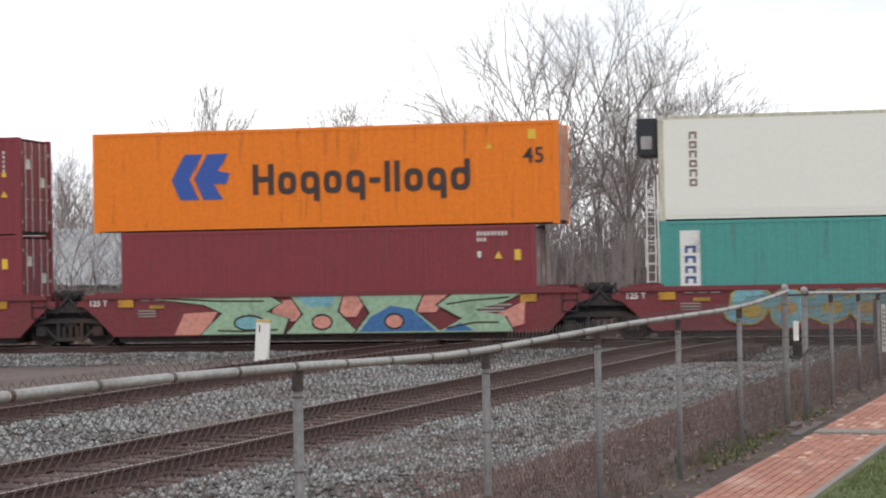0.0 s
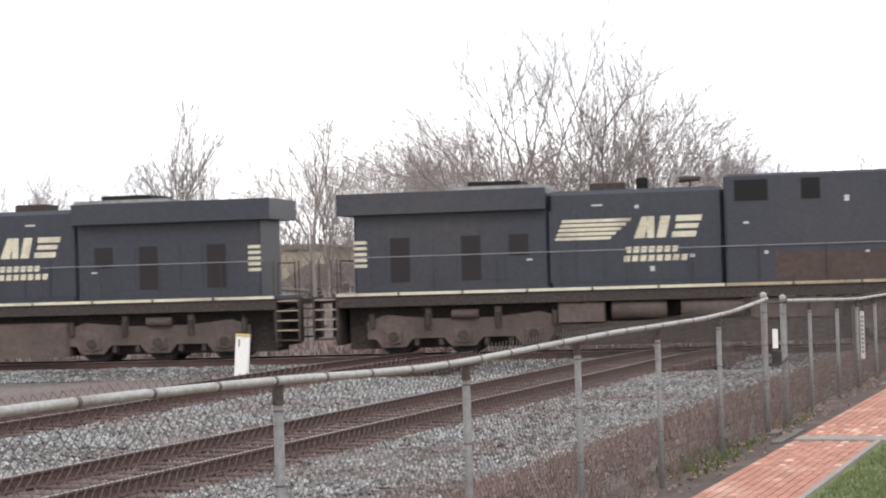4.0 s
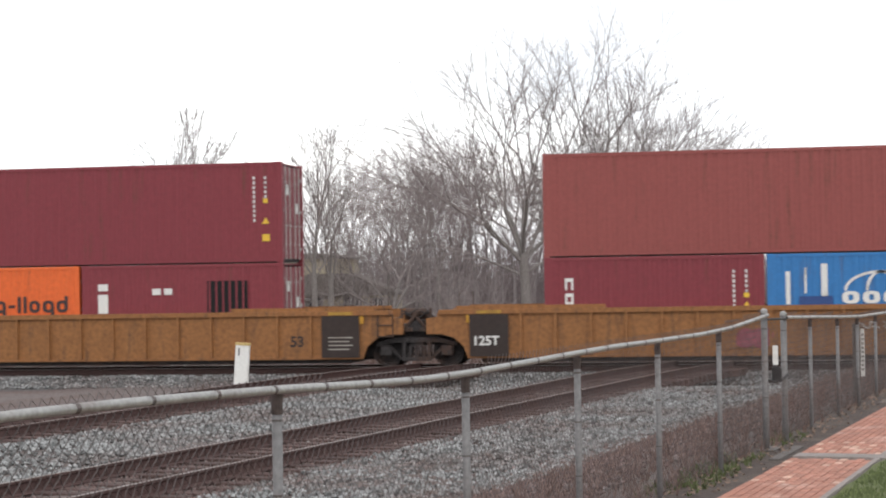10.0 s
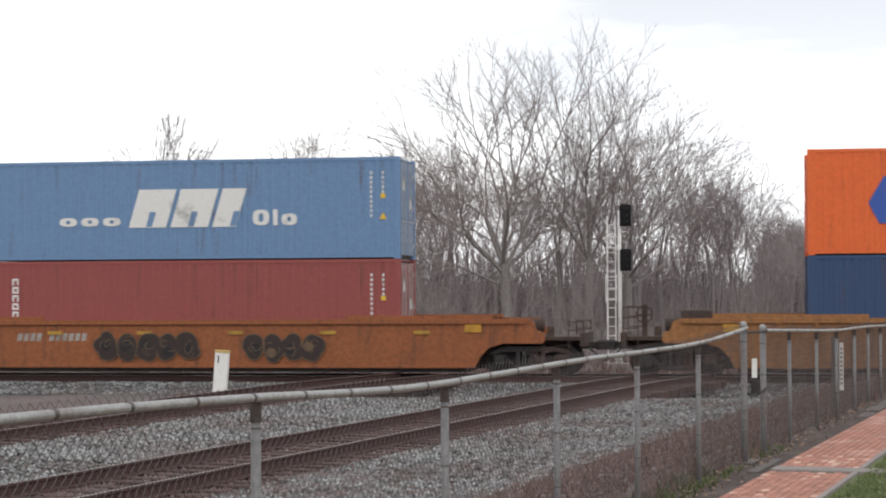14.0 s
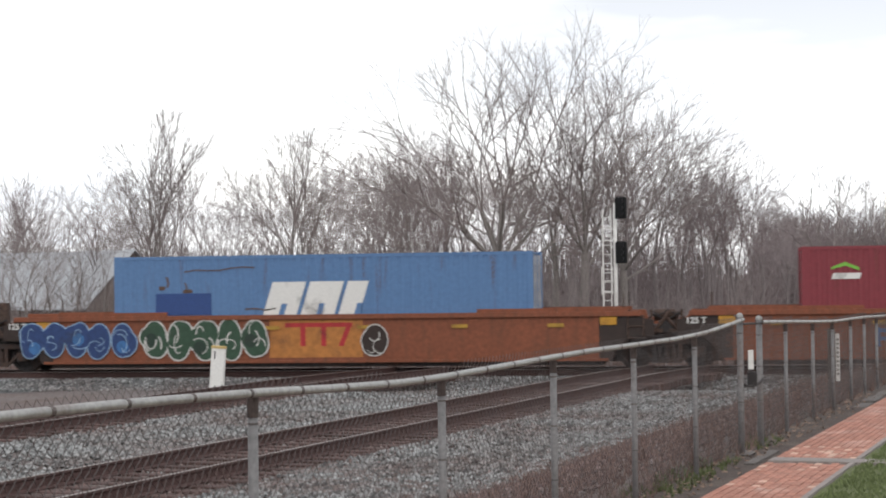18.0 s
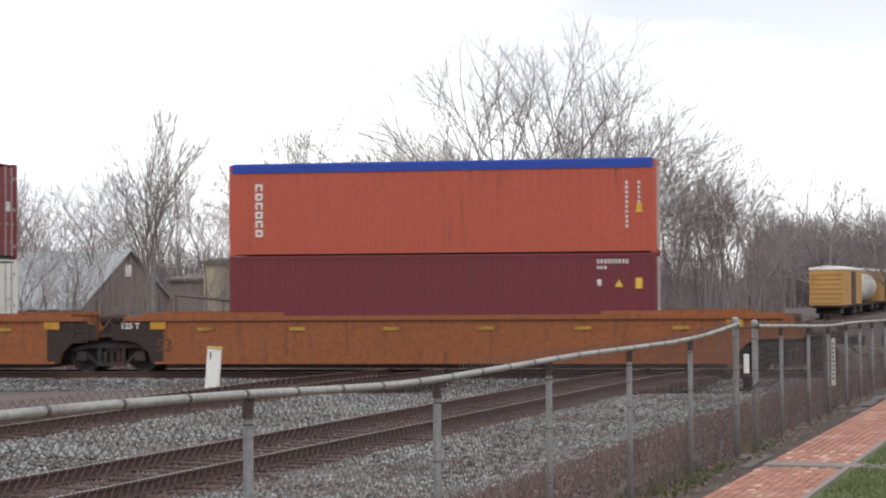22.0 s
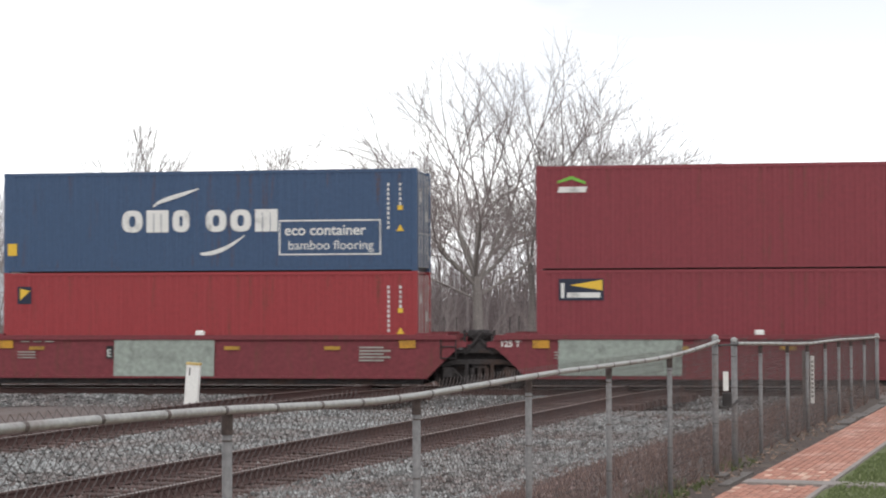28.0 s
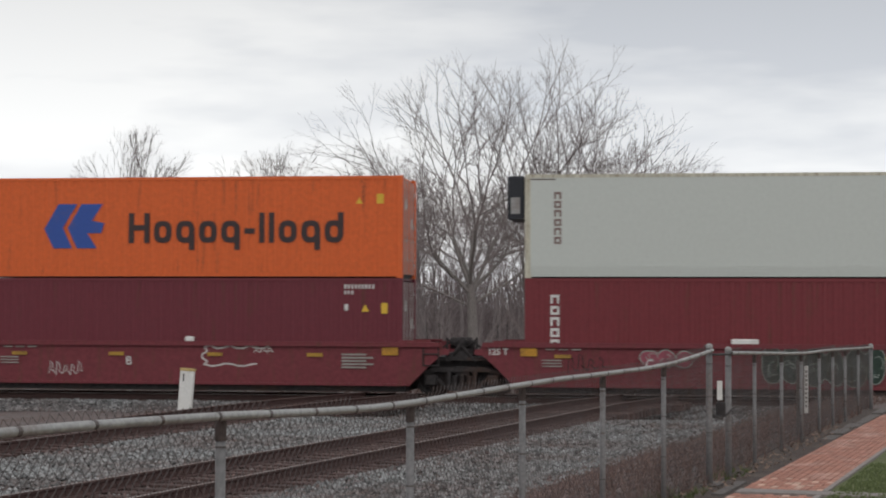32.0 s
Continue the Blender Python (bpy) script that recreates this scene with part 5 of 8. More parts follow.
    # one added dark block for the gear and the shade beneath the frame
    block("traction_gear", RUNNING, -1.0, -21.0, -0.6, 0.6, 0.2, 1.42)
    for cx in (-4.0, -17.6):
        g = G()
        for y0, y1 in ((-1.25, -1.08), (1.08, 1.25)):
            pts = [(-2.75, 0.5), (-2.5, 0.5), (-2.35, 0.26), (-1.65, 0.26), (-1.45, 0.5), (-0.55, 0.5), (-0.35, 0.26), (0.35, 0.26), (0.55, 0.5), (1.45, 0.5), (1.65, 0.26), (2.35, 0.26), (2.5, 0.5), (2.75, 0.5), (2.75, 1.0), (2.2, 1.18), (0.9, 1.05), (-0.9, 1.05), (-2.2, 1.18), (-2.75, 1.0)]
            g.prism(pts, y0, y1)
            for x in (-2.0, 0, 2.0):
                g.tube((x, y0 - 0.1 if y0 < 0 else y1, 0.55), (x, y0 if y0 < 0 else y1 + 0.1, 0.55), 0.2, n=12)
            for x in (-1.0, 1.0):
                g.tube((x, (y0 + y1) / 2 - 0.05, 0.75), (x, (y0 + y1) / 2 - 0.05, 1.35), 0.11, n=8)
        t = part("truck", g, DUSTY_STEEL, root, "grimy three-axle truck frame", at=(way * cx, 0, 0))
        for x in (-2.0, 0.0, 2.0):
            wheelset(t, x, 0.53)
            part("axle_box", G().box(x - 0.26, x + 0.26, -1.31, -1.08, 0.38, 0.74, 0.03), DUSTY_STEEL, t)
            part("bearing_cap", G().tube((x, -1.37, 0.55), (x, -1.31, 0.55), 0.15, 0.17, 12), RUNNING, t)
        for x in (-1.35, -0.65, 0.65, 1.35):
            part("brake_shoe", G().box(x - 0.07, x + 0.07, -1.22, -1.02, 0.3, 0.75, 0.02), RUNNING, t)
        for x in (-1.0, 1.0, -2.6, 2.6):
            part("spring", G().tube((x, -1.3, 0.82), (x, -1.3, 1.2), 0.085, n=10), RUNNING, t)
        part("brake_cylinder", G().tube((-0.3, -1.34, 1.16), (0.45, -1.34, 1.16), 0.13, n=12), DUSTY_STEEL, t, "", True)
        part("sand_pipe", G().pipe([(2.55, -1.3, 1.3), (2.62, -1.3, 0.7), (2.5, -1.2, 0.3)], 0.025, 6), RUNNING, t)
    return root


locomotive(-38.3, 1, "7618", False)
locomotive(-82.45, -1, "7677", True)
# ---- paint marks on containers ----
MAGENTA = material("magenta_mark", lin(196, 44, 124), 0.5, vary=0.06)
BRIGHT_RED = material("bright_red_mark", lin(214, 46, 58), 0.5, vary=0.06)
FADED_BROWN = material("faded_brown_mark", lin(128, 104, 98), 0.6, vary=0.1)
PALE_BLUE = material("dark_blue_patch", lin(48, 74, 128), 0.6, vary=0.1)
GREEN_MARK = material("green_mark", lin(120, 180, 70), 0.5, vary=0.08)
PLATE_DARK = material("dark_plate", lin(30, 38, 58), 0.5, vary=0.08)
SPRAY_RUST = material("rust_scrape", (0.14, 0.09, 0.07, 1), 0.8, vary=0.3)
TARP = material("blue_tarpaulin", lin(36, 68, 160), 0.6, grain=14, vary=0.12, bump=0.02, bump_scale=6)
UNIT_BLACK = material("black_cooling_unit", lin(44, 46, 52), 0.6, vary=0.2, dirt=RUST, dirt_amount=0.2)


def fitted_chars(x0, x1, z, h, pattern, stroke=0.17, lean=0.0):
    """The row of plain shapes drawn out to a given width, shape by shape."""
    rows = block_chars(0, z, h, pattern, stroke, 0.14, lean)
    w = max(p[0] for c in rows for q in c for p in q) - lean
    return [[[(x0 + px * (x1 - x0) / w, pz) for px, pz in q] for q in c] for c in rows]


def letters(box, name, mat, chars, y=-1.224, label=""):
    for i, c in enumerate(chars):
        mark(box, name, mat, c, y - 0.0008 * (i % 2), label)


def bird(box, x, z, w, h):
    """A blue slanted emblem of two cut bars."""
    a = [(0.0, 0.44), (0.24, 1.0), (0.56, 1.0), (0.32, 0.46), (0.48, 0.0), (0.16, 0.0)]
    b = [(0.40, 0.46), (0.64, 1.0), (1.0, 1.0), (0.82, 0.62), (1.03, 0.57), (0.97, 0.34), (0.74, 0.34), (0.9, 0.0), (0.56, 0.0)]
    for s in (a, b):
        mark(box, "emblem", LOGO_BLUE, [[(x + px * w, z + pz * h) for px, pz in s][::-1]], label="blue slanted emblem")


def long_name(box, x0, x1, z, h):
    letters(box, "letter_block", LOGO_DARK, fitted_chars(x0, x1, z, h, "hxpxp-llxpd", 0.18), label="row of dark letter-like blocks")


def upright(box, x, top, n, size, mat, wide=0.8):
    """Stacked plain shapes that read downwards."""
    for i in range(n):
        z = top - (i + 1) * size
        h, w = size * 0.78, size * wide
        out = [rect(x, z, x + w * 0.26, z + h), rect(x + w * 0.74, z, x + w, z + h), rect(x + w * 0.26, z + h * 0.7, x + w * 0.74, z + h)]
        if i % 2:
            out.append(rect(x + w * 0.26, z, x + w * 0.74, z + h * 0.26))
        mark(box, "upright_block", mat, out, label="stacked letter-like block")


def codes(box, length, high, style):
    """Small owner's codes and warning marks near the door end."""
    if style in (1, 3):
        out = []
        for x, n in ((length - 0.86, 10), (length - 0.52, 5)):
            for i in range(n):
                out.append(rect(x, high - 0.5 - i * 0.135, x + 0.06, high - 0.415 - i * 0.135))
        mark(box, "code", white_mark, out, label="column of small white marks")["kind"] = "stuff"
        mark(box, "warning_triangle", yellow_mark, [[(length - 0.6, 1.12), (length - 0.38, 1.12), (length - 0.49, 1.31)]], label="yellow triangle")
        mark(box, "warning_plate", yellow_mark, [rect(length - 0.56, high - 1.18, length - 0.42, high - 1.05)])
        if style == 3:
            mark(box, "warning_plate", yellow_mark, [rect(length - 0.6, 0.62, length - 0.38, 0.82)], label="yellow square")
    else:
        out = [rect(length - 1.66 + i * 0.1, high - 0.3, length - 1.61 + i * 0.1, high - 0.18) for i in range(9)] + [rect(length - 1.66 + i * 0.1, high - 0.46, length - 1.61 + i * 0.1, high - 0.36) for i in range(3)] + [rect(length - 1.66, high - 0.92, length - 1.55, high - 0.74)]
        mark(box, "code", white_mark, out, label="row of small white marks")["kind"] = "stuff"
        mark(box, "warning_triangle", yellow_mark, [[(length - 1.17, high - 0.95), (length - 0.95, high - 0.95), (length - 1.06, high - 0.74)]], label="yellow triangle")
        mark(box, "warning_plate", yellow_mark, [rect(length - 0.6, high - 1.0, length - 0.42, high - 0.7)], label="yellow square")


faint_grey = material("faint_grey_ink", (0.42, 0.42, 0.41, 1), 0.6, vary=0.1)


def faint_codes(box, length, high):
    """Small grey lines and brown warning marks near the door end of a white box."""
    for x, w in ((-1.7, 0.34), (-1.3, 0.32)):
        mark(box, "code", faint_grey, [rect(length + x, high - 0.42, length + x + w, high - 0.36)], label="thin grey line")
    mark(box, "code", faint_grey, [rect(length - 1.66, high - 0.74, length - 1.46, high - 0.69)], label="thin grey line")
    for x, m in ((-1.55, OCHRE), (-1.1, faint_grey)):
        mark(box, "warning_plate", m, [rect(length + x, high - 1.14, length + x + 0.13, high - 0.96)], label="small faded plate")
    mark(box, "warning_triangle", OCHRE, [[(length - 1.2, high - 1.52), (length - 0.92, high - 1.52), (length - 1.06, high - 1.28)]], label="brown warning triangle")
    for x in (0.16, length - 0.9):
        mark(box, "rust_run", SPRAY_RUST, [rect(x, high - 0.16, x + 0.7, high - 0.13)], label="rusty line under the roof edge")


def cooling_unit(box, z0, z1, depth=0.6):
    part("cooling_unit", G().box(-depth, -0.02, -1.1, 1.1, z0, z1, 0.04), UNIT_BLACK, box, "black clip-on generator")
    part("unit_grille", G().box(-depth * 0.8, -depth * 0.3, -1.13, -1.1, z0 + 0.15, z0 + (z1 - z0) * 0.5), galv, box)


def swoosh(box, x, z, w, h, flip=1):
    n = 10
    up = [(x + w * t, z + h * (t ** 0.6 if flip > 0 else t ** 1.7)) for t in [i / n for i in range(n + 1)]]
    dn = [(x + w * t, z + h * (t ** 0.6 if flip > 0 else t ** 1.7) - 0.13 * math.sin(math.pi * min(1, t * 0.75 + 0.18))) for t in [i / n for i in range(n, -1, -1)]]
    g = G()
    g.prism(dn[::-1] + up[::-1], -1.2245, -1.2215)
    part("swoosh", g, white_mark, box, "white curved stroke")


def wave_logo(box, x, z, w):
    """White and green curved mark."""
    mark(box, "small_mark", white_mark, [rect(x, z, x + w, z + 0.16, 0.05)], label="small white bar")
    mark(box, "small_arc", GREEN_MARK, [[(x, z + 0.26), (x + w * 0.5, z + 0.36), (x + w, z + 0.22), (x + w, z + 0.3), (x + w * 0.5, z + 0.46), (x, z + 0.32)]], label="green arc")


def plate_logo(box, x, z, w, h):
    mark(box, "plate", PLATE_DARK, [rect(x, z, x + w, z + h)], label="dark plate")
    mark(box, "plate_wedge", yellow_mark, [[(x + w * 0.25, z + h * 0.7), (x + w * 0.97, z + h * 0.45), (x + w * 0.97, z + h * 0.95)]], y=-1.228, label="yellow wedge")
    mark(box, "plate_bar", white_mark, [rect(x + w * 0.18, z + h * 0.12, x + w * 0.92, z + h * 0.36), rect(x + w * 0.05, z + h * 0.1, x + w * 0.12, z + h * 0.8)], y=-1.228)


def ribbon(pts, w):
    """One flat stroke of an even width along points in x and z."""
    left, right = [], []
    for i, (x, z) in enumerate(pts):
        (ax, az), (bx, bz) = pts[max(i - 1, 0)], pts[min(i + 1, len(pts) - 1)]
        d = math.hypot(bx - ax, bz - az) or 1.0
        nx, nz = -(bz - az) / d * w / 2, (bx - ax) / d * w / 2
        left.append((x + nx, z + nz))
        right.append((x - nx, z - nz))
    return left + right[::-1]


def blob(r, cx, cz, w, h, n=14, rough=0.18):
    k = [1 + r.uniform(-rough, rough) for _ in range(n)]
    k = [(k[i - 1] + 2 * k[i] + k[(i + 1) % n]) / 4 for i in range(n)]
    out = []
    for i in range(n):
        t = 2 * math.pi * i / n
        c, s = math.cos(t), math.sin(t)
        e = 0.42
        out.append((cx + w * k[i] * math.copysign(abs(c) ** e, c), cz + h * k[i] * math.copysign(abs(s) ** e, s)))
    return out


def mark_all():
    b = BOX
    upright(b["a_up"], 0.85, 2.5, 6, 0.26, FADED_BROWN)
    cooling_unit(b["a_up"], 1.85, 2.86)
    mark(b["a_low"], "sign", white_mark, [rect(0.55, 0.9, 1.1, 2.62)], label="white upright sign")
    out = []
    for i in range(5):
        out += [rect(0.68, 2.0 - i * 0.28, 0.76, 2.2 - i * 0.28), rect(0.9, 2.0 - i * 0.28, 0.98, 2.2 - i * 0.28), rect(0.76, 2.13 - i * 0.28, 0.9, 2.2 - i * 0.28)]
    mark(b["a_low"], "sign_blocks", PALE_BLUE, out, y=-1.228)
    bird(b["b_up"], 2.4, 0.9, 1.72, 1.32)
    long_name(b["b_up"], 4.85, 11.2, 1.0, 0.88)
    lettered(b["b_up"], "size_number", "45", 0.62, 12.7, 1.72, LOGO_DARK, -1.224, "dark stencilled number", 0.005)
    mark(b["b_up"], "warning_plate", yellow_mark, [rect(12.85, 2.38, 13.08, 2.66)], label="yellow square")
    mark(b["b_up"], "warning_triangle", yellow_mark, [[(11.65, 2.14), (11.85, 2.14), (11.75, 2.32)]])
    codes(b["b_low"], 12.192, 2.896, 2)
    wave_logo(b["c_up"], 0.6, 2.15, 0.75)
    codes(b["c_up"], 12.192, 2.896, 1)
    codes(b["c_low"], 12.192, 2.896, 2)
    upright(b["f_up"], 0.75, 2.45, 7, 0.22, white_mark)
    codes(b["f_up"], 12.192, 2.896, 1)
    bird(b["f_low"], 2.3, 1.15, 0.95, 0.75)
    long_name(b["f_low"], 3.6, 7.4, 1.25, 0.5)
    codes(b["f_low"], 12.192, 2.896, 0)
    codes(b["g_up"], 12.192, 2.896, 3)
    upright(b["g_low"], 0.58, 2.1, 4, 0.42, white_mark, 0.55)
    codes(b["g_low"], 6.058, 2.591, 1)
    arc = []
    for i in range(14):
        t0, t1 = math.pi * i / 14, math.pi * (i + 1) / 14
        for rr in (1.0, 0.42):
            arc.append([(3.05 - rr * math.cos(t0), 1.55 + 0.55 * math.sin(t0)), (3.05 - rr * math.cos(t1), 1.55 + 0.55 * math.sin(t1)), (3.05 - (rr - 0.08) * math.cos(t1), 1.55 + 0.48 * math.sin(t1)), (3.05 - (rr - 0.08) * math.cos(t0), 1.55 + 0.48 * math.sin(t0))][::-1])
    mark(b["g_lowb"], "globe_arcs", white_mark, arc, label="white arcs of a half globe")
    letters(b["g_lowb"], "letter_block", white_mark, fitted_chars(2.0, 4.1, 1.2, 0.34, "oooo", 0.26), label="row of white blocks")
    for q in (rect(1.45, 1.4, 1.62, 2.3), rect(4.75, 1.3, 4.92, 2.4), rect(1.0, 1.5, 1.06, 2.2), rect(5.1, 1.6, 5.2, 2.3), rect(0.5, 1.2, 0.62, 2.1)):
        mark(b["g_lowb"], "scuff", white_mark, [q], label="white scuffed streak")
    mark(b["g_lowb"], "dark_panel", PALE_BLUE, [rect(0.85, 1.15, 1.75, 1.42)])
    plate_logo(b["h_up"], 0.75, 2.15, 1.2, 0.52)
    codes(b["h_up"], 12.192, 2.896, 3)
    bird(b["h_low"], 0.35, 1.2, 1.0, 0.62)
    long_name(b["h_low"], 1.7, 5.7, 1.25, 0.48)
    mark(b["h_lowb"], "white_panel", white_mark, [rect(0.5, 1.2, 0.8, 1.75), rect(0.5, 1.85, 0.8, 2.05), rect(2.15, 1.72, 2.4, 1.9), rect(2.5, 1.72, 2.75, 1.9)], label="small white panels")
    part("grille", G().box(3.8, 5.0, -1.232, -1.222, 1.1, 2.1), VENT, b["h_lowb"], "black grille")
    for i in range(6):
        part("grille_bar", G().box(3.85 + i * 0.2, 3.9 + i * 0.2, -1.245, -1.232, 1.1, 2.1), MAROON, b["h_lowb"])
    for k, x in (("i_up", 0.0), ("u_up", 0.05)):
        bird(b[k], 1.62 + x, 0.85, 1.75, 1.28)
        long_name(b[k], 4.15 + x, 10.45 + x, 1.0, 0.86)
        mark(b[k], "warning_plate", yellow_mark, [rect(11.45, 2.1, 11.65, 2.38)], label="yellow square")
        mark(b[k], "warning_triangle", yellow_mark, [[(10.85, 2.1), (11.05, 2.1), (10.95, 2.28)]])
    swoosh(b["i_low"], 4.6, 1.95, 1.35, 0.45)
    letters(b["i_low"], "letter_block", white_mark, fitted_chars(3.75, 8.3, 1.12, 0.66, "oWA ooW", 0.25), label="row of white blocks")
    codes(b["i_low"], 12.192, 2.896, 1)
    for x, w in ((4.2, 1.12), (5.45, 1.12), (6.7, 0.7)):
        mark(b["j_up"], "slanted_block", white_mark, [rect(x, 0.95, x + w, 2.05, 0.32)], label="white slanted block")
        mark(b["j_up"], "slanted_notch", SKY_BLUE, [rect(x + 0.52, 0.97, x + 0.7, 1.4, 0.12)], y=-1.2275)
    letters(b["j_up"], "small_block", white_mark, fitted_chars(2.1, 3.95, 1.0, 0.34, "xxx", 0.22) + fitted_chars(7.9, 9.2, 0.98, 0.45, "Alx", 0.22), label="small white blocks")
    upright(b["j_low"], 0.65, 2.45, 6, 0.24, white_mark)
    codes(b["j_low"], 12.192, 2.896, 1)
    codes(b["j_up"], 12.192, 2.896, 1)
    wave_logo(b["k_low"], 0.8, 2.0, 0.75)
    codes(b["k_low"], 12.192, 2.896, 1)
    for x, w in ((4.4, 0.98), (5.5, 0.98), (6.6, 0.6)):
        mark(b["l_low"], "slanted_block", white_mark, [rect(x, 1.1, x + w, 2.12, 0.32)], label="white slanted block")
        mark(b["l_low"], "slanted_notch", STEEL_BLUE, [rect(x + 0.46, 1.12, x + 0.62, 1.5, 0.12)], y=-1.2275)
    for q in (ribbon([(2.1 + 0.35 * k, 2.44 + 0.03 * math.sin(k * 1.7) + 0.02 * k) for k in range(7)], 0.035), ribbon([(1.6, 2.0), (1.63, 2.12), (1.58, 2.3)], 0.06), ribbon([(2.15, 1.86), (2.18, 2.0), (2.12, 2.14)], 0.05), blob(random.Random(4), 1.45, 1.98, 0.1, 0.06), blob(random.Random(5), 2.2, 1.88, 0.14, 0.05), ribbon([(3.9 + 0.3 * k, 1.35 + 0.03 * math.sin(k * 2.3)) for k in range(4)], 0.04)):
        mark(b["l_low"], "rust_scrape", SPRAY_RUST, [q], label="rusty scrape")
    mark(b["l_low"], "paint_patch", PALE_BLUE, [rect(1.25, 1.2, 2.9, 1.82)], label="dark blue overpainted patch")
    for x0, x1, style in ((4.0, 5.32, 0), (5.55, 6.9, 1), (7.1, 8.4, 2)):
        s = [rect(x0, 1.0, x0 + 0.3, 2.42), rect(x0 + 0.3, 2.14, x1 - 0.3, 2.42)] + ([rect(x1 - 0.3, 1.0, x1, 2.42)] if style < 2 else [rect(x1 - 0.3, 2.14, x1, 2.42), rect(x0 + 0.3, 1.6, x1, 1.84)])
        mark(b["m_low"], "block_shape", MAGENTA, s, label="large magenta block")
    cooling_unit(b["m_low"], 0.85, 2.85, 0.7)
    faint_codes(b["m_low"], 12.192, 2.896)
    part("tarpaulin", G().box(0.05, 12.14, -1.235, 1.235, 2.36, 2.63, 0.05), TARP, b["n_up"], "blue tarpaulin cover")
    upright(b["n_up"], 0.78, 2.1, 6, 0.26, white_mark)
    codes(b["n_up"], 12.192, 2.4, 1)
    codes(b["n_low"], 12.192, 2.896, 2)
    codes(b["o_up"], 12.192, 2.896, 1)
    letters(b["o_low"], "letter_block", BRIGHT_RED, fitted_chars(3.8, 9.65, 1.1, 0.8, "AAAA WlAA", 0.2), label="row of bright red blocks")
    mark(b["o_low"], "emblem", BRIGHT_RED, [rect(2.7, 1.1, 3.5, 1.95)], label="red square emblem")
    mark(b["o_low"], "emblem_notch", SKY_BLUE, [[(2.85, 1.88), (3.1, 1.35), (3.35, 1.88), (3.2, 1.88), (3.1, 1.62), (3.0, 1.88)]], y=-1.228)
    letters(b["o_low"], "small_block", BRIGHT_RED, fitted_chars(2.7, 4.95, 2.42, 0.14, "xxxxxpxxpx", 0.3), label="thin red row of marks")
    codes(b["o_low"], 12.192, 2.896, 1)
    upright(b["p_up"], 0.68, 2.55, 3, 0.42, white_mark, 0.55)
    codes(b["p_up"], 12.192, 2.896, 3)
    for k in ("p_low", "p_lowb"):
        bird(b[k], 0.4, 1.12, 1.08, 0.72)
        long_name(b[k], 1.95, 5.75, 1.2, 0.5)
        mark(b[k], "warning_plate", yellow_mark, [rect(5.55, 1.85, 5.7, 2.1)])
        mark(b[k], "warning_triangle", yellow_mark, [[(4.9, 1.88), (5.08, 1.88), (4.99, 2.05)]])
    wave_logo(b["q_up"], 0.6, 2.15, 0.78)
    codes(b["q_up"], 12.192, 2.896, 1)
    plate_logo(b["q_low"], 0.62, 2.05, 1.25, 0.6)
    codes(b["q_low"], 12.192, 2.896, 1)
    r = b["r_up"]
    letters(r, "letter_block", white_mark, fitted_chars(3.57, 8.16, 1.14, 0.64, "oWA ooW", 0.25), label="row of white blocks")
    swoosh(r, 4.5, 1.92, 1.35, 0.48)
    swoosh(r, 5.9, 0.55, 1.3, 0.5, -1)
    mark(r, "note_frame", white_mark, [rect(8.2, 0.46, 11.15, 0.5), rect(8.2, 1.42, 11.15, 1.46), rect(8.2, 0.5, 8.24, 1.42), rect(11.11, 0.5, 11.15, 1.42)], label="thin white frame")
    lettered(r, "note", "eco container", 0.42, 8.36, 1.03, white_mark, -1.224, "white lettering", 0.006)
    lettered(r, "note", "bamboo flooring", 0.37, 8.46, 0.62, white_mark, -1.224, "white lettering")
    mark(r, "warning_plate", yellow_mark, [rect(0.12, 0.5, 0.4, 0.85)], label="yellow square")
    codes(r, 12.192, 2.896, 1)
    mark(b["r_low"], "plate", PLATE_DARK, [rect(0.42, 2.0, 0.84, 2.5)], label="small square plate")
    mark(b["r_low"], "plate_wedge", yellow_mark, [[(0.5, 2.1), (0.8, 2.38), (0.5, 2.44)][::1]], y=-1.228)
    codes(b["r_low"], 12.192, 2.896, 1)
    bird(b["s_up"], 1.72, 0.85, 1.75, 1.32)
    long_name(b["s_up"], 4.22, 10.5, 1.06, 0.84)
    cooling_unit(b["s_up"], 1.75, 2.86, 0.42)
    faint_codes(b["s_up"], 12.192, 2.896)
    letters(b["s_low"], "letter_block", BRIGHT_RED, fitted_chars(1.1, 2.62, 1.72, 0.42, "ooAl", 0.3), label="row of red rounded blocks")
    upright(b["t_up"], 0.82, 2.45, 6, 0.25, FADED_BROWN)
    cooling_unit(b["t_up"], 1.65, 2.86, 0.5)
    faint_codes(b["t_up"], 12.192, 2.896)
    upright(b["t_low"], 0.72, 2.5, 5, 0.31, white_mark)
    codes(b["t_low"], 12.192, 2.896, 1)
    codes(b["u_low"], 12.192, 2.896, 2)


mark_all()

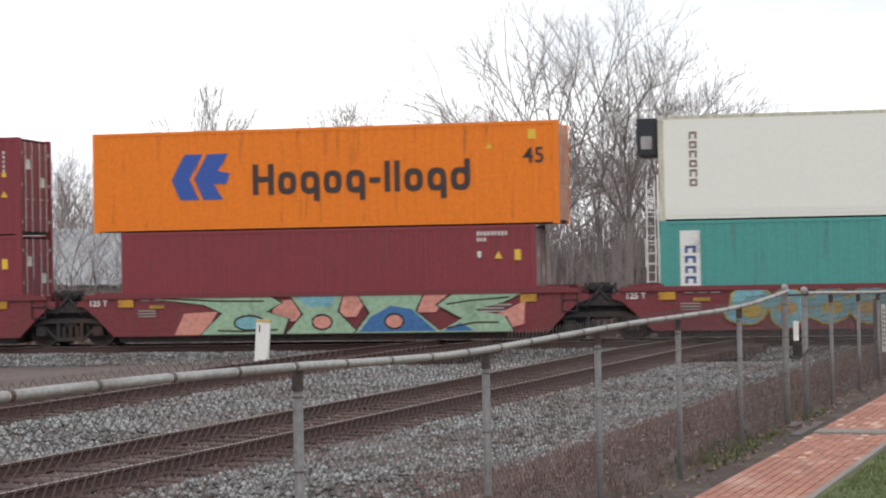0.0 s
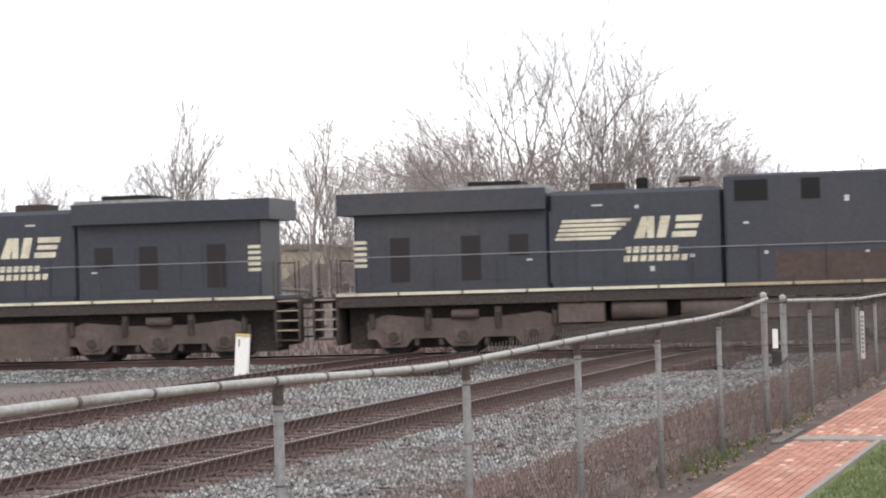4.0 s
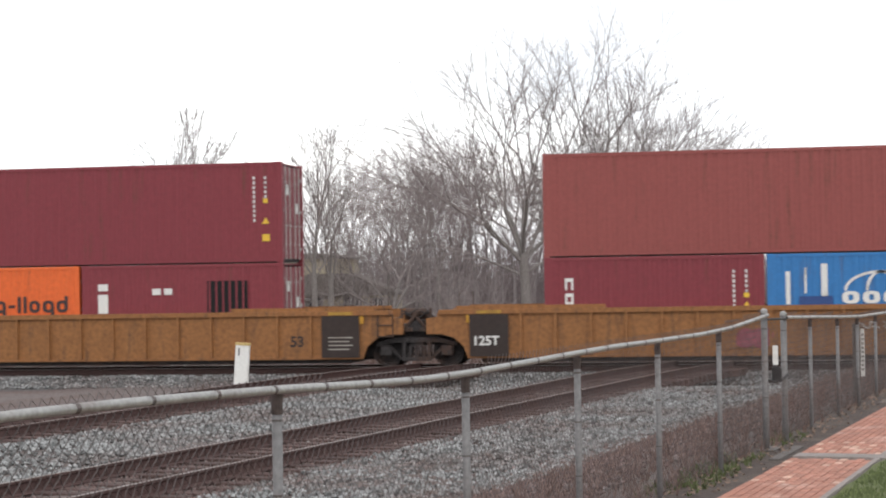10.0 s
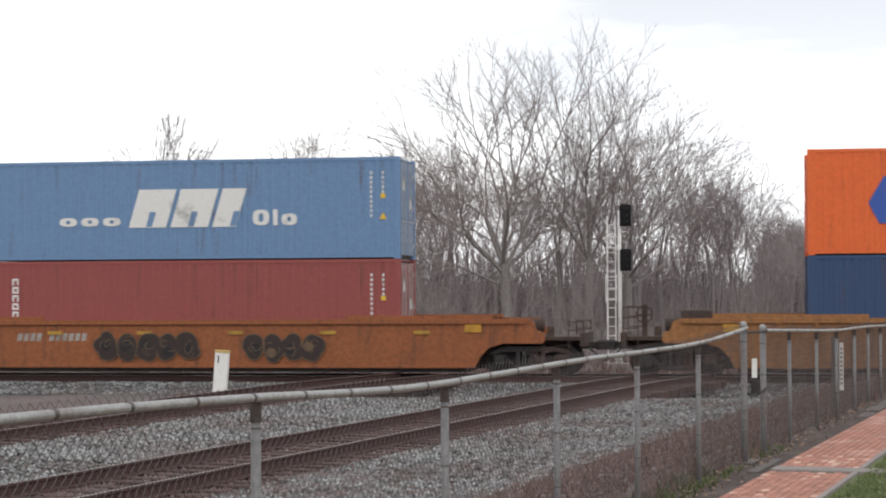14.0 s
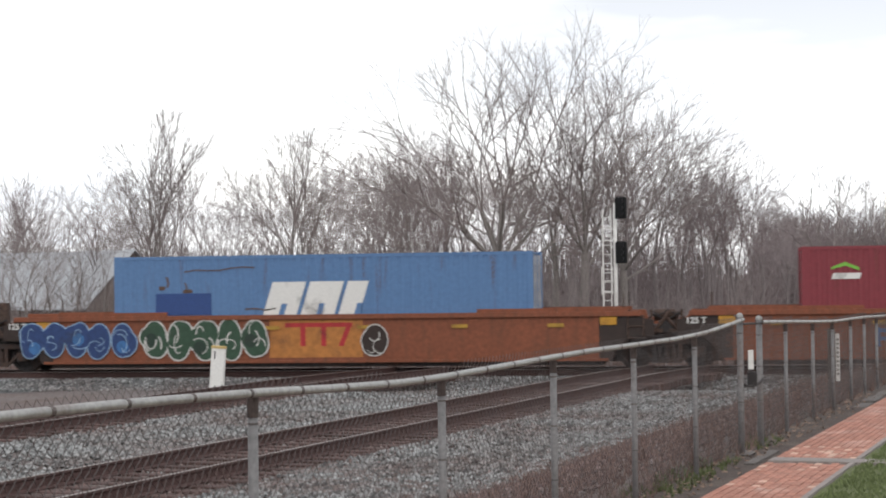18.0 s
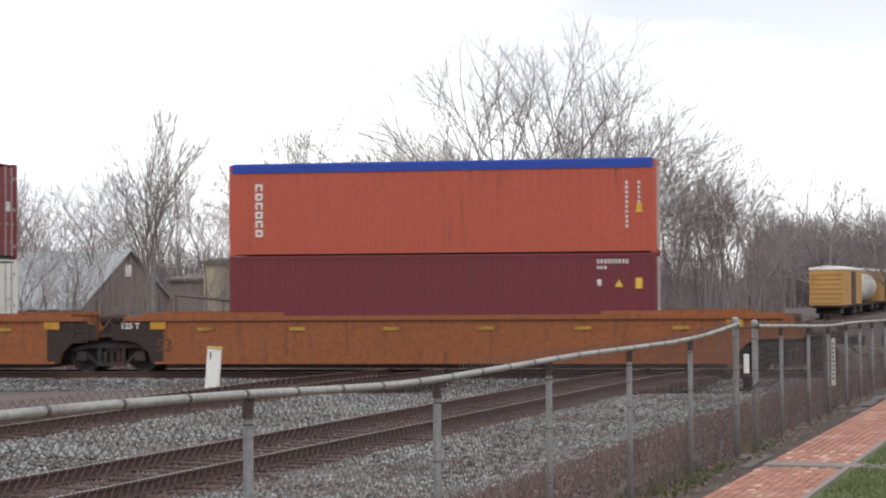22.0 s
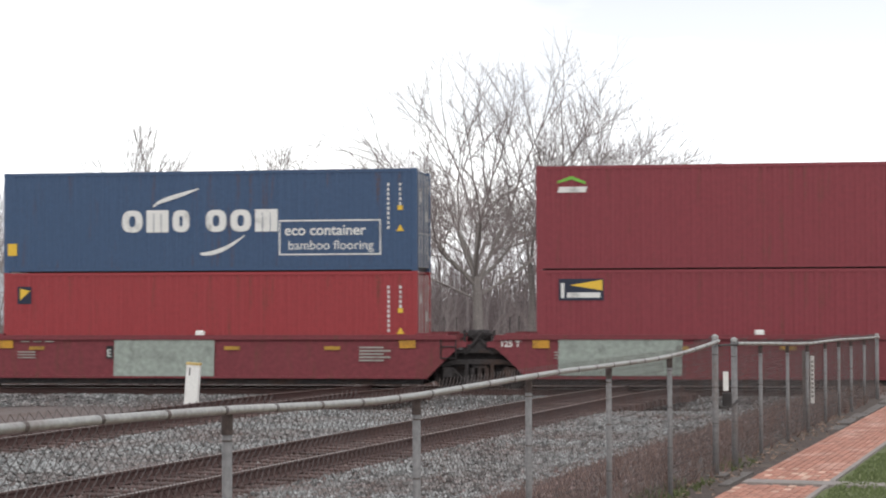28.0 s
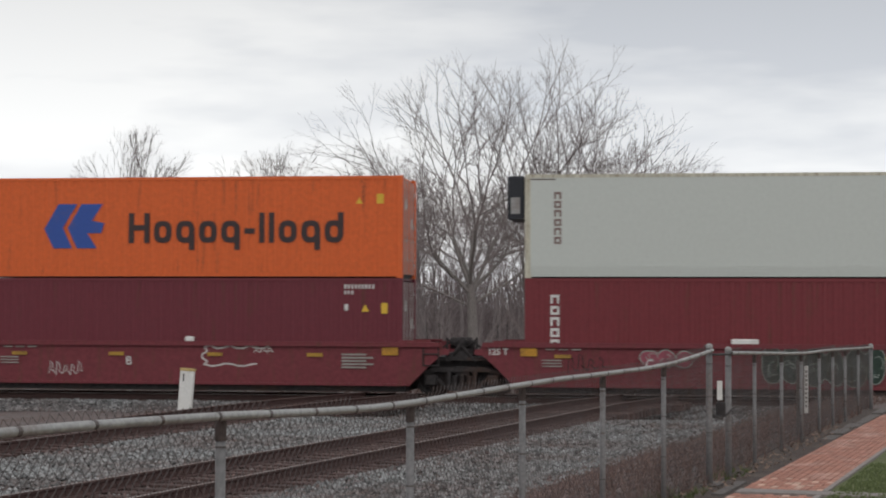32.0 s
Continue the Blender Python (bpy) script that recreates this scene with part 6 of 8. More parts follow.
# ---- paint on the well cars ----
SPRAY = {k: material("spray_" + k, lin(*c), 0.6, grain=7, vary=0.15, dirt=GRIME, dirt_amount=0.15, dirt_scale=1.5) for k, c in {
    "faded": (158, 130, 92), "smoke": (104, 84, 64), "pale_green": (150, 178, 150), "blue": (62, 108, 160), "pink": (208, 142, 128), "black": (30, 28, 30), "soot": (52, 40, 36), "teal": (62, 150, 158), "red": (172, 48, 52), "white": (208, 205, 200),
    "navy": (44, 66, 112), "green": (52, 78, 60), "yellow": (190, 160, 70), "rose": (152, 78, 92), "cream": (172, 138, 98), "grey": (150, 158, 150), "dark_green": (56, 72, 66), "sky": (120, 170, 180), "pale_rose": (190, 140, 140), "plum": (110, 60, 70), "grey_rose": (176, 158, 156), "ink_green": (40, 58, 48), "faint": (88, 56, 42), "pale_blue": (140, 168, 196), "ochre": (178, 116, 58), "dark_teal": (36, 92, 104), "rust": (150, 84, 52)}.items()}


def oval(cx, cz, rx, rz, n=16):
    return [(cx + rx * math.cos(6.28319 * k / n), cz + rz * math.sin(6.28319 * k / n)) for k in range(n)]


def graffiti(car, x0, x1, z0, z1, fill, line, accents, n, seed, side=-1.418, edge=0.05):
    """Swollen shapes sprayed on the side of a wagon: lobes run together, with one outline, shading and inner strokes."""
    r = random.Random(seed)
    w = (x1 - x0) / n
    cz, h = (z0 + z1) / 2, (z1 - z0) / 2
    depth = 0.0

    def layer(name, mat, shape, label=""):
        nonlocal depth
        mark(car, name, mat, [[(x, min(max(z, z0 - edge), z1 + edge)) for x, z in shape]], y=side - depth, label=label, thick=0.001)
        depth += 0.00035
    lobes = []
    for i in range(n):
        cx = x0 + (i + 0.5) * w
        for _ in range(3):
            a = r.uniform(0, 6.28)
            lobes.append((cx + 0.2 * w * math.cos(a), cz + 0.42 * h * math.sin(a), w * r.uniform(0.34, 0.5), h * r.uniform(0.45, 0.66)))
        lobes.append((cx, cz, w * 0.46, h * 0.86))
    for cx, c, rx, rz in lobes:
        layer("spray_outline", SPRAY[line], oval(cx, c, rx + edge, rz + edge))
    for cx, c, rx, rz in lobes:
        layer("spray_fill", SPRAY[fill], oval(cx, c, rx, rz), "swollen graffiti shape")
    for i in range(n if accents else 0):
        layer("spray_accent", SPRAY[accents[i % len(accents)]], oval(x0 + (i + r.uniform(0.3, 0.7)) * w, cz + r.uniform(-0.5, 0.3) * h, w * 0.26, h * 0.34, 12))
    for i in range(n):
        cx = x0 + (i + 0.5) * w
        for k in range(3):
            a, turn = r.uniform(0, 6.28), r.choice((-1, 1)) * r.uniform(1.6, 3.6)
            rx, rz, ox, oz = w * r.uniform(0.14, 0.34), h * r.uniform(0.2, 0.5), r.uniform(-0.22, 0.22) * w, r.uniform(-0.4, 0.4) * h
            layer("spray_stroke", SPRAY[line], ribbon([(cx + ox + rx * math.cos(a + turn * q / 8), cz + oz + rz * math.sin(a + turn * q / 8)) for q in range(9)], edge * r.uniform(0.5, 0.9)))


def wild_lettering(car, side=-1.418):
    """Wide pointed shapes in pale green and blue with dark edges over pink."""
    steps = [0]

    def lay(key, pts, grow=0.0):
        cx, cz = sum(p[0] for p in pts) / len(pts), sum(p[1] for p in pts) / len(pts)
        out = []
        for x, z in pts:
            d = math.hypot(x - cx, z - cz) or 1
            out.append((x + (x - cx) / d * grow, min(1.51, max(0.3, z + (z - cz) / d * grow))))
        mark(car, "spray_shape", SPRAY[key], [out], y=side - 0.0005 * steps[0], thick=0.0015)
        steps[0] += 1
    for pts in ([(-4.5, 0.34), (-4.2, 0.95), (-3.2, 1.0), (-3.6, 0.34)], [(-1.6, 0.7), (-1.5, 1.25), (-0.4, 1.4), (-0.8, 0.7)], [(0.2, 1.47), (1.3, 1.47), (0.9, 0.8), (0.4, 0.8)], [(2.3, 1.47), (3.6, 1.47), (3.2, 0.9), (2.6, 0.9)], [(4.8, 0.75), (5.75, 1.2), (5.7, 0.55), (5.2, 0.4)]):
        lay("pink", pts)
    shapes = [[(-5.15, 1.4), (-1.7, 1.46), (-1.3, 1.22), (-1.75, 0.98), (-1.1, 0.78), (-1.25, 0.34), (-3.7, 0.34), (-3.05, 0.95), (-3.6, 1.2)],
              [(-1.15, 0.34), (-0.65, 0.9), (-1.05, 1.46), (0.5, 1.46), (0.35, 0.95), (0.95, 0.34)],
              [(0.85, 0.34), (1.3, 0.9), (0.95, 1.46), (2.85, 1.46), (2.6, 0.95), (3.35, 0.34)],
              [(3.25, 0.34), (5.4, 0.34), (5.15, 0.78), (4.3, 0.95), (5.1, 1.15), (5.65, 1.4), (5.3, 1.48), (3.7, 1.42), (3.25, 1.1), (3.95, 0.72)]]
    for pts in shapes:
        lay("soot", pts, 0.07)
        lay("pale_green", pts)
    lay("blue", [(0.98, 0.37), (1.3, 0.78), (1.9, 1.1), (2.5, 1.0), (3.2, 0.37)])
    lay("blue", [(3.4, 0.37), (3.9, 0.6), (4.3, 0.37)])
    lay("sky", [(-0.9, 1.42), (-0.5, 1.1), (0.2, 1.1), (0.3, 1.42)])
    for cx, rx in ((-2.25, 0.42), (-0.1, 0.26), (2.0, 0.24)):
        lay("soot", oval(cx, 0.66, rx + 0.06, 0.24))
        lay("pink" if rx < 0.3 else "sky", oval(cx, 0.66, rx, 0.18))
    for pts in ([(-4.9, 1.4), (-3.2, 1.3), (-1.8, 1.28)], [(-3.2, 0.45), (-2.4, 0.42), (-1.4, 0.46)], [(3.5, 1.12), (4.2, 1.22), (5.3, 1.3)], [(3.5, 0.45), (4.3, 0.6), (5.0, 0.6)]):
        lay("soot", ribbon(pts, 0.045))


def tag(car, x0, x1, z0, z1, key, seed, n=7, y=-1.362, r0=0.018):
    """A sprayed scrawl: one unbroken looping stroke."""
    r = random.Random(seed)
    pts = []
    w = (x1 - x0) / n
    for i in range(n):
        a, b = r.uniform(0.0, 0.25), r.uniform(0.7, 1.0)
        for u, v in ((0.05, a), (0.2 + r.uniform(-0.1, 0.1), b), (0.5, b - r.uniform(0, 0.2)), (0.65, 0.5 + r.uniform(-0.15, 0.15)), (0.35 + r.uniform(-0.1, 0.1), 0.4), (0.85, a + r.uniform(0, 0.15))):
            pts.append((x0 + (i + u) * w, y, z0 + v * (z1 - z0)))
    return part("sprayed_tag", G().pipe(pts, r0, 4), SPRAY[key], car, "thin sprayed scrawl")


def plain_patch(car, key, x0, x1, z0, z1, y=-1.416):
    mark(car, "paint_patch", SPRAY[key], [rect(x0, z0, x1, z1, 0.03)], y=y, label="rolled-on paint patch")


dull_yellow = material("dull_yellow_strip", (0.45, 0.26, 0.04, 1), 0.6, vary=0.15, dirt=RUST, dirt_amount=0.4, dirt_scale=2)
amber_panel = material("amber_reflector", (0.56, 0.28, 0.03, 1), 0.55, vary=0.15, dirt=RUST, dirt_amount=0.3, dirt_scale=2)
dull_white = material("dull_white_stencil", (0.36, 0.33, 0.30, 1), 0.65, vary=0.15, dirt=RUST, dirt_amount=0.35, dirt_scale=2)


def car_marks(i, top, well, red):
    car = CARS[i]
    y = -1.4145
    step = 2.9 if red else 2.7
    x = -well + 1.1
    while x < well - 0.6 and not units[i][5]:
        mark(car, "reflector", dull_yellow, [rect(x, top - 0.42, x + 0.45, top - 0.32)], y=y, label="yellow reflective strip")
        x += step
    for x in (-6.2, 5.6) if red else (-8.4, 7.95):
        mark(car, "end_reflector", amber_panel, [rect(x, top - 0.37, x + 0.46, top - 0.15)], y=y, label="orange-yellow panel")
    out = [rect(well - 1.9, top - 0.38 - 0.09 * k, well - 1.9 + (0.9 if k % 2 else 0.7), top - 0.33 - 0.09 * k) for k in range(5)]
    if red:
        mark(car, "data_block", dull_white, out, y=y, label="small white data lines")
        mark(car, "data_block", dull_white, [rect(-5.6, top - 0.5 - 0.08 * k, -5.05, top - 0.465 - 0.08 * k) for k in range(3)], y=y, label="small white data lines")
    if i in STENCILS:
        x0, x1, z = STENCILS[i]
        w = (x1 - x0) / 11
        for k in range(11):
            if k != 4:
                mark(car, "stencil", dull_white, [rect(x0 + k * w, z, x0 + k * w + w * 0.7, z + 0.22, 0.05)], y=-1.3675, label="slanted pale bar")
    elif red:
        mark(car, "stencil", dull_white, [rect(-5.5 + 0.36 * k, top - 0.2, -5.5 + 0.36 * k + 0.26, top - 0.165) for k in range(3)], y=y, label="thin row of pale marks")["kind"] = "stuff"


# ends and height of the stencilled row on the wagons that carry one
STENCILS = {4: (3.3, 4.8, 1.0), 7: (-5.25, -3.1, 1.02), 10: (-4.8, -2.05, 0.86), 13: (-4.85, -2.05, 0.98)}
for i in range(len(units)):
    longwell = units[i][6]
    car_marks(i, 1.62 if longwell else 1.53, 8.1 if longwell else 6.35, not longwell)
    if i not in (4, 5, 6):
        lettered(CARS[i], "load_limit", "125 T", 0.24, (-9.3 if longwell and i not in (3, 7) else -7.9 if longwell else -7.12), 1.27 if longwell else 1.2, white_mark, -1.368, "white stencilled lettering", 0.006)
    if longwell and i > 7:
        lettered(CARS[i], "size_number", "53", 0.5, -8.25, 0.62, SPRAY["faint"], -1.366, "faded black number", 0.008)

for i in range(8, 14):
    # the ends about each joint are painted black
    for s, how, end in zip((1, -1), units[i][3][::-1], ENDS[i]):
        if how == "shared" or i in (8, 9, 10):
            x = abs(end[0][0]) - (0.35 if how == "shared" else 0.1)
            pts = [(s * x, 0.26)] + end[:-1] + [(s * (abs(end[-1][0]) - 0.02), 1.48), (s * x, 1.48)]
            mark(CARS[i], "end_panel", SPRAY["soot"], [pts if s > 0 else pts[::-1]], y=-1.3635, label="black sooty end panel", thick=0.003)
graffiti(CARS[0], -4.3, 3.2, 0.4, 1.48, "sky", "yellow", ("yellow", "cream"), 7, 1)
wild_lettering(CARS[1])
graffiti(CARS[2], -2.6, -1.3, 0.36, 1.35, "teal", "sky", (), 2, 31)
graffiti(CARS[2], 2.0, 3.2, 0.36, 1.3, "teal", "sky", (), 2, 32)
graffiti(CARS[2], -2.1, 2.7, 0.4, 1.4, "red", "sky", ("red", "rose"), 5, 3)
tag(CARS[2], 2.9, 3.5, 1.2, 1.4, "white", 70, 3, -1.425, 0.012)
def disc(cx, cz, rad, n=24):
    return [(cx + rad * math.cos(6.28319 * i / n), cz + rad * math.sin(6.28319 * i / n)) for i in range(n)]


mark(CARS[2], "round_mark", SPRAY["cream"], [disc(4.1, 0.95, 0.5)], y=-1.419, label="round cream mark")
mark(CARS[2], "round_mark_ring", SPRAY["faded"], [disc(4.1, 0.95, 0.37)], y=-1.423, label="tan inner ring")
mark(CARS[2], "round_mark_centre", SPRAY["cream"], [disc(4.1, 0.95, 0.27)], y=-1.427)
mark(CARS[2], "round_mark_bar", SPRAY["red"], [rect(4.06, 0.6, 4.14, 1.3)], y=-1.431)
mark(CARS[2], "round_mark_bar", SPRAY["red"], [rect(3.75, 0.92, 4.45, 0.99)], y=-1.4335)
for k, x in enumerate((-7.0, -4.6, -2.4, -0.4, 1.9, 4.0)):
    mark(CARS[3], "block_letter", SPRAY["faded"], [rect(x, 0.4, x + 1.1, 1.35, 0.3 if k % 2 else -0.3)], y=-1.3635, label="large faded cream block")
for i in (4, 5, 6):
    for s, how in zip((-1, 1), units[i][3]):
        if how == "shared":
            a, b = sorted((s * 8.3, s * 7.2))
            mark(CARS[i], "end_panel", SPRAY["soot"], [rect(a, 0.3, b, 1.48)], y=-1.4655, label="black end panel")
            if s < 0:
                lettered(CARS[i], "load_limit", "125T", 0.36, -8.22, 0.62, white_mark, -1.4725, "white stencilled lettering", 0.01)
            else:
                for k in range(4):
                    mark(CARS[i], "data_line", dull_white, [rect(7.4, 0.52 + k * 0.11, 8.0 + 0.1 * (k % 2), 0.555 + k * 0.11)], y=-1.4705)
                lettered(CARS[i], "size_number", "53", 0.42, 6.25, 0.62, SPRAY["soot"], -1.364, "faded black number", 0.012)
            mark(CARS[i], "reflector", dull_yellow, [rect(a + 0.2, 1.5, b - 0.2, 1.59)], y=-1.4655, label="yellow reflective strip")
tag(CARS[4], 2.3, 4.1, 0.9, 1.2, "white", 69, 6, -1.362, 0.03)
graffiti(CARS[4], -0.9, 0.0, 0.5, 1.0, "rose", "rose", (), 2, 24)
graffiti(CARS[6], -3.0, 0.3, 0.34, 1.42, "rose", "pale_rose", ("rose", "plum"), 4, 5, edge=0.03)
graffiti(CARS[6], 1.25, 2.05, 0.5, 1.1, "pale_rose", "faded", (), 2, 15, edge=0.03)
graffiti(CARS[6], 2.3, 5.1, 0.36, 1.42, "grey_rose", "plum", ("rose", "grey_rose", "white"), 4, 25, edge=0.035)
graffiti(CARS[7], -2.8, 0.25, 0.45, 1.28, "soot", "smoke", ("black",), 5, 6, edge=0.03)
graffiti(CARS[7], 1.6, 3.85, 0.42, 1.25, "soot", "smoke", ("black", "smoke"), 4, 16, edge=0.03)
graffiti(CARS[8], -1.9, 1.0, 0.45, 1.35, "rust", "smoke", (), 4, 41, edge=0.02)
tag(CARS[8], -3.2, -2.6, 0.5, 1.1, "faded", 72, 1, -1.362, 0.03)
mark(CARS[8], "sprayed_arrow", SPRAY["blue"], [rect(-4.2, 0.6, -4.08, 1.12), rect(-4.08, 0.98, -3.82, 1.08), rect(-4.08, 0.76, -3.86, 0.86)], y=-1.364, label="small blue sprayed mark")
tag(CARS[8], -2.4, 1.1, 0.55, 1.15, "faded", 71, 6, -1.43, 0.018)
tag(CARS[8], 3.0, 5.3, 1.12, 1.42, "white", 63, 7, -1.362, 0.022)
tag(CARS[8], 2.7, 4.2, 0.86, 1.06, "faded", 73, 5, -1.362, 0.016)
tag(CARS[8], 6.2, 8.4, 1.1, 1.45, "white", 64, 6, -1.362, 0.026)
graffiti(CARS[9], -8.9, -5.45, 0.38, 1.48, "navy", "pale_blue", ("blue", "navy"), 5, 8, edge=0.035)
graffiti(CARS[9], -5.2, -1.5, 0.36, 1.55, "green", "white", ("ink_green", "green"), 5, 9, edge=0.045)
mark(CARS[9], "paint_panel", SPRAY["ochre"], [rect(-1.45, 0.4, 1.25, 1.46)], y=-1.364, label="ochre painted panel")
for x, lean in ((-0.55, 0.0), (0.05, 0.0), (0.55, 0.22)):
    mark(CARS[9], "panel_block", SPRAY["red"], [rect(x, 0.72, x + 0.15, 1.26, lean)], y=-1.368, label="faded red bar")
mark(CARS[9], "panel_block", SPRAY["red"], [rect(-1.0, 1.26, 0.95, 1.38)], y=-1.368, label="faded red bar")
graffiti(CARS[9], 1.3, 2.0, 0.42, 1.35, "soot", "white", (), 1, 19, edge=0.03)
graffiti(CARS[10], 1.95, 4.7, 0.4, 1.48, "teal", "dark_teal", ("teal",), 5, 10, edge=0.03)
lettered(CARS[10], "sprayed_tag", "SMASH", 0.34, 6.25, 0.72, SPRAY["white"], -1.364, "white sprayed lettering", 0.006)
mark(CARS[12], "name_panel", SPRAY["black"], [rect(-1.2, 0.86, 1.3, 1.42)], y=-1.417, label="black panel")
letters(CARS[12], "panel_block", CREAM, fitted_chars(-1.0, 1.1, 0.94, 0.4, "AAA", 0.34), y=-1.424, label="cream blocks")
plain_patch(CARS[14], "grey", -5.5, -2.1, 0.4, 1.44)
plain_patch(CARS[15], "grey", -2.72, 0.24, 0.36, 1.44)
mark(CARS[15], "letter_panel", SPRAY["black"], [rect(-2.93, 0.86, -2.73, 1.22)], y=-1.418, label="small black panel")
lettered(CARS[15], "panel_letter", "E", 0.3, -2.92, 0.92, white_mark, -1.424, "white letter")
graffiti(CARS[16], -5.6, -4.9, 0.5, 1.36, "white", "black", (), 1, 12, edge=0.03)
graffiti(CARS[16], -4.9, -3.95, 0.5, 1.36, "white", "black", ("grey",), 2, 14, edge=0.035)
tag(CARS[16], -2.1, -1.2, 0.85, 1.3, "grey", 81, 4, -1.362, 0.014)
tag(CARS[16], 1.5, 2.5, 0.85, 1.3, "grey", 82, 4, -1.362, 0.014)
lettered(CARS[16], "panel_letter", "D", 0.34, -2.72, 0.8, white_mark, -1.424, "white letter")
graffiti(CARS[17], 0.4, 3.7, 0.4, 1.45, "ink_green", "grey", ("dark_green",), 6, 13, edge=0.03)
graffiti(CARS[17], -2.85, -1.45, 0.85, 1.35, "rose", "grey", (), 3, 44, edge=0.03)
tag(CARS[17], -4.9, -3.8, 0.7, 1.25, "soot", 66, 4)
lettered(CARS[17], "panel_letter", "C", 0.34, -2.75, 0.85, white_mark, -1.43, "white letter")
mark(CARS[18], "sprayed_outline", SPRAY["white"], [ribbon([(0.45 + 0.1 * math.sin(k * 1.9), 1.35 - 0.5 * k / 5) for k in range(6)], 0.05), ribbon([(0.45 + 1.9 * k / 10, 1.36 + 0.05 * math.sin(k * 2.0)) for k in range(11)], 0.05), ribbon([(0.5 + 1.5 * k / 8, 0.86 - 0.04 * math.sin(k * 1.4)) for k in range(9)], 0.045)], y=-1.364, label="loose white sprayed outline")
tag(CARS[18], 1.9, 2.5, 1.2, 1.4, "white", 67, 3, -1.362, 0.018)
tag(CARS[18], -4.15, -3.1, 0.5, 0.95, "white", 68, 5, -1.362, 0.014)
lettered(CARS[18], "panel_letter", "B", 0.34, -1.85, 0.85, white_mark, -1.424, "white letter")
for i, x in ((14, -0.12), (15, -0.3), (16, -0.4), (17, -0.42), (18, -0.1)):
    part("placard", G().box(x, x + (0.75 if i in (16, 17) else 0.26), -1.44, -1.3, 1.53, 1.66, 0.03), white_paint, CARS[i], "white lump on the sill")
# ---- bare trees ----
def limb(g, r, p, d, length, rad, sides, bend=0.12, lift=0.06, segs=3, taper=0.75):
    """One branch as a crooked tapered tube of unbroken rings; gives back points along it."""
    pts = [(p.copy(), rad, d.copy())]
    for i in range(segs):
        d = (d + Vector((r.gauss(0, bend), r.gauss(0, bend), r.gauss(0, bend * 0.7) + lift))).normalized()
        p = p + d * (length / segs) * r.uniform(0.85, 1.15)
        pts.append((p.copy(), rad * (1 - taper * (i + 1) / segs), d.copy()))
    i0 = len(g.v)
    for q, rr, dd in pts:
        a = dd.orthogonal().normalized()
        b = dd.cross(a)
        g.v += [tuple(q + (a * math.cos(6.28319 * k / sides) + b * math.sin(6.28319 * k / sides)) * rr) for k in range(sides)]
    g.f += [(i0 + j * sides + k, i0 + j * sides + (k + 1) % sides, i0 + (j + 1) * sides + (k + 1) % sides, i0 + (j + 1) * sides + k) for j in range(segs) for k in range(sides)]
    return pts


def along(pts, t):
    n = len(pts) - 1
    i = min(int(t * n), n - 1)
    f = t * n - i
    a, b = pts[i], pts[i + 1]
    return a[0].lerp(b[0], f), a[1] + (b[1] - a[1]) * f, b[2]


def turned(d, angle, side):
    """A direction that leaves d by an angle, to the side given as a second angle."""
    a = d.orthogonal().normalized()
    b = d.cross(a)
    return (d * math.cos(angle) + (a * math.cos(side) + b * math.sin(side)) * math.sin(angle)).normalized()


